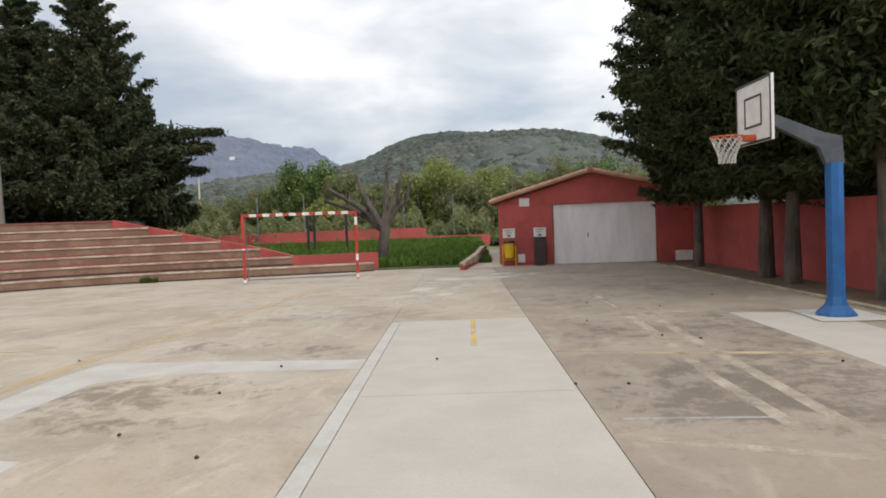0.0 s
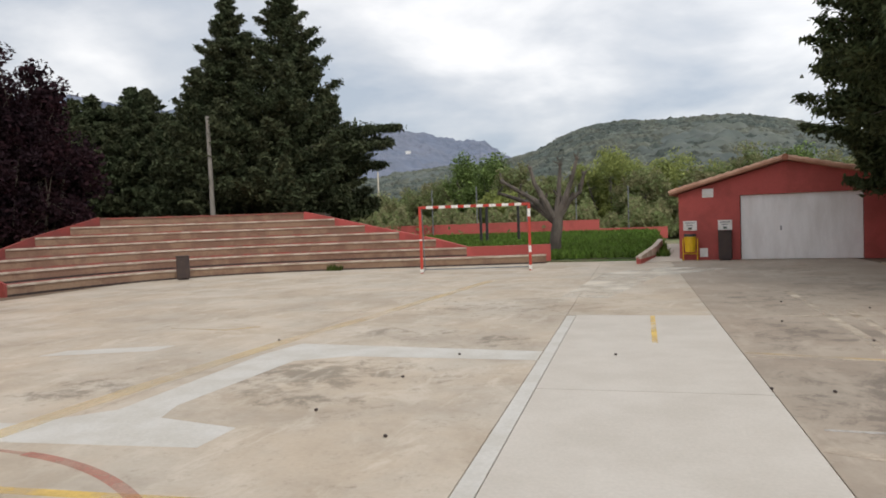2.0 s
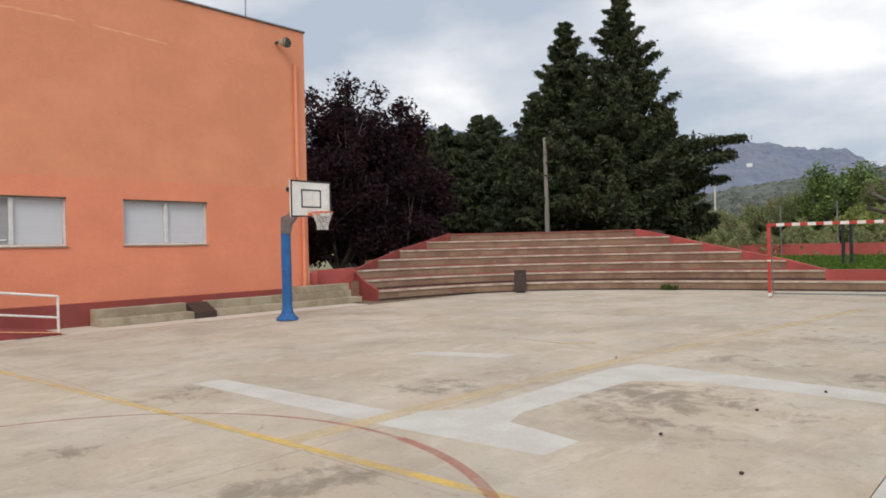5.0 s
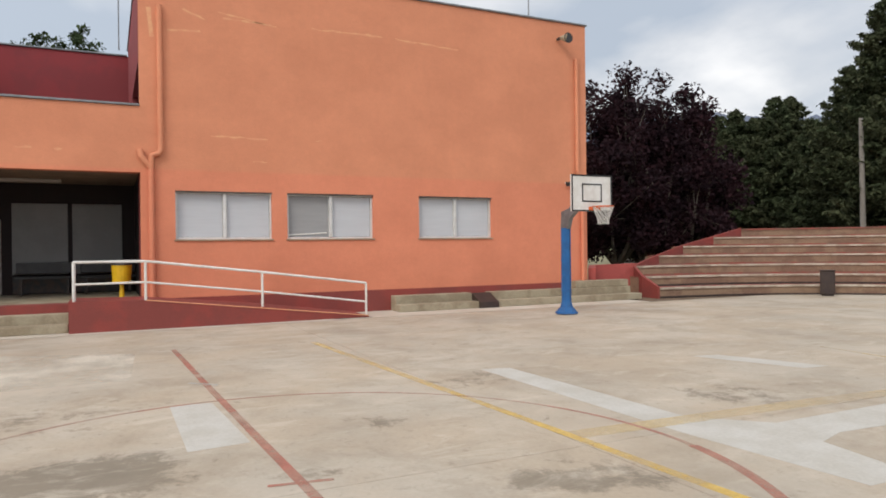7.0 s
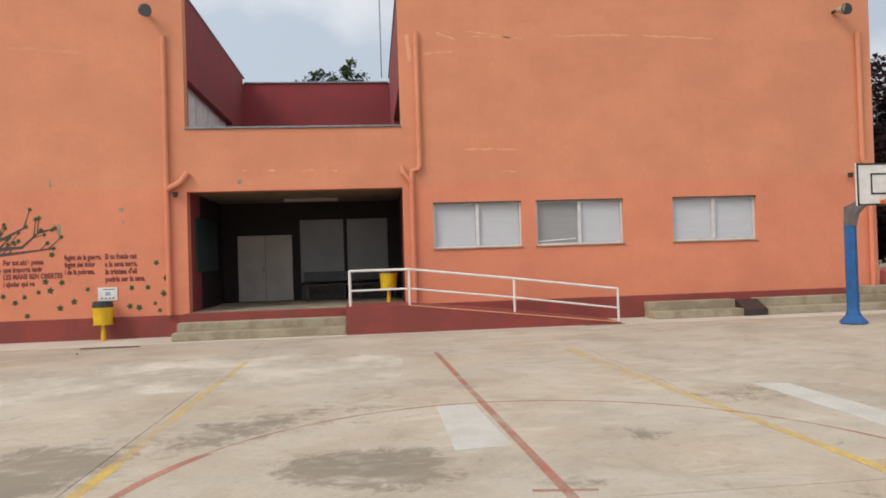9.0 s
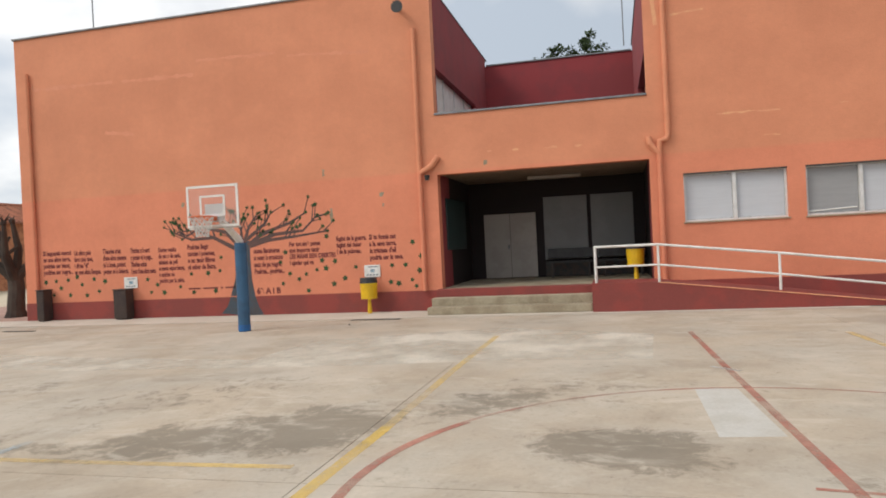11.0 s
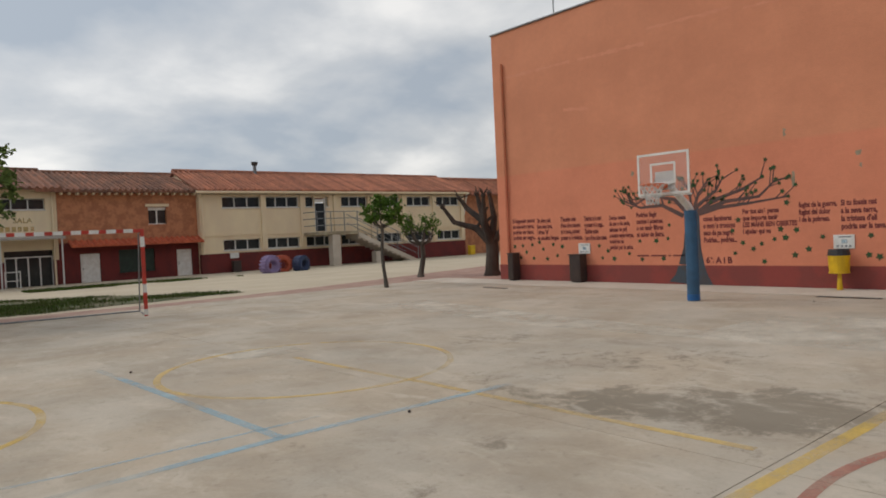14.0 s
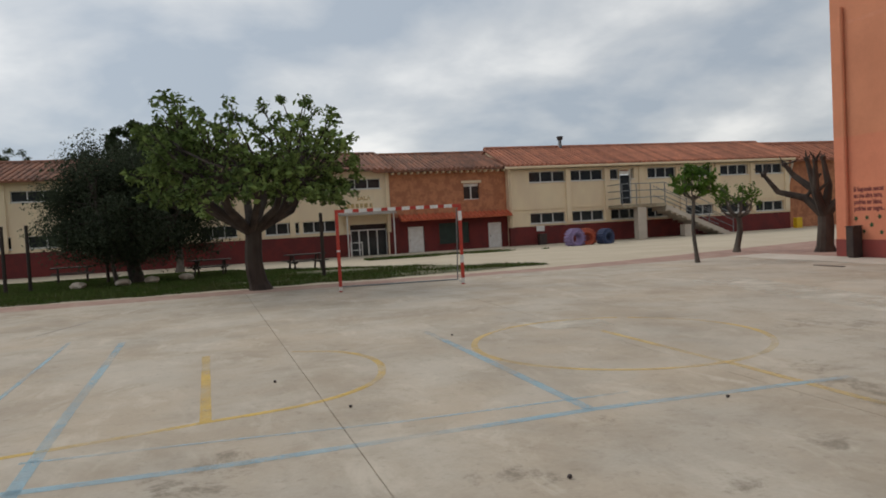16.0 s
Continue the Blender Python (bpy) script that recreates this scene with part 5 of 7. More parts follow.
def band_window(parent, y, x0, x1, z0, z1, panes=3):
    w = part("window", bx(x0, x1, y - 0.22, y - 0.20, z0, z1), M_GLASS, parent, "row window with dark panes")
    f = B()
    box(f, x0, x1, y - 0.20, y - 0.14, z0, z0 + 0.035)
    box(f, x0, x1, y - 0.20, y - 0.14, z1 - 0.035, z1)
    for i in range(panes + 1):
        x = x0 + (x1 - x0) * i / panes
        box(f, x - 0.025, x + 0.025, y - 0.195, y - 0.13, z0 + 0.036, z1 - 0.036)
    part("window_frame", f, M_ALU, w)
    part("sill", bx(x0 - 0.04, x1 + 0.04, y - 0.12, y + 0.05, z0 - 0.05, z0 - 0.002, 0.008), M_ALU, w)
    return w


def wall_with(parent, y, x0, x1, z0, z1, holes, mat, thick=0.3):
    """A wall facing the court (plane y), with openings (x0, x1, z0, z1) cut through."""
    xs = sorted({x0, x1, *[h[0] for h in holes], *[h[1] for h in holes]})
    for a, b in zip(xs, xs[1:]):
        cuts = sorted([(h[2], h[3]) for h in holes if h[0] <= a + 1e-6 and h[1] >= b - 1e-6])
        z = z0
        for c, d in cuts + [(z1, z1)]:
            if c - z > 1e-4:
                part("wall", bx(a, b, y - thick, y, z, c), mat, parent)
            z = d


def school():
    global XF
    XF = SW
    s = thing("school_wing", "two-storey cream school wing with a maroon base and tiled roof", "building")
    Y = -34.0
    up = [(-16.9, -14.82), (-19.15, -17.15), (-21.0, -19.55), (-23.65, -21.85), (-26.0, -24.2), (-28.42, -26.55), (-30.85, -28.92)]
    lo = [(-16.8, -14.8), (-19.1, -17.13), (-21.3, -19.5), (-23.5, -21.75), (-26.0, -24.2), (-28.45, -26.5), (-30.85, -28.88)]
    holes = [(a, b, 3.42, 3.98) for a, b in up] + [(a, b, 1.26, 1.80) for a, b in lo]
    door = (-20.82, -20.10, 2.02, 3.92)
    holes = [h for h in holes if not (h[0] == -21.0)] + [(-21.0, -20.83, 3.42, 3.98), door, (-20.09, -19.55, 3.42, 3.98)]
    wall_with(s, Y, -31.25, -13.65, 1.12, 4.15, holes, M_CREAM)
    wall_with(s, Y, -31.25, -13.65, -0.1, 1.119, [], M_MAROON)
    for a, b in up:
        if a != -21.0:
            band_window(s, Y, a, b, 3.42, 3.98)
    for a, b in lo:
        band_window(s, Y, a, b, 1.26, 1.80)
    d = part("door", bx(door[0], door[1], Y - 0.14, Y - 0.10, door[2], 3.62), M_GLASS, s, "dark glazed upper door")
    part("door_frame", bx(door[0], door[0] + 0.06, Y - 0.099, Y - 0.05, door[2], 3.9), M_ALU, d)
    part("door_frame", bx(door[1] - 0.06, door[1], Y - 0.099, Y - 0.05, door[2], 3.9), M_ALU, d)
    part("door_sign", bx(door[0] + 0.08, door[1] - 0.08, Y - 0.14, Y - 0.06, 3.66, 3.84), M_WHITE, d)
    for a, b in ((-21.0, -20.83), (-20.09, -19.55)):
        band_window(s, Y, a, b, 3.42, 3.98, 1)
    # pilasters between the windows
    for x in (-17.02, -19.32, -21.42, -23.95, -26.27, -28.67, -31.05):
        part("pilaster", bx(x - 0.14, x + 0.14, Y + 0.001, Y + 0.10, 1.25, 4.05), M_CREAM, s)
    part("string_course", bx(-31.25, -13.65, Y + 0.001, Y + 0.05, 2.0, 2.06), M_CREAM, s)
    part("gutter", cyl(B(), (-31.4, Y + 0.34, 4.18), (-13.4, Y + 0.34, 4.18), 0.07, seg=8), M_CREAM, s)
    tiled_roof(s, -31.7, -13.55, Y + 0.35, 4.28, -37.2, 5.52, M_TILE)
    # dark strip added below the eaves to draw their shadow
    part("eaves_shade_strip", bx(-31.6, -13.6, Y + 0.101, Y + 0.30, 4.10, 4.14), M_WOOD, s, "dark strip standing in for shade below the eaves")
    # brick gable end
    bm = B()
    poly = [(Y - 0.301, -0.1), (Y - 0.301, 4.15), (-37.2, 5.38), (-40.4, 4.15), (-40.4, -0.1)]
    a = [bm.verts.new((-13.66, y, z)) for y, z in poly]
    b = [bm.verts.new((-13.95, y, z)) for y, z in poly]
    bm.faces.new(a)
    bm.faces.new(b[::-1])
    for i in range(5):
        bm.faces.new((a[i], b[i], b[(i + 1) % 5], a[(i + 1) % 5]))
    part("gable_wall", bm, M_CREAM, s)
    part("downpipe", tube(B(), [(-13.6, Y + 0.3, 4.15), (-13.75, Y + 0.06, 3.9), (-13.75, Y + 0.06, 1.1)], 0.05, 6), M_CREAM, s)
    # far brick end and low link
    part("link_wall", bx(-40, -31.26, Y - 1.3, Y - 1.0, -0.1, 4.1), M_BRICK, s, "brown brick link wall")
    tiled_roof(s, -40, -31.6, Y - 0.6, 4.2, -37.2, 5.40, M_TILE, 0.4)
    part("downpipe", tube(B(), [(-31.3, Y + 0.3, 4.1), (-31.6, Y - 0.2, 3.6), (-31.6, Y - 0.9, 0.9)], 0.06, 6), M_WHITE, s, "white downpipe")
    ch = part("chimney", bx(-18.2, -18.06, -37.1, -36.95, 5.4, 5.95), M_STEEL, s, "metal flue with a cowl")
    part("cowl", cyl(B(), (-18.13, -37.02, 5.95), (-18.13, -37.02, 6.15), 0.16, 0.2, 8), M_DKSTEEL, ch)
    # outside stair
    st = thing("outside_stair", "concrete outside stair with grey steel railings to the upper door", "stairs")
    L0, L1 = Y + 0.002, -32.5
    part("landing", bx(-21.9, -19.3, L0, L1, 1.83, 1.99), M_STEP, st)
    part("pillar", bx(-20.75, -20.25, -32.95, -32.52, -0.1, 1.829), M_APRON, st)
    part("pillar", bx(-23.45, -23.05, -32.95, -32.52, -0.1, 0.78), M_APRON, st)
    n = 13
    for i in range(n):
        x = -21.9 - i * 0.32
        z = 1.83 - (i + 1) * 1.83 / (n + 0.5)
        part("step", bx(x - 0.36, x, L0 + 0.2, L1, max(z - 0.14, -0.08), z + 0.12), M_APRON, st)
    part("stringer", slab(B(), [(-21.9, L1 + 0.001, 1.92), (-21.9, L1 + 0.06, 1.92), (-26.1, L1 + 0.06, 0.12), (-26.1, L1 + 0.001, 0.12)], 0.25), M_APRON, st)
    for z in (0.35, 0.72, 1.08):
        part("rail", tube(B(), [(-19.35, L1 - 0.02, 1.99 + z), (-21.9, L1 - 0.02, 1.99 + z), (-26.1, L1 - 0.02, 0.15 + z)], 0.022, 6), M_STEEL, st)
        part("rail", tube(B(), [(-19.33, L0, 1.99 + z), (-19.33, L1 - 0.02, 1.99 + z)], 0.022, 6), M_STEEL, st)
    for z in (0.5, 1.0):
        part("rail", tube(B(), [(-22.0, L0 + 0.25, 1.95 + z), (-26.1, L0 + 0.25, 0.15 + z)], 0.022, 6), M_STEEL, st)
    for x, z in ((-19.35, 1.99), (-20.2, 1.99), (-21.05, 1.99), (-21.9, 1.99), (-23.2, 1.4), (-24.6, 0.8), (-26.1, 0.1)):
        part("baluster", tube(B(), [(x, L1 - 0.02, z - 0.1), (x, L1 - 0.02, z + 1.1)], 0.025, 6), M_STEEL, st)
    XF = SX
    # ---- brick middle block ----
    m = thing("brick_block", "brown brick middle block with a tiled awning over red ground floor", "building")
    YB = -38.0
    wall_with(m, YB, -15.2, -8.2, 1.98, 4.45, [(-13.42, -12.48, 2.80, 3.72)], M_BRICK)
    wall_with(m, YB, -15.2, -8.2, -0.1, 1.979, [(-10.04, -9.12, -0.05, 1.42), (-14.68, -13.85, -0.05, 1.42), (-12.7, -10.92, 0.36, 1.54)], M_MAROON)
    w = part("window", bx(-13.42, -12.48, YB - 0.22, YB - 0.20, 2.80, 3.72), M_GLASS, m, "small barred window")
    f = B()
    box(f, -13.42, -12.48, YB - 0.19, YB - 0.13, 2.80, 2.85)
    box(f, -13.42, -12.48, YB - 0.19, YB - 0.13, 3.55, 3.72)
    box(f, -12.98, -12.92, YB - 0.19, YB - 0.13, 2.851, 3.549)
    part("window_frame", f, M_WHITE, w)
    part("lintel", bx(-13.55, -12.35, YB + 0.001, YB + 0.05, 3.73, 3.88), M_CREAM, w)
    for a, b in ((-10.04, -9.12), (-14.68, -13.85)):
        dd = part("door", bx(a + 0.01, b - 0.01, YB - 0.12, YB - 0.08, -0.04, 1.41), M_WHITE, m, "white metal door")
        part("door_handle", bx(b - 0.14, b - 0.1, YB - 0.079, YB - 0.05, 0.62, 0.72), M_STEEL, dd)
    sh = part("shutter", bx(-12.7, -10.92, YB - 0.14, YB - 0.10, 0.36, 1.54), M_SHUTTER, m, "dark green closed shutters")
    for i in range(10):
        part("slat", bx(-12.68, -10.94, YB - 0.099, YB - 0.085, 0.40 + i * 0.114, 0.46 + i * 0.114), M_SHUTTER, sh)
    part("shutter_sill", bx(-12.8, -10.8, YB + 0.001, YB + 0.06, 0.30, 0.35), M_MAROON, sh)
    aw = part("awning", slab(B(), [(-15.1, YB + 0.02, 2.08), (-8.6, YB + 0.02, 2.08), (-8.6, YB + 0.75, 1.83), (-15.1, YB + 0.75, 1.83)], 0.08), M_AWNING, m, "orange tiled awning")
    for i in range(24):
        x = -15.0 + i * 0.275
        part("awning_tile", cyl(B(), (x, YB + 0.05, 2.09), (x, YB + 0.78, 1.84), 0.07, seg=6), M_AWNING, aw)
    tiled_roof(m, -15.3, -7.3, YB + 0.45, 4.55, -42.3, 5.85, M_TILEDK)
    for i in range(19):
        x = -14.9 + i * 0.36
        part("rafter_end", bx(x, x + 0.09, YB + 0.001, YB + 0.38, 4.34, 4.449), M_CREAM, m)
    # ---- cream block with the glazed hall door ----
    c = thing("cream_block", "cream rendered block with maroon base and glazed entrance", "building")
    wins_u = [(-7.7, -5.62), (-5.2, -3.1), (-2.6, -0.5), (0.0, 2.1), (2.7, 4.8), (5.4, 7.5), (8.2, 10.3), (11.0, 13.1)]
    wins_l = [(-5.15, -3.4), (-3.2, -1.45), (0.0, 1.8), (2.5, 4.5), (7.25, 9.7), (10.4, 12.8)]
    holes = [(a, b, 3.65, 4.18) for a, b in wins_u] + [(a, b, 1.40, 2.0) for a, b in wins_l]
    wall_with(c, YB, -8.19, 26, 1.2, 4.6, holes + [(-7.95, -5.9, 1.1, 1.70)], M_CREAM)
    wall_with(c, YB, -8.19, 26, -0.1, 1.199, [(-7.95, -5.9, -0.2, 1.3)], M_MAROON)
    for a, b in wins_u:
        band_window(c, YB, a, b, 3.65, 4.18)
    for a, b in wins_l:
        band_window(c, YB, a, b, 1.40, 2.0)
    for x in (-5.42, -2.85, -0.25, 2.4, 5.1, 7.85, 10.65):
        part("pilaster", bx(x - 0.14, x + 0.14, YB + 0.001, YB + 0.1, 1.25, 4.5), M_CREAM, c)
    ent = part("entrance", bx(-7.95, -5.9, YB - 0.25, YB - 0.22, -0.05, 1.70), M_GLASS, c, "dark glazed entrance doors")
    for x in (-7.93, -7.4, -6.9, -6.4, -5.95):
        part("mullion", bx(x - 0.03, x + 0.03, YB - 0.219, YB - 0.17, -0.05, 1.36), M_ALU, ent)
    part("transom", bx(-7.95, -5.9, YB - 0.169, YB - 0.15, 1.36, 1.42), M_ALU, ent)
    part("canopy", slab(B(), [(-8.25, YB + 0.001, 2.42), (-5.2, YB + 0.001, 2.42), (-5.2, YB + 1.3, 2.30), (-8.25, YB + 1.3, 2.30)], 0.10), M_DOOR, c, "pale entrance canopy")
    for x in (-8.1, -5.6):
        part("canopy_post", cyl(B(), (x, YB + 1.2, -0.1), (x, YB + 1.2, 2.25), 0.035, seg=8), M_ALU, c)
    rl = thing("railing", "white steel railing beside the glazed entrance", "railing")
    for z in (0.35, 0.75):
        part("rail", tube(B(), [(-5.75, YB + 1.0, z), (-6.35, YB + 1.0, z)], 0.02, 6), M_WHITE, rl)
    for x in (-5.75, -6.35):
        part("post", tube(B(), [(x, YB + 1.0, -0.05), (x, YB + 1.0, 0.8)], 0.022, 6), M_WHITE, rl)
    lt = words("SALA", 0.34, Matrix.Translation((-6.35, YB + 0.004, 3.02)) @ Matrix.Rotation(radians(180), 4, "Z") @ Matrix.Rotation(radians(90), 4, "X"), M_LINEY, c, "lettering")
    lt.data.transform(SX)
    for i, (a, b) in enumerate(((-5.95, -5.78), (-6.2, -6.02), (-6.45, -6.28), (-6.68, -6.52), (-6.95, -6.75), (-7.2, -7.05))):
        part("letter_bar", bx(b, a, YB + 0.001, YB + 0.006, 2.62, 2.84), M_LINEY, c)
    tiled_roof(c, -8.3, 26, YB + 0.45, 4.66, -42.3, 5.95, M_TILEDK, 0.32)
    part("downpipe", cyl(B(), (-8.0, YB + 0.07, 0.0), (-8.0, YB + 0.07, 4.6), 0.05, seg=8), M_CREAM, c)
    XF = Matrix.Identity(4)


school()

# ---- hills ----
def ridge_line(keys, a):
    ks = sorted(keys)
    return float(np.interp(a, [k[0] for k in ks], [k[1] for k in ks]))


def hill(name, keys, dist, depth, bump, mat, label, step=0.12, seed=0.0, rows=26):
    """A wooded slope: rows of points rise from its foot to the ridge line (bearing, elevation in degrees)."""
    lo, hi = min(k[0] for k in keys), max(k[0] for k in keys)
    n = int((hi - lo) / step)
    bm = B()
    grid = []
    for i in range(n + 1):
        a = lo + (hi - lo) * i / n
        col = []
        for j in range(rows + 1):
            s = j / rows
            d = dist * (1 - depth) + dist * depth * s
            top = 1.6 + dist * math.tan(radians(max(ridge_line(keys, a), 0.0)))
            z = -6 + (top + 6) * (s ** 0.85)
            x, y = -d * math.sin(radians(a)), d * math.cos(radians(a))
            z += bump * (noise.noise(Vector((x / (bump * 3.2), y / (bump * 3.2), seed))) + 0.5 * noise.noise(Vector((x / (bump * 1.2), y / (bump * 1.2), seed + 5))))
            z += bump * 2.5 * noise.noise(Vector((x / (bump * 22), y / (bump * 22), seed + 9))) * s * (1 - s) * 3
            col.append(bm.verts.new((x, y, z)))
        back = (-(dist * 1.12) * math.sin(radians(a)), dist * 1.12 * math.cos(radians(a)))
        col.append(bm.verts.new((back[0], back[1], -6)))
        grid.append(col)
    for c, d in zip(grid, grid[1:]):
        for j in range(len(c) - 1):
            bm.faces.new((c[j], c[j + 1], d[j + 1], d[j]))
    return tagged(part(name, bm, mat), label, "hill", kind="structure")


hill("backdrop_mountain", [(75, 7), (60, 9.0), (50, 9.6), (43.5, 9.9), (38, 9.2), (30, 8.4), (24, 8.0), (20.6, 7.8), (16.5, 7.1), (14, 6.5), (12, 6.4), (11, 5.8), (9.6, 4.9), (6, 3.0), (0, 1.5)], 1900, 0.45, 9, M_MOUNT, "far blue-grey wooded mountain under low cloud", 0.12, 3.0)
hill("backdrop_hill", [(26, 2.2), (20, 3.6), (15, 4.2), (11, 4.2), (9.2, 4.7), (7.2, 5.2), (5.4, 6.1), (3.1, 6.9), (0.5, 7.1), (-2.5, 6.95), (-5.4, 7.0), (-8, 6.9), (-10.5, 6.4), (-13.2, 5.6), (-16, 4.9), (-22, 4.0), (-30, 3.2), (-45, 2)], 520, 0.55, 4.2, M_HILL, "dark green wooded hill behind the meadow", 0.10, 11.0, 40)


def canopy(keys, dist, depth, count, size, mat, seed, label):
    """Rounded tree tops over a slope: low, uneven crowns of many facets."""
    rng = np.random.default_rng(seed)
    t = (1 + 5 ** 0.5) / 2
    ico = np.array([(-1, t, 0), (1, t, 0), (-1, -t, 0), (1, -t, 0), (0, -1, t), (0, 1, t), (0, -1, -t), (0, 1, -t), (t, 0, -1), (t, 0, 1), (-t, 0, -1), (-t, 0, 1)], float)
    ico /= np.linalg.norm(ico[0])
    tri = np.array([(0, 11, 5), (0, 5, 1), (0, 1, 7), (0, 7, 10), (0, 10, 11), (1, 5, 9), (5, 11, 4), (11, 10, 2), (10, 7, 6), (7, 1, 8), (3, 9, 4), (3, 4, 2), (3, 2, 6), (3, 6, 8), (3, 8, 9), (4, 9, 5), (2, 4, 11), (6, 2, 10), (8, 6, 7), (9, 8, 1)])
    a = rng.uniform(min(k[0] for k in keys), max(k[0] for k in keys), count)
    s = rng.uniform(0.1, 1.0, count) ** 0.7
    s[: count // 6] = rng.uniform(0.96, 1.0, count // 6)
    d = dist * (1 - depth) + dist * depth * s
    top = np.array([1.6 + dist * math.tan(radians(max(ridge_line(keys, v), 0.0))) for v in a])
    z = -6 + (top + 6) * s ** 0.85
    c = np.stack([-d * np.sin(np.radians(a)), d * np.cos(np.radians(a)), z], 1)
    r = size * rng.uniform(0.55, 1.3, count)
    v = ico[None] * (1 + rng.normal(0, 0.16, (count, 12, 1))) * r[:, None, None] * np.array([1, 1, 0.8]) + c[:, None]
    f = tri[None] + 12 * np.arange(count)[:, None, None]
    return tagged(part("woods", (v.reshape(-1, 3).tolist(), f.reshape(-1, 3).tolist()), mat), label, "woods", kind="stuff")


# tree tops carry the hill's haze in their greyed base colours
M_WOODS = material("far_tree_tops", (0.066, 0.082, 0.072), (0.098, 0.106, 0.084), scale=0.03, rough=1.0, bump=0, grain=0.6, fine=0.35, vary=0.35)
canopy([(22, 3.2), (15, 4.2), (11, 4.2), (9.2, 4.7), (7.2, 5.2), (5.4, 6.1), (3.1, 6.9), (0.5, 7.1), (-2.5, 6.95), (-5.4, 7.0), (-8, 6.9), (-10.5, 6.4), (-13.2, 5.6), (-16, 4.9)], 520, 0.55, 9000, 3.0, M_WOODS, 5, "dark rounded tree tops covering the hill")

# ---- basketball hoops ----
def net(bm, c, r, depth, cords=12, rings=5):
    """Crossing cords that narrow downwards."""
    for s in (-1, 1):
        for i in range(cords):
            pts = []
            for j in range(rings + 1):
                t = j / rings
                a = 2 * math.pi * (i + s * j * 0.5) / cords
                rr = r * (1 - 0.48 * min(1, t * 1.35))
                pts.append((c[0] + rr * math.cos(a), c[1] + rr * math.sin(a), c[2] - depth * t))
            tube(bm, pts, 0.007, 4)
    return bm


def torus(bm, c, r, t, n=28, m=6):
    pts = [(c[0] + r * math.cos(2 * math.pi * i / n), c[1] + r * math.sin(2 * math.pi * i / n), c[2]) for i in range(n + 1)]
    return tube(bm, pts, t, m)


def hoop(px_, py_, face, board_x, y0, y1, z0, z1, rim_z, top, pad_mat, label, clear=False, fat=1.0, arm_mat=None):
    """face: +1 when the board looks to +x, -1 when it looks to -x."""
    h = thing("basketball_hoop", label, "basketball hoop", "hoops round the court")
    f = face
    ym = (y0 + y1) / 2
    if clear:
        part("pad", cyl(B(), (px_, py_, 0.0), (px_, py_, top), 0.125, 0.125, 16), pad_mat, h, "round faded blue padding", smooth=False)
        part("pad_strap", cyl(B(), (px_, py_, 0.02), (px_, py_, 0.14), 0.129, 0.129, 16), M_BLUE, h)
    else:
        base = B()
        for (r0, z_), (r1, zz) in zip(((0.36, 0.02), (0.34, 0.06), (0.20, 0.17)), ((0.34, 0.06), (0.20, 0.17), (0.155, 0.30))):
            cyl(base, (px_, py_, z_), (px_, py_, zz), r0 * fat, r1 * fat, 8)
        part("base", base, pad_mat, h, "flared blue base cover")
        body = cyl(B(), (px_, py_, 0.30), (px_, py_, top), 0.155 * fat, 0.155 * fat, 8)
        part("pad", body, pad_mat, h, "blue wrapped padding")
        for z in (0.55, 1.25, 1.95):
            part("pad_strap", cyl(B(), (px_, py_, z), (px_, py_, z + 0.05), 0.160 * fat, 0.160 * fat, 8), pad_mat, h)
    bk = board_x - f * 0.03
    if clear:
        part("arm", tube(B(), [(px_, py_, top), (px_ + f * 0.10, py_, top + 0.10), (bk - f * 0.05, ym, z0 + 0.25)], [0.075, 0.075, 0.06], 8), M_WHITE, h, "white slanting arm")
        part("arm_plate", bx(min(bk, bk - f * 0.05), max(bk, bk - f * 0.05), ym - 0.2, ym + 0.2, z0 + 0.1, z0 + 0.45), M_WHITE, h)
    else:
        bm = B()
        prof = [(px_ - f * 0.13, top - 0.02), (px_ - f * 0.10, top + 0.38), (px_ + f * 0.16, top + 0.44), (bk - f * 0.04, z0 + 0.52), (bk - f * 0.04, z0 + 0.38), (px_ + f * 0.22, top + 0.22), (px_ + f * 0.13, top - 0.02)]
        a = [bm.verts.new((x, py_ - 0.05, z)) for x, z in prof]
        b = [bm.verts.new((x, py_ + 0.05, z)) for x, z in prof]
        bm.faces.new(a)
        bm.faces.new(b[::-1])
        for i in range(len(prof)):
            j = (i + 1) % len(prof)
            bm.faces.new((a[i], b[i], b[j], a[j]))
        part("arm", bm, arm_mat or M_ARM, h, "grey steel cantilever arm")
        part("arm_plate", bx(min(bk, bk - f * 0.05), max(bk, bk - f * 0.05), ym - 0.25, ym + 0.25, z0 + 0.2, z0 + 0.7), M_DKSTEEL, h)
    part("backboard", bx(board_x - 0.02, board_x + 0.02, y0, y1, z0, z1), M_ACRYL if clear else M_WHITE, h, "clear acrylic board" if clear else "white board")
    fx = board_x + f * 0.022
    t = 0.045
    lm = M_WHITE if clear else M_BLACK

    def frame_of(a, b, c, d, w):
        bm = B()
        for u0, u1, v0, v1 in ((a, b, c, c + w), (a, b, d - w, d), (a, a + w, c + w, d - w), (b - w, b, c + w, d - w)):
            box(bm, min(fx, fx + f * 0.006), max(fx, fx + f * 0.006), u0, u1, v0, v1)
        return bm

    part("border", frame_of(y0, y1, z0, z1, t if clear else 0.035), lm, h)
    if clear:
        part("board_frame", box(B(), bk - 0.01, bk + 0.005, y0, y1, z0 - 0.03, z0 - 0.002), M_WHITE, h)
    w2 = (y1 - y0) * 0.245
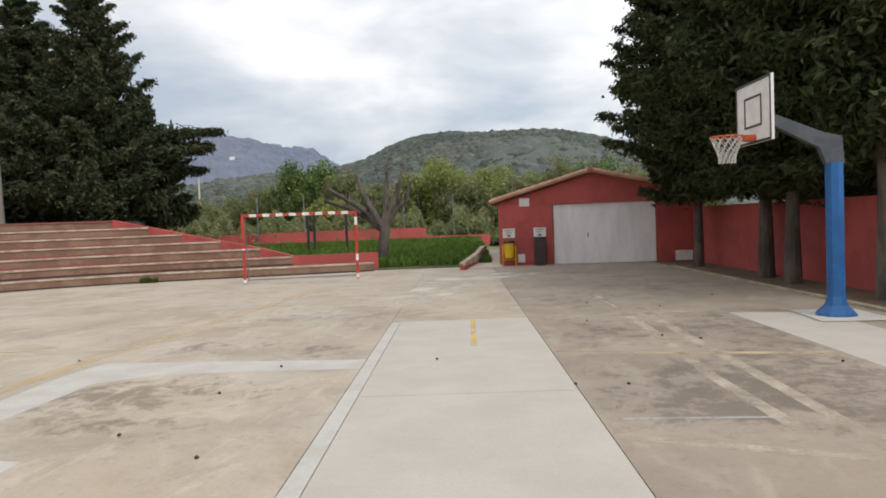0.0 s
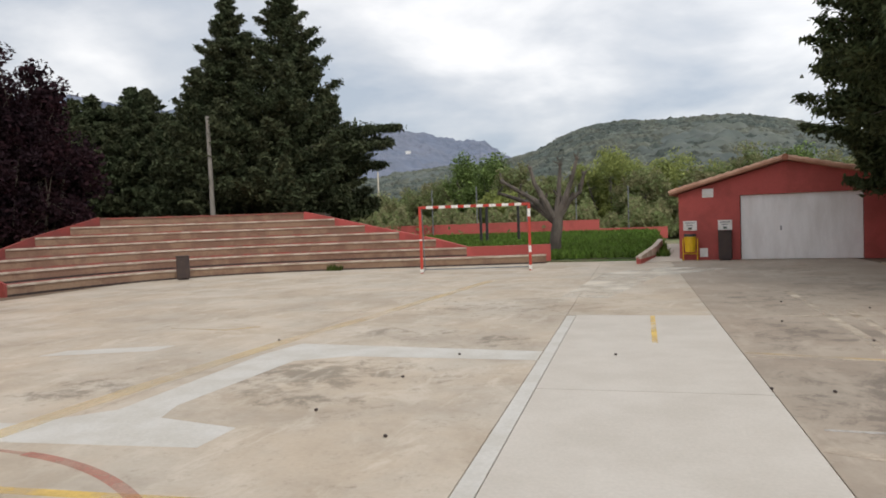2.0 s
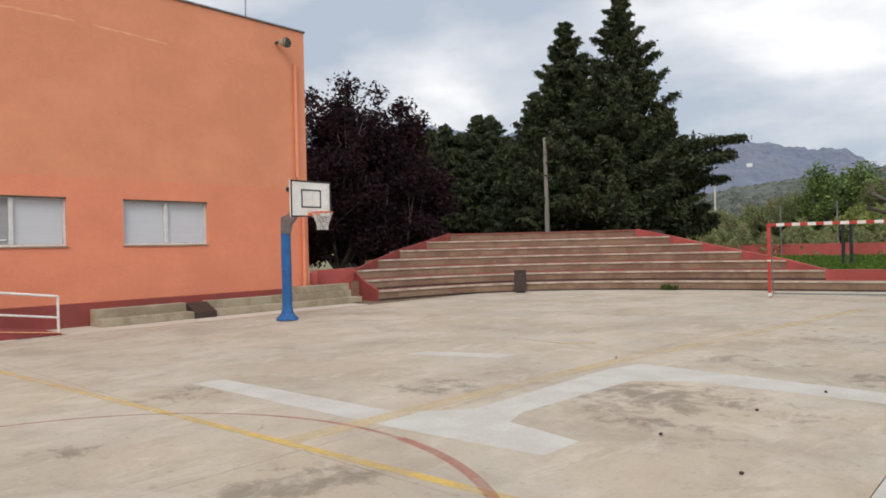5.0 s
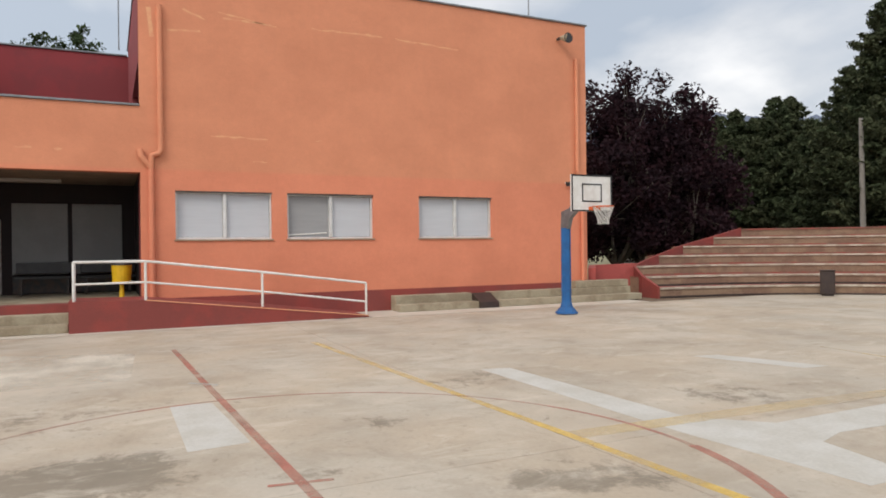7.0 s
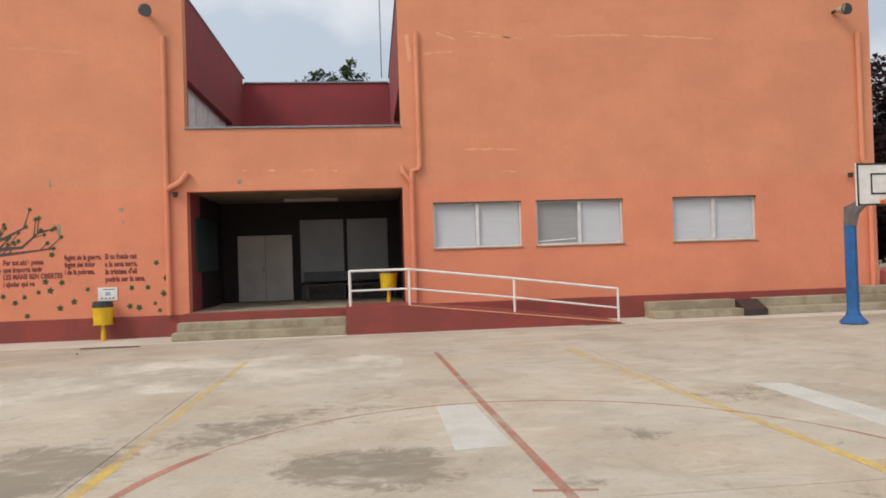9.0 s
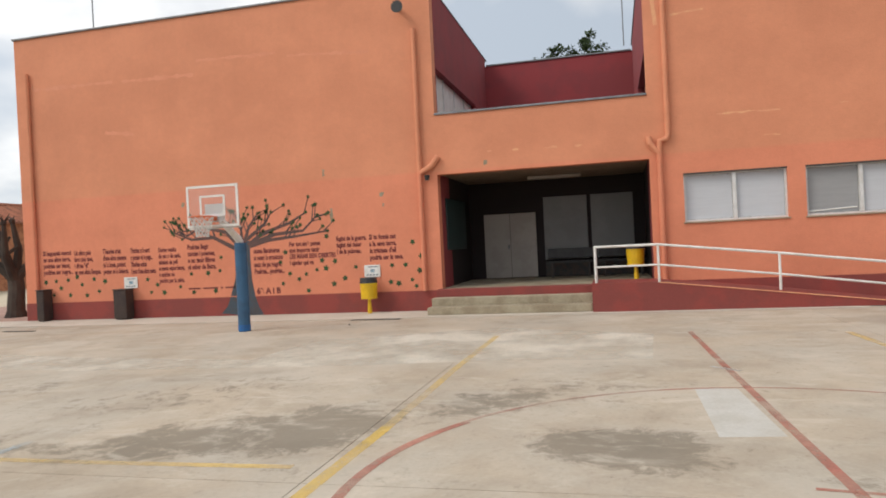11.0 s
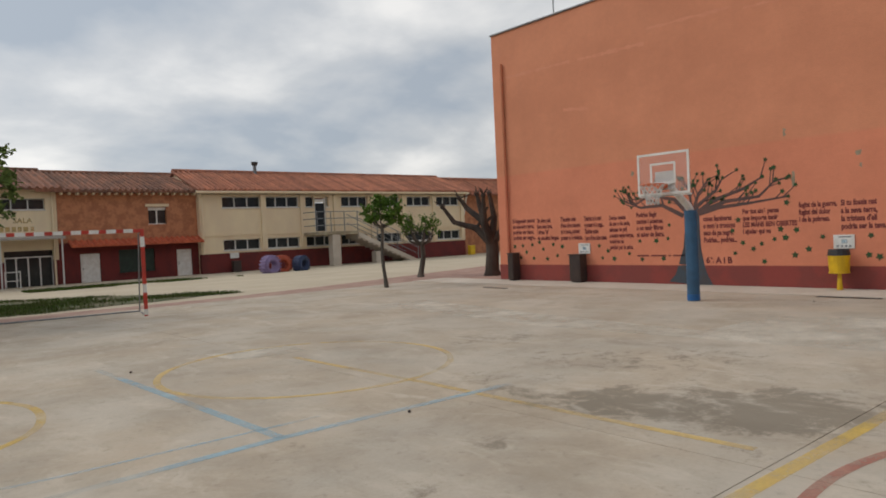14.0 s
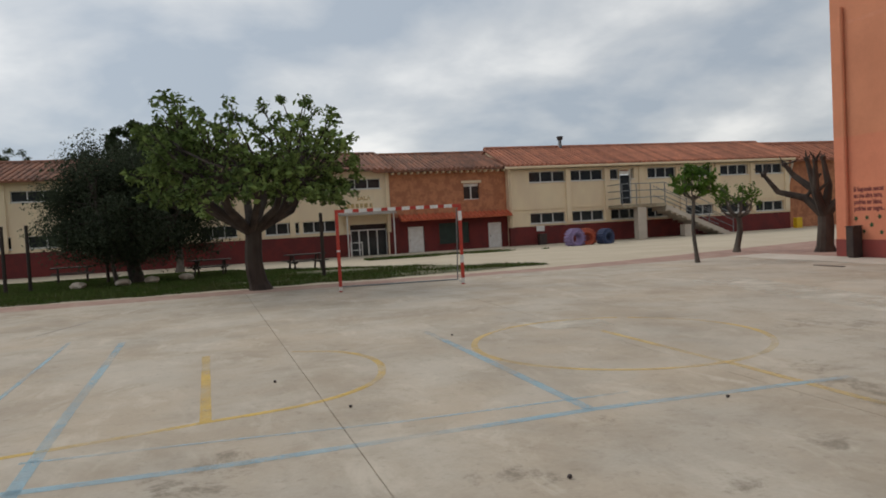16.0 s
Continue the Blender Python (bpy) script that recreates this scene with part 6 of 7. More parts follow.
    part("target", frame_of(ym - w2, ym + w2, z0 + (z1 - z0) * 0.26, z0 + (z1 - z0) * 0.76, 0.04 if clear else 0.03), lm, h)
    rc = (board_x + f * 0.40, ym, rim_z)
    part("rim", torus(B(), rc, 0.225, 0.012), M_RIM, h, "orange steel rim")
    part("rim_bracket", bx(min(fx, rc[0] - f * 0.2), max(fx, rc[0] - f * 0.2), ym - 0.10, ym + 0.10, rim_z - 0.07, rim_z + 0.012, 0.01), M_RIM, h)
    part("net", net(B(), rc, 0.222, 0.38), M_NET, h, "white cord net")
    return h


hoop(5.47, 10.46, -1, 4.30, 9.77, 10.94, 2.55, 3.44, 2.66, 2.24, M_BLUE, "basketball hoop with a white board on a blue padded post", fat=0.8)
hoop(-13.62, 9.66, 1, -12.60, 9.07, 10.16, 2.33, 3.13, 2.42, 2.00, M_BLUE, "basketball hoop with a white board on a blue padded post", fat=0.74, arm_mat=M_STEEL)
hoop(-13.44, -7.66, 1, -12.36, -8.13, -7.02, 2.15, 2.96, 2.34, 1.84, M_BLUE2, "basketball hoop with a clear board on a faded blue post", clear=True)


# ---- handball goals ----
def goal(p, q, depth, rear, label):
    """Front posts at p and q in plan; the rear frame lies to the side given by rear (+1 or -1 of the left normal)."""
    g = thing("handball_goal", label, "goal", "goals at the court's ends")
    p, q = Vector(p), Vector(q)
    d = (q - p).normalized()
    n = Vector((-d.y, d.x)) * rear
    H, w = 2.04, 0.08
    L = (q - p).length
    ang = math.atan2(d.y, d.x)
    m = Matrix.Translation((p.x, p.y, 0)) @ Matrix.Rotation(ang, 4, "Z")

    def put(name, bm, mat, label_=""):
        bm.transform(m)
        return part(name, bm, mat, g, label_)

    s = rear
    for x in (0, L):
        po = put("post", bx(x - w / 2, x + w / 2, -w / 2, w / 2, 0.0, H, 0.006), M_GOALRED, "red painted post")
        for z0, z1 in ((0.03, 0.16), (0.55, 0.75), (1.62, 1.86)) if x else ((0.03, 0.13), (1.0, 1.04)):
            b = bx(x - w / 2 - 0.002, x + w / 2 + 0.002, -w / 2 - 0.002, w / 2 + 0.002, z0, z1)
            b.transform(m)
            part("white_band", b, M_WHITE, po)
    bar = put("crossbar", bx(w / 2, L - w / 2, -w / 2, w / 2, H - w, H, 0.006), M_GOALRED, "red and white striped crossbar")
    k = 8
    for i in range(k):
        x0 = 0.12 + i * (L - 0.24) / k + 0.02
        b = bx(x0 + 0.06, x0 + 0.26, -w / 2 - 0.002, w / 2 + 0.002, H - w - 0.002, H + 0.002)
        b.transform(m)
        part("white_band", b, M_WHITE, bar)
    for x in (0.0, L):
        put("side_frame", tube(B(), [(x, s * 0.04, H - 0.05), (x, s * 0.5, H - 0.10), (x, s * depth, 0.05), (x, s * 0.04, 0.03)], 0.018, 6), M_STEEL, "thin grey net frame")
    put("rear_bar", tube(B(), [(0, s * depth, 0.05), (L, s * depth, 0.05)], 0.02, 6), M_STEEL, "grey rear ground bar")
    return g


goal((-6.34, 20.45), (-3.10, 21.05), 0.9, 1, "red and white handball goal without a net, by the terrace")
goal((-2.60, -17.58), (-5.66, -17.14), 0.9, 1, "red and white handball goal without a net, by the lawn")


# ---- bins ----
def brown_bin(x, y, ang, label, tall=0.80, wide=1.0):
    b = thing("litter_bin", label, "bin", "brown litter bins")
    m = Matrix.Translation((x, y, 0)) @ Matrix.Rotation(radians(ang), 4, "Z") @ Matrix.Diagonal((wide, 1, 1, 1))
    for nm, bm in (("bin_body", bx(-0.20, 0.20, -0.16, 0.16, 0.05, tall, 0.015)), ("rim", bx(-0.215, 0.215, -0.175, 0.175, tall + 0.001, tall + 0.03, 0.006)), ("foot", bx(-0.16, 0.16, -0.12, 0.12, 0.0, 0.049)), ("panel", bx(-0.15, 0.15, -0.168, -0.161, 0.15, tall - 0.12, 0.003))):
        bm.transform(m)
        part(nm, bm, M_BIN, b)
    return b


brown_bin(-14.02, 19.42, 36, "dark brown steel litter bin against the lowest terrace step", 0.74)
brown_bin(-16.48, -13.0, 90, "dark brown steel litter bin against the mural wall", 0.80)
brown_bin(-16.50, -15.58, 90, "narrow dark brown steel bin at the corner of the hall", 0.86, 0.6)


def yellow_bin(x, y, z, sign):
    b = thing("litter_bin", "yellow plastic litter bin on a post with a black liner", "bin", "yellow litter bins", at=(0, 0, 0))
    part("post", cyl(B(), (x, y, z), (x, y, z + 0.40), 0.06, 0.035, 10), M_YELLOW, b)
    part("bucket", cyl(B(), (x, y, z + 0.38), (x, y, z + 0.74), 0.19, 0.215, 18), M_YELLOW, b)
    part("bucket_lip", cyl(B(), (x, y, z + 0.36), (x, y, z + 0.385), 0.205, 0.205, 18), M_YELLOW, b)
    part("liner", cyl(B(), (x, y, z + 0.741), (x, y, z + 0.87), 0.222, 0.20, 14), M_BLACK, b, "black bin liner folded over the rim")


yellow_bin(-16.42, -5.98, 0.012, True)
yellow_bin(-17.6, 0.35, 0.53, False)


def notice(y, z0, w=0.42, h=0.30):
    s = tagged(part("sign", bx(FX + 0.014, FX + 0.024, y - w / 2, y + w / 2, z0, z0 + h, 0.003), M_WHITE), "small white recycling notice above a bin", "sign", "recycling notices")
    part("print_bar", bx(FX + 0.0245, FX + 0.027, y - w * 0.25, y + w * 0.35, z0 + h * 0.80, z0 + h * 0.88), M_STEEL, s)
    part("symbol", bx(FX + 0.0245, FX + 0.027, y - 0.05, y + 0.07, z0 + h * 0.38, z0 + h * 0.66), M_LINEB, s)
    for k in (-0.3, -0.1, 0.1, 0.28):
        part("print_bar", bx(FX + 0.0245, FX + 0.027, y + k * w - 0.02, y + k * w + 0.025, z0 + h * 0.12, z0 + h * 0.24), M_STEEL, s)


notice(-5.97, 0.88)
notice(-12.92, 0.83)

# ---- far posts and poles ----
def bearing_at(az_, d, ex=-0.13, ey=0.17):
    return ex - d * math.sin(radians(az_)), ey + d * math.cos(radians(az_))


x, y = bearing_at(33.45, 31.5)
tagged(part("utility_pole", cyl(B(), (x, y, 1.9), (x - 0.05, y, 6.4), 0.11, 0.075, 10), M_GREYWOOD), "grey weathered wooden utility pole behind the terrace", "pole")
for a in (12.1, 11.6, 9.02):
    x, y = bearing_at(a, 34)
    tagged(part("steel_post", bx(x - 0.06, x + 0.06, y - 0.06, y + 0.06, 0.25, 2.3, 0.01), M_BLACK), "black steel post standing in the lawn", "post", "posts in the lawn")
for a, top in ((4.36, 3.35), (0.28, 3.25), (8.3, 3.2), (12.4, 3.6), (16.06, 3.5), (-3.6, 3.1), (-8.0, 3.2)):
    x, y = bearing_at(a, 43)
    tagged(part("fence_post", cyl(B(), (x, y, 0.3), (x, y, top), 0.04, 0.035, 8), M_STEEL), "thin grey fence post beyond the lawn", "post", "fence posts")
x, y = bearing_at(20.46, 120)
tagged(part("utility_pole", cyl(B(), (x, y, -0.1), (x, y, 10.3), 0.18, 0.12, 8), M_APRON), "pale concrete utility pole in the meadow", "pole")
tagged(part("white_house", bx(-490, -480, 1494, 1504, 152, 160), M_WHITE), "tiny white house far up on the mountainside", "house")

# ---- yard things ----
def tyre(x, y, r, t, mat, ang, label):
    global XF
    XF = SX @ Matrix.Translation((x, y, r * 0.78)) @ Matrix.Rotation(radians(ang), 4, "Z")
    ty = thing("tractor_tyre", label, "tyre", "painted tyres")
    ring = B()
    n, m = 36, 10
    vs = []
    for i in range(n):
        a = 2 * math.pi * i / n
        row = []
        for j in range(m):
            b = 2 * math.pi * j / m
            rr = r - t + t * math.cos(b) * (0.95 if i % 2 else 1.05)
            row.append(ring.verts.new((rr * math.cos(a), 0.26 * math.sin(b) * 1.1, rr * math.sin(a))))
        vs.append(row)
    for i in range(n):
        for j in range(m):
            ring.faces.new((vs[i][j], vs[(i + 1) % n][j], vs[(i + 1) % n][(j + 1) % m], vs[i][(j + 1) % m]))
    part("carcass", ring, mat, ty)
    for i in range(18):
        a = 2 * math.pi * i / 18
        lug = bx(-0.05, 0.05, -0.24, 0.24, r - 0.03, r + 0.035, 0.01)
        lug.transform(Matrix.Rotation(a, 4, "Y"))
        part("tread_lug", lug, mat, ty)
    XF = Matrix.Identity(4)


tyre(-16.58, -32.6, 0.50, 0.15, M_TYREP, 12, "large lilac painted tractor tyre standing half buried")
tyre(-17.50, -33.1, 0.48, 0.15, M_TYRER, -15, "large red painted tractor tyre standing half buried")
tyre(-18.38, -32.7, 0.44, 0.14, M_TYREB, 20, "large navy painted tractor tyre standing half buried")


def picnic_table(x, y, ang, z):
    t = thing("picnic_table", "dark weathered picnic table with attached benches on the lawn", "picnic table", "picnic tables")
    m = Matrix.Translation((x, y, z)) @ Matrix.Rotation(radians(ang), 4, "Z")
    items = [("tabletop", bx(-0.9, 0.9, -0.38, 0.38, 0.70, 0.75, 0.01))] + [("bench_seat", bx(-0.9, 0.9, s * 0.72 - 0.14, s * 0.72 + 0.14, 0.42, 0.46, 0.01)) for s in (-1, 1)]
    for xx in (-0.6, 0.6):
        items.append(("cross_beam", bx(xx - 0.04, xx + 0.04, -0.85, 0.85, 0.34, 0.419)))
        for s in (-1, 1):
            items.append(("leg", tube(B(), [(xx, s * 0.62, 0.0), (xx, s * 0.22, 0.70)], 0.045, 6)))
    for nm, bm in items:
        bm.transform(m)
        part(nm, bm, M_WOOD, t)


picnic_table(-3.0, -33.0, 10, -0.27)
picnic_table(1.2, -33.5, -5, -0.27)
picnic_table(7.4, -36.0, 12, -0.30)
for a, d, top in ((174.0, 24.6, 2.15), (-163.5, 30, 2.3), (-165.0, 30, 2.3), (-170.0, 33, 2.2)):
    x, y = bearing_at(a, d, -0.39, -0.27)
    tagged(part("wooden_post", cyl(B(), (x, y, -0.3), (x, y, top), 0.07, 0.06, 8), M_WOOD), "dark round wooden post at the edge of the lawn", "post", "lawn posts")
for a, d in ((-173.0, 29), (-175.5, 29.5), (-171.0, 28.5), (-168, 28.6)):
    x, y = bearing_at(a, d, -0.39, -0.27)
    st = bmesh.ops.create_icosphere
    bm = B()
    st(bm, subdivisions=2, radius=0.28)
    for v in bm.verts:
        v.co *= 1 + 0.3 * noise.noise(v.co * 4 + Vector((a, 0, 0)))
        v.co.z *= 0.55
    bm.transform(Matrix.Translation((x, y, -0.02)))
    tagged(part("boulder", bm, M_LIP, smooth=False), "pale rounded boulder on the lawn", "stone", "lawn stones")
# a school notice and its bin, small coloured toys under the stair
XF = SW
nb = thing("litter_bin", "dark steel bin with a small white notice by the school wall", "bin")
part("bin_body", bx(-15.5, -15.1, -33.9, -33.6, -0.02, 0.72, 0.01), M_BIN, nb)
part("sign", bx(-15.55, -15.1, -33.995, -33.97, 0.85, 1.13), M_WHITE, nb)
kt = thing("toy_boxes", "pile of red and yellow-green play boxes below the stair", "toys")
part("box", bx(-24.6, -23.6, -33.4, -32.9, -0.08, 0.12, 0.03), M_TYRER, kt)
part("box", bx(-25.4, -24.7, -33.3, -32.8, -0.08, 0.16, 0.03), M_LEAF, kt)
yb = thing("yellow_cabinet", "small yellow cabinet on legs beside the brick wall", "cabinet")
part("cabinet_body", bx(-31.75, -31.35, -33.9, -33.6, 0.12, 0.75, 0.01), M_YELLOW, yb)
part("leg", bx(-31.73, -31.69, -33.88, -33.84, -0.1, 0.119), M_YELLOW, yb)
part("leg", bx(-31.41, -31.37, -33.88, -33.84, -0.1, 0.119), M_YELLOW, yb)
XF = Matrix.Identity(4)

# pine cones and pebbles on the court
rng = np.random.default_rng(12)
cone_bm = B()
bmesh.ops.create_icosphere(cone_bm, subdivisions=2, radius=0.017)
for v in cone_bm.verts:
    v.co.z *= 0.75
    v.co *= 1 + 0.25 * noise.noise(v.co * 60)
cone_first = tagged(part("pine_cone", cone_bm, M_BIN), "small dark pine cone lying on the court", "pine cone", "pine cones")
spots = [(1.06, 6.8), (-0.31, 8.23), (3.0, 9.0), (2.6, 9.3), (3.9, 7.4), (1.55, 6.75), (-2.75, 5.6), (2.3, 13.0), (3.4, 12.2), (4.8, 13.6), (-2.1, 8.1), (-4.9, 8.9), (1.9, 10.8), (-1.9, 5.0), (-2.4, 6.9), (2.0, -7.2), (-0.6, -7.8), (-1.2, -6.4), (-4.2, -5.2), (-2.2, -4.1), (-3.1, -9.6), (-14.1, -5.6)]
for i, (x, y) in enumerate(spots):
    m = Matrix.Translation((x, y, 0.015)) @ Matrix.Rotation(float(rng.uniform(0, 6)), 4, "Z")
    if i == 0:
        cone_first.matrix_basis = m
    else:
        copy_thing(cone_first, m)

# ---- trees ----
def ball(rng, k):
    d = rng.normal(0, 1, (k, 3))
    return d / np.linalg.norm(d, axis=1, keepdims=True) * rng.uniform(0, 1, (k, 1)) ** 0.45


def trunk_mesh(x, y, z0, z1, r0, r1, lean=(0, 0), seg=10):
    pts, rad = [], []
    for i in range(7):
        t = i / 6
        pts.append((x + lean[0] * t + 0.06 * math.sin(t * 5 + x), y + lean[1] * t + 0.05 * math.sin(t * 4 + y), z0 + (z1 - z0) * t))
        rad.append(r0 + (r1 - r0) * t + (0.35 * r0 if i == 0 else 0))
    return tube(B(), pts, rad, seg)


def conifer(x, y, z0, top, radius, seed, mat, label, count=9000, size=0.24, bare=0.12, shape=0.85, trunk_r=0.22, up=0.12, belly=0.0, ragged=0.35, whole="conifer", boughs=()):
    """Whorls of limbs from bare height to the tip, each hung with sprays; the limbs differ in length, so the outline is ragged."""
    rng = np.random.default_rng(seed)
    t = thing(whole, label, "tree", "conifers")
    part("trunk", trunk_mesh(x, y, z0, z0 + (top - z0) * 0.9, trunk_r, 0.04), M_BARK, t)
    H = top - z0
    pos, nor, siz = [], [], []
    limbs = B()
    nb = int(70 + H * 9)
    for i in range(nb):
        u = bare + (1 - bare) * (i + rng.uniform(0, 1)) / nb
        prof = (1 - u) ** shape
        if belly:
            prof = min(prof * 1.35, (0.45 + 0.55 * min(1.0, (u - bare) / belly)))
        L = radius * prof * rng.uniform(1 - ragged, 1 + ragged * 0.75) + 0.12
        a = i * 2.39996 + rng.normal(0, 0.25)
        d = np.array([math.cos(a), math.sin(a), 0.0])
        zb = z0 + H * u
        lift = rng.normal(up, 0.12)
        if i % 3 == 0 and L > 0.8:
            e = (x + d[0] * L * 0.85, y + d[1] * L * 0.85, zb + lift * L * 0.7)
            tube(limbs, [(x, y, zb - 0.1), ((x + e[0]) / 2, (y + e[1]) / 2, zb + 0.02), e], [0.05, 0.035, 0.012], 4)
        k = max(6, int(count / nb * (0.35 + 1.5 * (L / radius))))
        s = rng.uniform(0.12, 1.0, k) ** 0.75
        off = rng.normal(0, 1, (k, 3)) * (0.06 + 0.16 * L * (1.05 - s))[:, None] * np.array([1, 1, 0.55])
        p = np.stack([x + d[0] * L * s, y + d[1] * L * s, zb + lift * L * s * s - 0.10 * L * np.sin(s * 3)], 1) + off
        pos.append(p)
        nor.append(np.tile(d * 0.5 + np.array([0, 0, 0.9]), (k, 1)))
        siz.append(size * rng.uniform(0.55, 1.25, k) * (0.75 + 0.35 * (1 - u)))
    # long boughs that jut out of the cone: height, heading, length
    for zb, a, L in boughs:
        d = np.array([math.cos(a), math.sin(a), 0.0])
        tube(limbs, [(x, y, zb - 0.5), (x + d[0] * L * 0.5, y + d[1] * L * 0.5, zb - 0.1), (x + d[0] * L * 0.95, y + d[1] * L * 0.95, zb)], [0.09, 0.06, 0.015], 5)
        k = int(420 * L)
        s = rng.uniform(0.3, 1.0, k) ** 0.8
        off = rng.normal(0, 1, (k, 3)) * (0.10 + 0.11 * L * (1.02 - s))[:, None] * np.array([1, 1, 0.5])
        pos.append(np.stack([x + d[0] * L * s, y + d[1] * L * s, zb - 0.45 * (1 - s)], 1) + off)
        nor.append(np.tile(d * 0.5 + np.array([0, 0, 0.9]), (k, 1)))
        siz.append(size * rng.uniform(0.55, 1.25, k))
    part("limbs", limbs, M_BARK, t)
    part("crown", leaves(np.concatenate(pos), np.concatenate(nor), np.concatenate(siz), seed, aspect=0.42), mat, t)
    return t


CYP = "tall dark green conifer beside the red boundary wall"
conifer(7.05, 21.0, -0.05, 12.5, 2.75, 21, M_CYPRESS, CYP, 50490, 0.112, 0.17, 0.7, 0.12, 0.05, 0.25, 0.30)
conifer(7.25, 17.0, -0.05, 13.0, 2.95, 22, M_CYPRESS, CYP, 59400, 0.112, 0.16, 0.7, 0.15, 0.05, 0.22, 0.30)
conifer(7.1, 15.3, -0.05, 12.5, 2.9, 23, M_CYPRESS, CYP, 47520, 0.112, 0.17, 0.7, 0.14, 0.05, 0.25, 0.25)
conifer(7.2, 12.2, -0.05, 12.0, 2.5, 24, M_CYPRESS, CYP, 47520, 0.112, 0.22, 0.7, 0.13, 0.05, 0.3, 0.25)
conifer(10.6, 19.0, -0.05, 13.5, 3.4, 25, M_CYPRESS, "tall dark green conifer beyond the red boundary wall", 20000, 0.19, 0.14, 0.7, 0.2, 0.05, 0.25, 0.25)
conifer(10.2, 14.5, -0.05, 13.0, 3.2, 26, M_CYPRESS, "tall dark green conifer beyond the red boundary wall", 20000, 0.19, 0.14, 0.7, 0.2, 0.05, 0.25, 0.25)
CED = "tall ragged dark conifer on the bank behind the terrace"
xx, yy = bearing_at(27.4, 33)
conifer(xx, yy, 2.0, 12.9, 3.55, 31, M_CEDAR, CED, 73920, 0.118, 0.05, 0.80, 0.28, 0.18, 0, 0.42, boughs=((6.1, radians(27), 5.2), (5.6, radians(40), 4.9), (5.2, radians(15), 4.7), (4.4, radians(33), 4.5), (7.0, radians(200), 4.3), (9.9, radians(205), 2.9)))
xx, yy = bearing_at(31.7, 34)
conifer(xx, yy, 2.0, 12.2, 3.2, 32, M_CEDAR, CED, 61599, 0.118, 0.05, 0.75, 0.26, 0.18, 0, 0.38)
xx, yy = bearing_at(24.4, 35)
conifer(xx, yy, 1.9, 8.2, 2.5, 33, M_CEDAR, CED, 40040, 0.118, 0.04, 0.8, 0.22, 0.15, 0, 0.45)
xx, yy = bearing_at(34.2, 37)
conifer(xx, yy, 1.8, 9.6, 2.4, 34, M_CEDAR, CED, 33880, 0.118, 0.10, 0.75, 0.2, 0.2, 0, 0.35)
ROW = "dark green conifer in the row behind the terrace"
for k, (a, d, e, r) in enumerate(((36.3, 42, 8.8, 2.3), (37.8, 45, 10.5, 2.5), (38.9, 44, 10.6, 2.4), (40.2, 46, 9.2, 2.6), (41.6, 45, 9.9, 2.3), (42.8, 47, 9.6, 2.4), (30.0, 44, 9.0, 2.8), (44.6, 48, 9.0, 2.6))):
    xx, yy = bearing_at(a, d)
    conifer(xx, yy, 1.3, 1.6 + d * math.tan(radians(e)), r, 40 + k, M_CEDAR, ROW, 20000, 0.16, 0.17, 0.62, 0.18, 0.12, 0, 0.32)


def branchy(x, y, z0, fork, top, radius, seed, leaf_mat, name, label, group="", count=6000, size=0.12, trunk_r=0.25, limbs=7, twigs=5, bark=None, lean=(0, 0), clump=0.38, flat=0.75, inner=0.35, low=0.1):
    """A forked trunk with limbs and twigs; leaves stand in clumps round the twig ends, with gaps between."""
    rng = np.random.default_rng(seed)
    bark = bark or M_BARK
    t = thing(name, label, "tree", group)
    fx_, fy_ = x + lean[0], y + lean[1]
    part("trunk", trunk_mesh(x, y, z0, fork, trunk_r, trunk_r * 0.8, lean), bark, t)
    tips = []
    H = top - fork
    for i in range(limbs):
        a = 2 * math.pi * (i + rng.uniform(-0.3, 0.3)) / limbs
        L = radius * rng.uniform(0.45, 0.75)
        rise = H * rng.uniform(0.30, 0.62)
        p0 = Vector((fx_, fy_, fork - 0.15))
        p2 = p0 + Vector((math.cos(a) * L, math.sin(a) * L, rise))
        p1 = (p0 + p2) / 2 + Vector((math.cos(a) * L * 0.18, math.sin(a) * L * 0.18, -rise * 0.12))
        r = trunk_r * rng.uniform(0.42, 0.6)
        bm = tube(B(), [p0, p1, p2], [r, r * 0.75, r * 0.45], 7)
        for j in range(twigs):
            b = a + rng.normal(0, 0.75)
            v = rng.uniform(0.3, 1.0)
            e = Vector((fx_, fy_, fork)) + Vector((math.cos(b) * radius * rng.uniform(inner, 1.0), math.sin(b) * radius * rng.uniform(inner, 1.0), 0))
            e.z = fork + H * (low + (1 - low) * rng.uniform(0.1, 1.0)) * math.sqrt(max(0.12, 1 - 0.75 * ((e.x - fx_) ** 2 + (e.y - fy_) ** 2) / radius ** 2))
            s = p1.lerp(p2, v)
            mid_ = (s + e) / 2 + Vector(rng.normal(0, 0.10, 3)) * radius * 0.4
            tube(bm, [s, mid_, e], [r * 0.32, r * 0.2, 0.012], 5)
            tips.append(e)
            tips.append(mid_.lerp(e, 0.5))
        part("limb", bm, bark, t)
    k = count // max(1, len(tips))
    if k:
        c = np.concatenate([np.array(e) + ball(rng, k) * radius * clump * rng.uniform(0.6, 1.1) * np.array([1, 1, flat]) for e in tips])
        part("crown", leaves(c, np.tile([0, 0, 0.8], (len(c), 1)), size * rng.uniform(0.6, 1.3, len(c)), seed, aspect=0.6), leaf_mat, t)
    return t


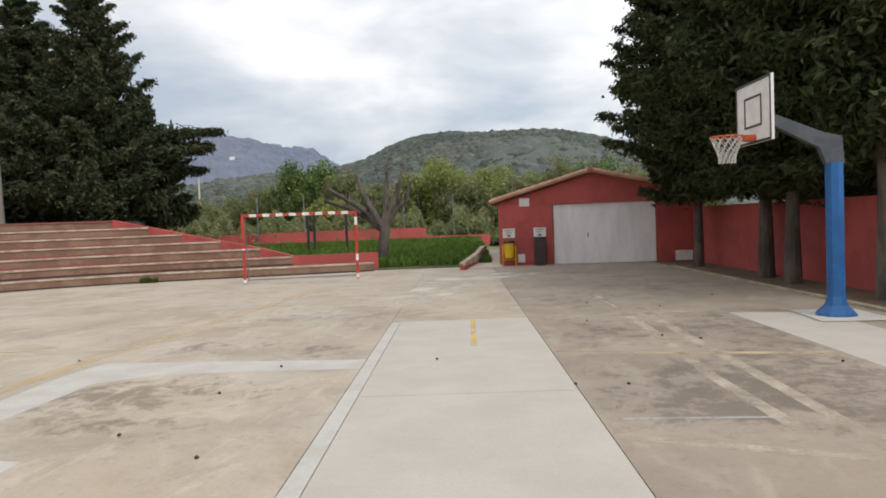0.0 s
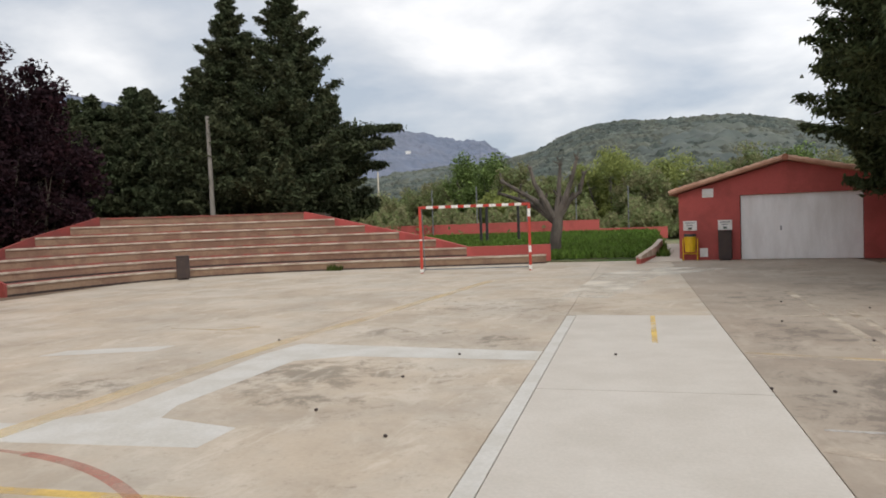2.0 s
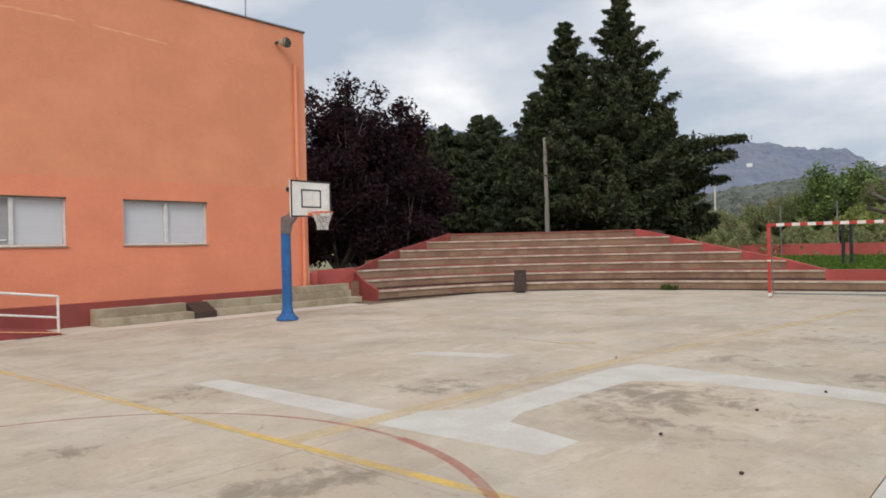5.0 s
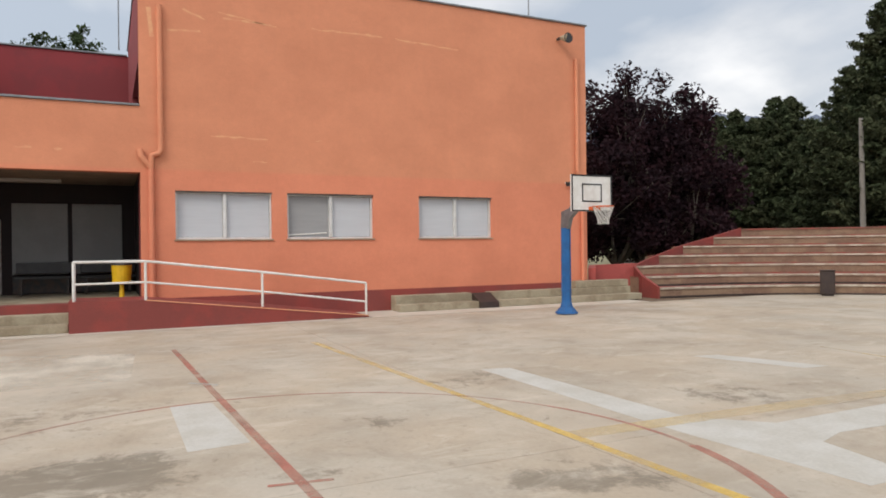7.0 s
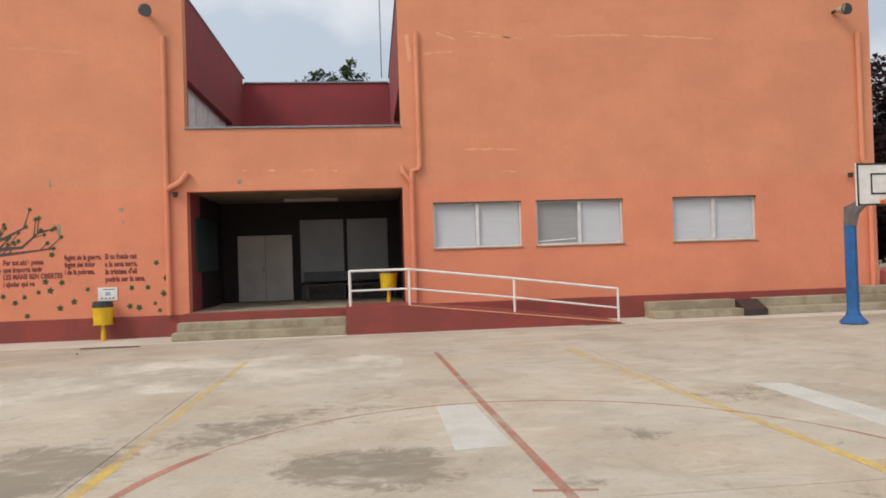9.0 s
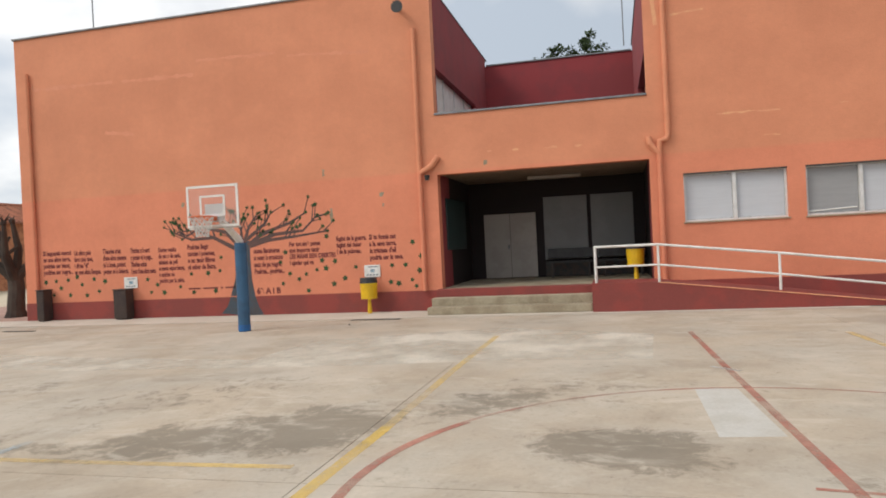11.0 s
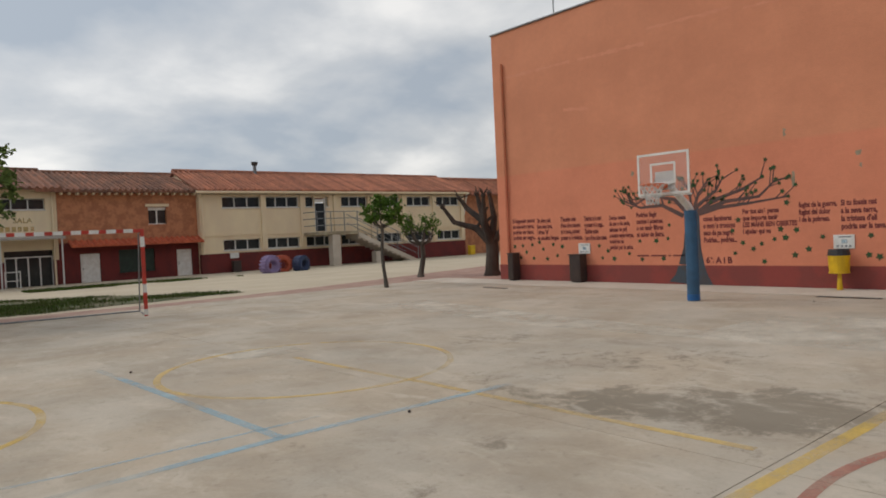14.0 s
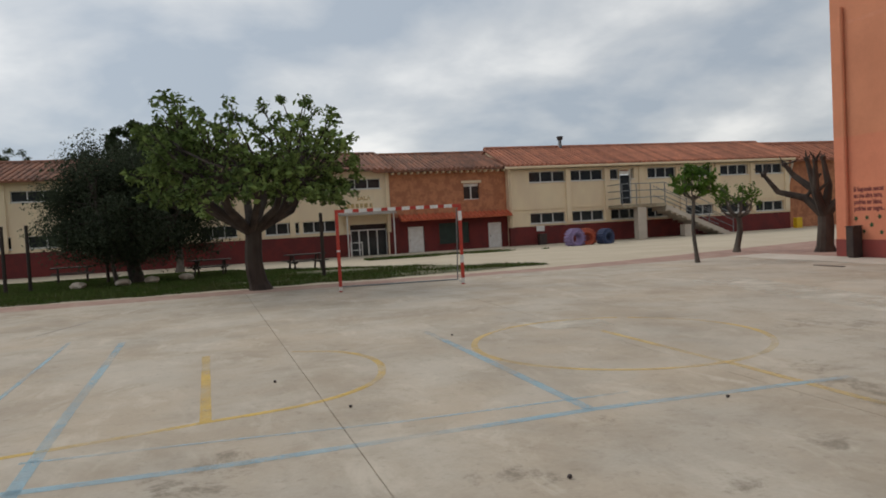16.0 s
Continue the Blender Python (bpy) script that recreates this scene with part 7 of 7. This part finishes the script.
# purple plums by the hall's corner
for k, (a, d, top, r) in enumerate(((50.6, 30, 8.6, 2.6), (48.4, 31, 8.9, 2.7), (45.6, 31, 8.2, 2.4))):
    xx, yy = bearing_at(a, d)
    branchy(xx, yy, -0.1, 0.8, top, r, 60 + k, M_PLUM, "plum_tree", "dense dark purple-leaved plum tree by the hall", "plum trees", 34000, 0.095, 0.2, 10, 12, clump=0.26, flat=1.0, inner=0.1, low=-0.05)

# the big broad-leaved tree at the edge of the court, olive and others behind it
branchy(-0.70, -20.25, -0.1, 1.75, 6.1, 3.05, 71, M_LEAF, "broadleaf_tree", "broad green-leaved tree with a thick grey trunk beside the court", "", 9800, 0.09, 0.27, 12, 17, M_BARKDK, (0.12, 0.05), 0.095, 0.8, 0.55, 0.10)
branchy(3.95, -30.6, -0.3, 0.8, 5.6, 3.7, 72, M_OLIVE, "olive_tree", "dense grey-green olive tree on the lawn", "", 110000, 0.055, 0.3, 12, 20, M_BARKDK, (0, 0), 0.24, 1.0, 0.1, -0.06)
for k, (a, d, e, r, mt) in enumerate(((-172.0, 40, 8.8, 2.0, M_DARKLEAF), (-175.0, 41, 9.3, 2.2, M_DARKLEAF), (-168.9, 60, 6.7, 2.3, M_DARKLEAF), (-164.4, 80, 6.9, 3.0, M_DARKLEAF), (-159, 80, 6.0, 3.6, M_DARKLEAF))):
    xx, yy = bearing_at(a, d, -0.39, -0.27)
    branchy(xx, yy, -0.4, 2.0, 1.6 + d * math.tan(radians(e)), r, 80 + k, mt, "garden_tree", "dark leafy garden tree beside the school", "garden trees", 9000, 0.13, 0.2, 8, 8, clump=0.2, inner=0.15, low=0.15)
branchy(4.6, -30.0, -0.3, 1.3, 3.1, 1.1, 78, M_OLIVE, "small_tree", "small bare-branched tree in front of the school", "", 500, 0.07, 0.09, 5, 5, clump=0.3)

# young mulberries and pollards at the yard
branchy(-13.15, -17.97, -0.02, 2.0, 2.95, 0.72, 73, M_MULB, "young_tree", "young bright green mulberry on a slim stem", "", 1100, 0.075, 0.06, 7, 6, clump=0.26, flat=0.7, inner=0.1, low=-0.15)
branchy(-16.96, -20.81, -0.02, 1.35, 2.5, 0.95, 74, M_MULB, "pollard_tree", "small pollarded mulberry with young leaves", "", 800, 0.06, 0.11, 7, 4, clump=0.22, inner=0.4, low=0.2)


def pollard(x, y, z0, fork, arms, r, label, leaf=0, seed=9, bark=None):
    bark = bark or M_BARKPALE
    rng = np.random.default_rng(seed)
    t = thing("pollard_tree", label, "tree")
    part("trunk", trunk_mesh(x, y, z0, fork, r, r * 0.85, seg=12), bark, t)
    for arm in arms:
        pts = [(x, y, fork - 0.2)] + [(x + a, y + b, c) for a, b, c in arm]
        rad = [r * 0.62 * (1 - 0.62 * i / (len(pts) - 1)) for i in range(len(pts))]
        bm = tube(B(), pts, rad, 8)
        e = pts[-1]
        bmesh.ops.create_icosphere(bm, subdivisions=1, radius=rad[-1] * 1.7, matrix=Matrix.Translation(e))
        for _ in range(4):
            d = rng.normal(0, 1, 3)
            d[2] = abs(d[2]) + 0.4
            d = d / np.linalg.norm(d) * rng.uniform(0.15, 0.4)
            tube(bm, [e, (e[0] + d[0], e[1] + d[1], e[2] + d[2])], [rad[-1] * 0.5, 0.012], 5)
        for i in range(1, len(pts) - 1):
            d = rng.normal(0, 0.15, 3)
            tube(bm, [pts[i], (pts[i][0] + d[0], pts[i][1] + d[1], pts[i][2] + 0.3)], [rad[i] * 0.55, rad[i] * 0.4], 6)
        part("limb", bm, bark, t)
    return t


pollard(-18.27, -18.35, -0.02, 1.35, [[(0.25, -0.5, 1.75), (0.7, -1.2, 2.0), (0.95, -1.55, 2.6)], [(0.1, -0.3, 2.0), (0.3, -0.9, 2.5), (0.5, -1.1, 2.9)], [(-0.1, 0.1, 2.1), (0.0, 0.0, 3.0)], [(-0.4, 0.5, 1.9), (-0.6, 1.0, 2.8)], [(0.4, 0.1, 1.9), (0.6, 0.3, 2.9)], [(0.2, -0.2, 2.2), (0.25, -0.4, 3.0)]], 0.26, "thick dark pollarded tree with knobbly bare limbs", bark=M_BARKDK)
xx, yy = bearing_at(5.95, 27.4)
pollard(xx, yy, 0.05, 1.55, [[(-0.6, 0.1, 2.1), (-1.4, 0.2, 2.6), (-2.1, 0.2, 3.05)], [(-0.4, -0.1, 2.2), (-0.8, 0, 2.9), (-0.95, 0, 3.5)], [(0.1, 0.1, 2.3), (0.2, 0.2, 3.6)], [(0.3, 0, 2.1), (0.6, 0.1, 2.9), (0.85, 0.1, 3.8)], [(0.5, 0.2, 2.2), (0.9, 0.3, 2.5), (1.1, 0.2, 3.2)], [(-0.8, 0.4, 2.0), (-1.5, 0.6, 2.3), (-2.3, 0.5, 2.6)]], 0.24, "old pollarded plane tree with bare knobbly limbs on the lawn", seed=10, bark=M_BARK)

# trees and scrub between the lawn and the hill
far = [(12.2, 66, 5.5, 3.4, M_LEAF), (1.7, 58, 5.2, 3.2, M_YEW), (14.6, 70, 3.7, 3.0, M_SCRUB), (9.2, 62, 4.2, 2.6, M_SCRUB), (-3.9, 60, 4.1, 3.4, M_YEW), (-8.6, 66, 4.6, 3.6, M_SCRUB), (6.6, 56, 3.2, 2.6, M_SCRUB), (4.0, 60, 3.8, 2.8, M_SCRUB), (-1.4, 54, 3.2, 2.6, M_SCRUB), (-6.2, 56, 3.4, 2.6, M_SCRUB), (-11.5, 62, 4.4, 3.4, M_LEAF), (-14.5, 64, 4.0, 3.6, M_SCRUB), (10.6, 54, 2.0, 2.2, M_YEW), (17.5, 74, 2.6, 3.0, M_SCRUB), (20.5, 70, 2.0, 3.2, M_SCRUB), (23.5, 68, 1.7, 3.2, M_SCRUB), (-18, 60, 4.2, 3.4, M_SCRUB)]
for k, (a, d, e, r, mt) in enumerate(far):
    xx, yy = bearing_at(a, d)
    branchy(xx, yy, -0.1, 1.2, 1.6 + d * math.tan(radians(e)), r, 100 + k, mt, "meadow_tree", "leafy meadow tree beyond the lawn", "meadow trees", 15000, 0.125, 0.16, 8, 7, clump=0.34, flat=0.9, inner=0.1, low=-0.2)


def hedge(a0, a1, d, h, seed, mat, count):
    rng = np.random.default_rng(seed)
    a = np.radians(rng.uniform(a0, a1, count))
    dd = d + rng.normal(0, 1.6, count)
    hh = h * (0.75 + 0.35 * np.sin(a * 70 + seed) + 0.25 * np.sin(a * 190 + seed))
    z = rng.uniform(0.1, 1, count) ** 0.8 * hh + rng.normal(0, 0.12, count)
    c = np.stack([-0.13 - dd * np.sin(a), 0.17 + dd * np.cos(a), z + 0.3], 1)
    return tagged(part("scrub", leaves(c, np.tile([0, 0, 0.7], (count, 1)), 0.13 * rng.uniform(0.6, 1.3, count), seed, 0.6), mat), "tangled green scrub along the far boundary", "bushes", kind="stuff")


hedge(13.5, 27, 47, 1.5, 1, M_SCRUB, 26000)
hedge(-16, 14, 47, 1.7, 2, M_SCRUB, 44000)
hedge(-16, 28, 52, 2.0, 3, M_SCRUB, 42000)
hedge(-14, 28, 95, 3.4, 5, M_SCRUB, 14000)
# a small tuft of weeds at the foot of the terrace, and a tree behind the hall
xx, yy = bearing_at(24.2, 24.3)
tagged(part("weeds", blades((xx - 0.25, xx + 0.25), (yy - 0.1, yy + 0.12), 160, lambda a, b: 0.0, M_SHADEGRASS, 8, 0.15), M_SHADEGRASS), "tuft of green weeds at the foot of the terrace", "weeds", kind="stuff")
branchy(-46.5, -2.2, 0, 8.0, 15.9, 2.8, 91, M_DARKLEAF, "garden_tree", "leafy tree rising behind the hall roof", "", 7000, 0.14, 0.3, 8, 8, clump=0.24)

# ---- mural on the hall wall ----
mural = thing("wall_mural", "painted tree mural with green leaves and dark handwritten verse", "mural")
MX = FX + 0.004
WALLTEXT = Matrix(((0, 0, 1, MX), (1, 0, 0, 0), (0, 1, 0, 0), (0, 0, 0, 1)))
VERSE = [
    (-15.75, -14.78, 1.96, 1.25, "Si haguessis nascut\nen una altra terra,\npodries ser blanc,\npodries ser negre..."),
    (-14.72, -13.86, 1.93, 1.22, "Un altre país\nfora casa teva,\ni diries \"sí\"\nen una altra llengua."),
    (-13.78, -12.98, 1.94, 1.20, "T'hauries criat\nd'una altra manera\nmés bona, potser;\npotser més dolenta."),
    (-12.90, -12.12, 1.92, 1.17, "Tindries més sort\no potser més pega...\nTindries amics\ni jocs d'una altra mena."),
    (-12.03, -11.24, 1.89, 0.90, "Duries vestits\nde sac o de seda,\nsabates de pell\no tosca espardenya,\no aniries nu\nperdut per la selva."),
    (-11.14, -10.30, 1.93, 1.26, "Podries llegir\ncontes i poemes,\no no tenir llibres\nni saber de lletra."),
    (-9.20, -8.34, 1.74, 1.03, "coses llamineres\no només crostons\nsecs de pa negre.\nPodries... podries..."),
    (-8.19, -6.93, 1.86, 1.22, "Per tot això pensa\nque importa tenir\nLES MANS BEN OBERTES\ni ajudar qui ve"),
    (-6.89, -6.09, 1.94, 1.45, "fugint de la guerra,\nfugint del dolor\ni de la pobresa."),
    (-6.02, -5.15, 1.94, 1.26, "Si tu fossis nat\na la seva terra,\nla tristesa d'ell\npodria ser la teva."),
    (-9.16, -8.48, 0.72, 0.55, "6è A i B"),
]
for y0, y1, z1, z0, body in VERSE:
    o = words(body, 0.2, Matrix.Identity(4), M_INK, mural, "verse")
    co = np.empty(len(o.data.vertices) * 3)
    o.data.vertices.foreach_get("co", co)
    co = co.reshape(-1, 3)
    lo_, hi_ = co.min(0), co.max(0)
    sx, sy = (y1 - y0) / (hi_[0] - lo_[0]), (z1 - z0) / (hi_[1] - lo_[1])
    o.data.transform(WALLTEXT @ Matrix.Translation((y0, z0, 0)) @ Matrix.Diagonal((sx, sy, 1, 1)) @ Matrix.Translation((-lo_[0], -lo_[1], 0)))
# a signature, kept as bars
for y0, y1 in ((-11.15, -10.80), (-10.72, -10.28), (-10.20, -10.14), (-10.06, -9.72)):
    part("name_bar", bx(FX + 0.001, FX + 0.005, y0, y1, 0.735, 0.775), M_INK, mural)


def flat_band(pts, widths, x):
    """A painted band on the wall along (y, z) points."""
    bm = B()
    prev = None
    p = [Vector(q) for q in pts]
    for i in range(len(p)):
        d = p[min(i + 1, len(p) - 1)] - p[max(i - 1, 0)]
        s = Vector((-d.y, d.x)).normalized() * widths[i] / 2
        ring = [bm.verts.new((x, *(p[i] + s))), bm.verts.new((x, *(p[i] - s))), bm.verts.new((x - 0.003, *(p[i] - s))), bm.verts.new((x - 0.003, *(p[i] + s)))]
        if prev:
            for k in range(4):
                bm.faces.new((prev[k], prev[(k + 1) % 4], ring[(k + 1) % 4], ring[k]))
        else:
            bm.faces.new(ring)
        prev = ring
    bm.faces.new(prev[::-1])
    return bm


part("painted_trunk", flat_band([(-9.56, 0.50), (-9.52, 0.95), (-9.50, 1.5), (-9.48, 1.95)], [0.72, 0.48, 0.40, 0.36], FX + 0.005), M_MTRUNK, mural, "blue-grey painted tree trunk")
part("painted_root", flat_band([(-9.58, 0.02), (-9.56, 0.25), (-9.56, 0.50)], [1.25, 0.90, 0.72], FX + 0.016), M_MTRUNK, mural, "blue-grey painted root flare")
BRANCH = [
    ([(-9.63, 1.86), (-9.97, 2.20), (-10.69, 2.37), (-11.28, 2.07)], 0.13), ([(-9.33, 1.83), (-8.93, 2.11), (-8.17, 2.33), (-7.68, 2.59)], 0.13),
    ([(-9.28, 1.84), (-8.59, 2.07), (-7.78, 2.13), (-7.37, 2.5)], 0.12), ([(-9.33, 1.8), (-8.77, 1.93), (-8.02, 1.99), (-7.11, 2.09)], 0.12),
    ([(-9.45, 1.9), (-9.30, 2.31), (-9.03, 2.64)], 0.10), ([(-9.41, 1.95), (-8.83, 2.37), (-8.65, 2.65)], 0.10), ([(-9.73, 1.77), (-10.34, 2.08), (-10.99, 2.05), (-11.6, 2.30)], 0.12),
    ([(-9.58, 1.9), (-9.87, 2.42), (-10.31, 2.68)], 0.10), ([(-10.34, 2.08), (-10.88, 2.32), (-11.56, 2.24)], 0.06), ([(-9.50, 1.95), (-9.55, 2.45), (-9.75, 2.75)], 0.08)]
rngm = np.random.default_rng(33)
tipsm = []
for k, (pts, w) in enumerate(BRANCH):
    part("painted_branch", flat_band(pts, [w * (1 - 0.72 * i / (len(pts) - 1)) for i in range(len(pts))], FX + 0.0055 + 0.0004 * k), M_MBRANCH, mural)
    tipsm.append(pts[-1])
    for _ in range(8):
        i = int(rngm.integers(1, len(pts)))
        s = Vector(pts[i - 1]).lerp(Vector(pts[i]), float(rngm.uniform(0.3, 1)))
        d = Vector(pts[i]) - Vector(pts[i - 1])
        a = math.atan2(d.y, d.x) + float(rngm.choice([-0.7, 0.7]))
        e = s + Vector((math.cos(a), abs(math.sin(a)) + 0.2)) * float(rngm.uniform(0.2, 0.42))
        part("painted_twig", flat_band([tuple(s), tuple(e)], [0.035, 0.012], FX + 0.0048), M_MBRANCH, mural)
        tipsm.append(tuple(e))


def leaf_at(y, z, r, a, x):
    bm = B()
    pts = []
    for i in range(10):
        rr = r * (1.0 if i % 2 == 0 else 0.55)
        b = a + 2 * math.pi * i / 10
        pts.append((y + rr * math.cos(b), z + rr * math.sin(b)))
    f0 = [bm.verts.new((x, *p)) for p in pts]
    b0 = [bm.verts.new((x - 0.002, *p)) for p in pts]
    bm.faces.new(f0)
    bm.faces.new(b0[::-1])
    for i in range(10):
        bm.faces.new((f0[i], b0[i], b0[(i + 1) % 10], f0[(i + 1) % 10]))
    return bm


for i, (y, z) in enumerate(tipsm):
    part("painted_leaf", leaf_at(y, z, float(rngm.uniform(0.045, 0.072)), float(rngm.uniform(0, 6)), FX + 0.0115), M_MLEAF, mural)
scatter = [(-15.7, 1.08), (-15.35, 1.1), (-14.95, 1.12), (-14.5, 0.98), (-14.1, 1.12), (-13.75, 1.05), (-13.95, 0.78), (-14.35, 0.68), (-14.9, 0.70), (-15.45, 0.72), (-15.2, 0.9), (-12.4, 1.05), (-12.1, 0.9), (-12.3, 0.7), (-11.9, 0.68), (-11.4, 0.82), (-11.05, 1.15), (-10.55, 1.15), (-10.2, 1.2), (-10.15, 1.55), (-10.35, 0.68), (-11.0, 0.66),
           (-8.2, 1.05), (-7.95, 0.9), (-7.75, 1.02), (-7.45, 1.12), (-7.2, 1.15), (-8.4, 0.8), (-7.7, 0.6), (-7.0, 0.75), (-6.7, 0.88), (-6.4, 1.15), (-6.95, 1.32), (-5.45, 1.15), (-5.1, 1.15), (-5.3, 0.7), (-4.95, 0.78), (-4.9, 1.7), (-4.75, 1.0), (-4.85, 0.62), (-4.7, 1.35), (-5.5, 0.74), (-8.45, 1.35), (-8.3, 1.6), (-7.3, 1.35), (-7.15, 1.95), (-13.3, 0.62), (-14.65, 1.2)]
for y, z in scatter:
    part("painted_leaf", leaf_at(y, z, float(rngm.uniform(0.06, 0.09)), float(rngm.uniform(0, 6)), FX + 0.006), M_MLEAF, mural)


# ---- peeled paint streaks and scuffs ----
def streak(y0, z0, y1, z1, w, seed, mat=None):
    rng = np.random.default_rng(seed)
    n = max(3, int(abs(y1 - y0) / 0.12))
    pts = [(y0 + (y1 - y0) * i / n, z0 + (z1 - z0) * i / n + rng.normal(0, 0.008)) for i in range(n + 1)]
    return part("peeled_paint", flat_band(pts, [max(0.01, (2.6 if mat else 1.0) * w * rng.uniform(0.2, 1.0)) for _ in pts], FX + 0.003), mat or M_PEEL, hall, "pale streak of peeled paint")


for k, s in enumerate([(2.39, 6.98, 3.71, 6.80, 0.05), (4.55, 6.87, 6.35, 6.89, 0.07), (6.71, 6.88, 8.5, 6.80, 0.06), (2.2, 4.16, 3.47, 4.15, 0.05), (4.62, 4.18, 4.78, 4.17, 0.05), (3.13, 3.62, 3.45, 3.6, 0.04), (1.3, 6.44, 2.0, 6.5, 0.05), (1.64, 6.95, 2.1, 6.78, 0.06), (0.93, 6.9, 0.99, 6.25, 0.10), (2.5, 6.86, 3.6, 6.84, 0.05), (-2.95, 3.76, -2.85, 3.75, 0.05), (-2.35, 3.75, -2.2, 3.75, 0.05), (-1.6, 3.73, -1.3, 3.73, 0.06), (-0.9, 3.72, -0.75, 3.72, 0.06), (-15.8, 6.5, -13.2, 6.46, 0.05), (-12.9, 6.45, -10.7, 6.40, 0.06), (-10.6, 6.75, -8.3, 6.70, 0.05), (-8.0, 6.6, -5.8, 6.45, 0.04), (-13.5, 5.1, -12.6, 5.0, 0.05)]):
    streak(*s, seed=200 + k, mat=M_FAINT if s[0] < -5 else None)
for k, (y, z, w, hgt) in enumerate([(-3.0, 3.5, 0.12, 0.10), (-7.14, 3.55, 0.10, 0.16), (-5.63, 2.91, 0.12, 0.10), (-6.98, 2.47, 0.10, 0.35), (-5.6, 2.65, 0.08, 0.08), (-11.2, 3.0, 0.12, 0.1)]):
    rng = np.random.default_rng(300 + k)
    pts = [(y + rng.normal(0, 0.01), z - hgt / 2 + hgt * i / 4) for i in range(5)]
    part("scuff", flat_band(pts, [w * rng.uniform(0.4, 1) for _ in pts], FX + 0.003), M_STEP, hall, "small grey scuff where paint is gone")
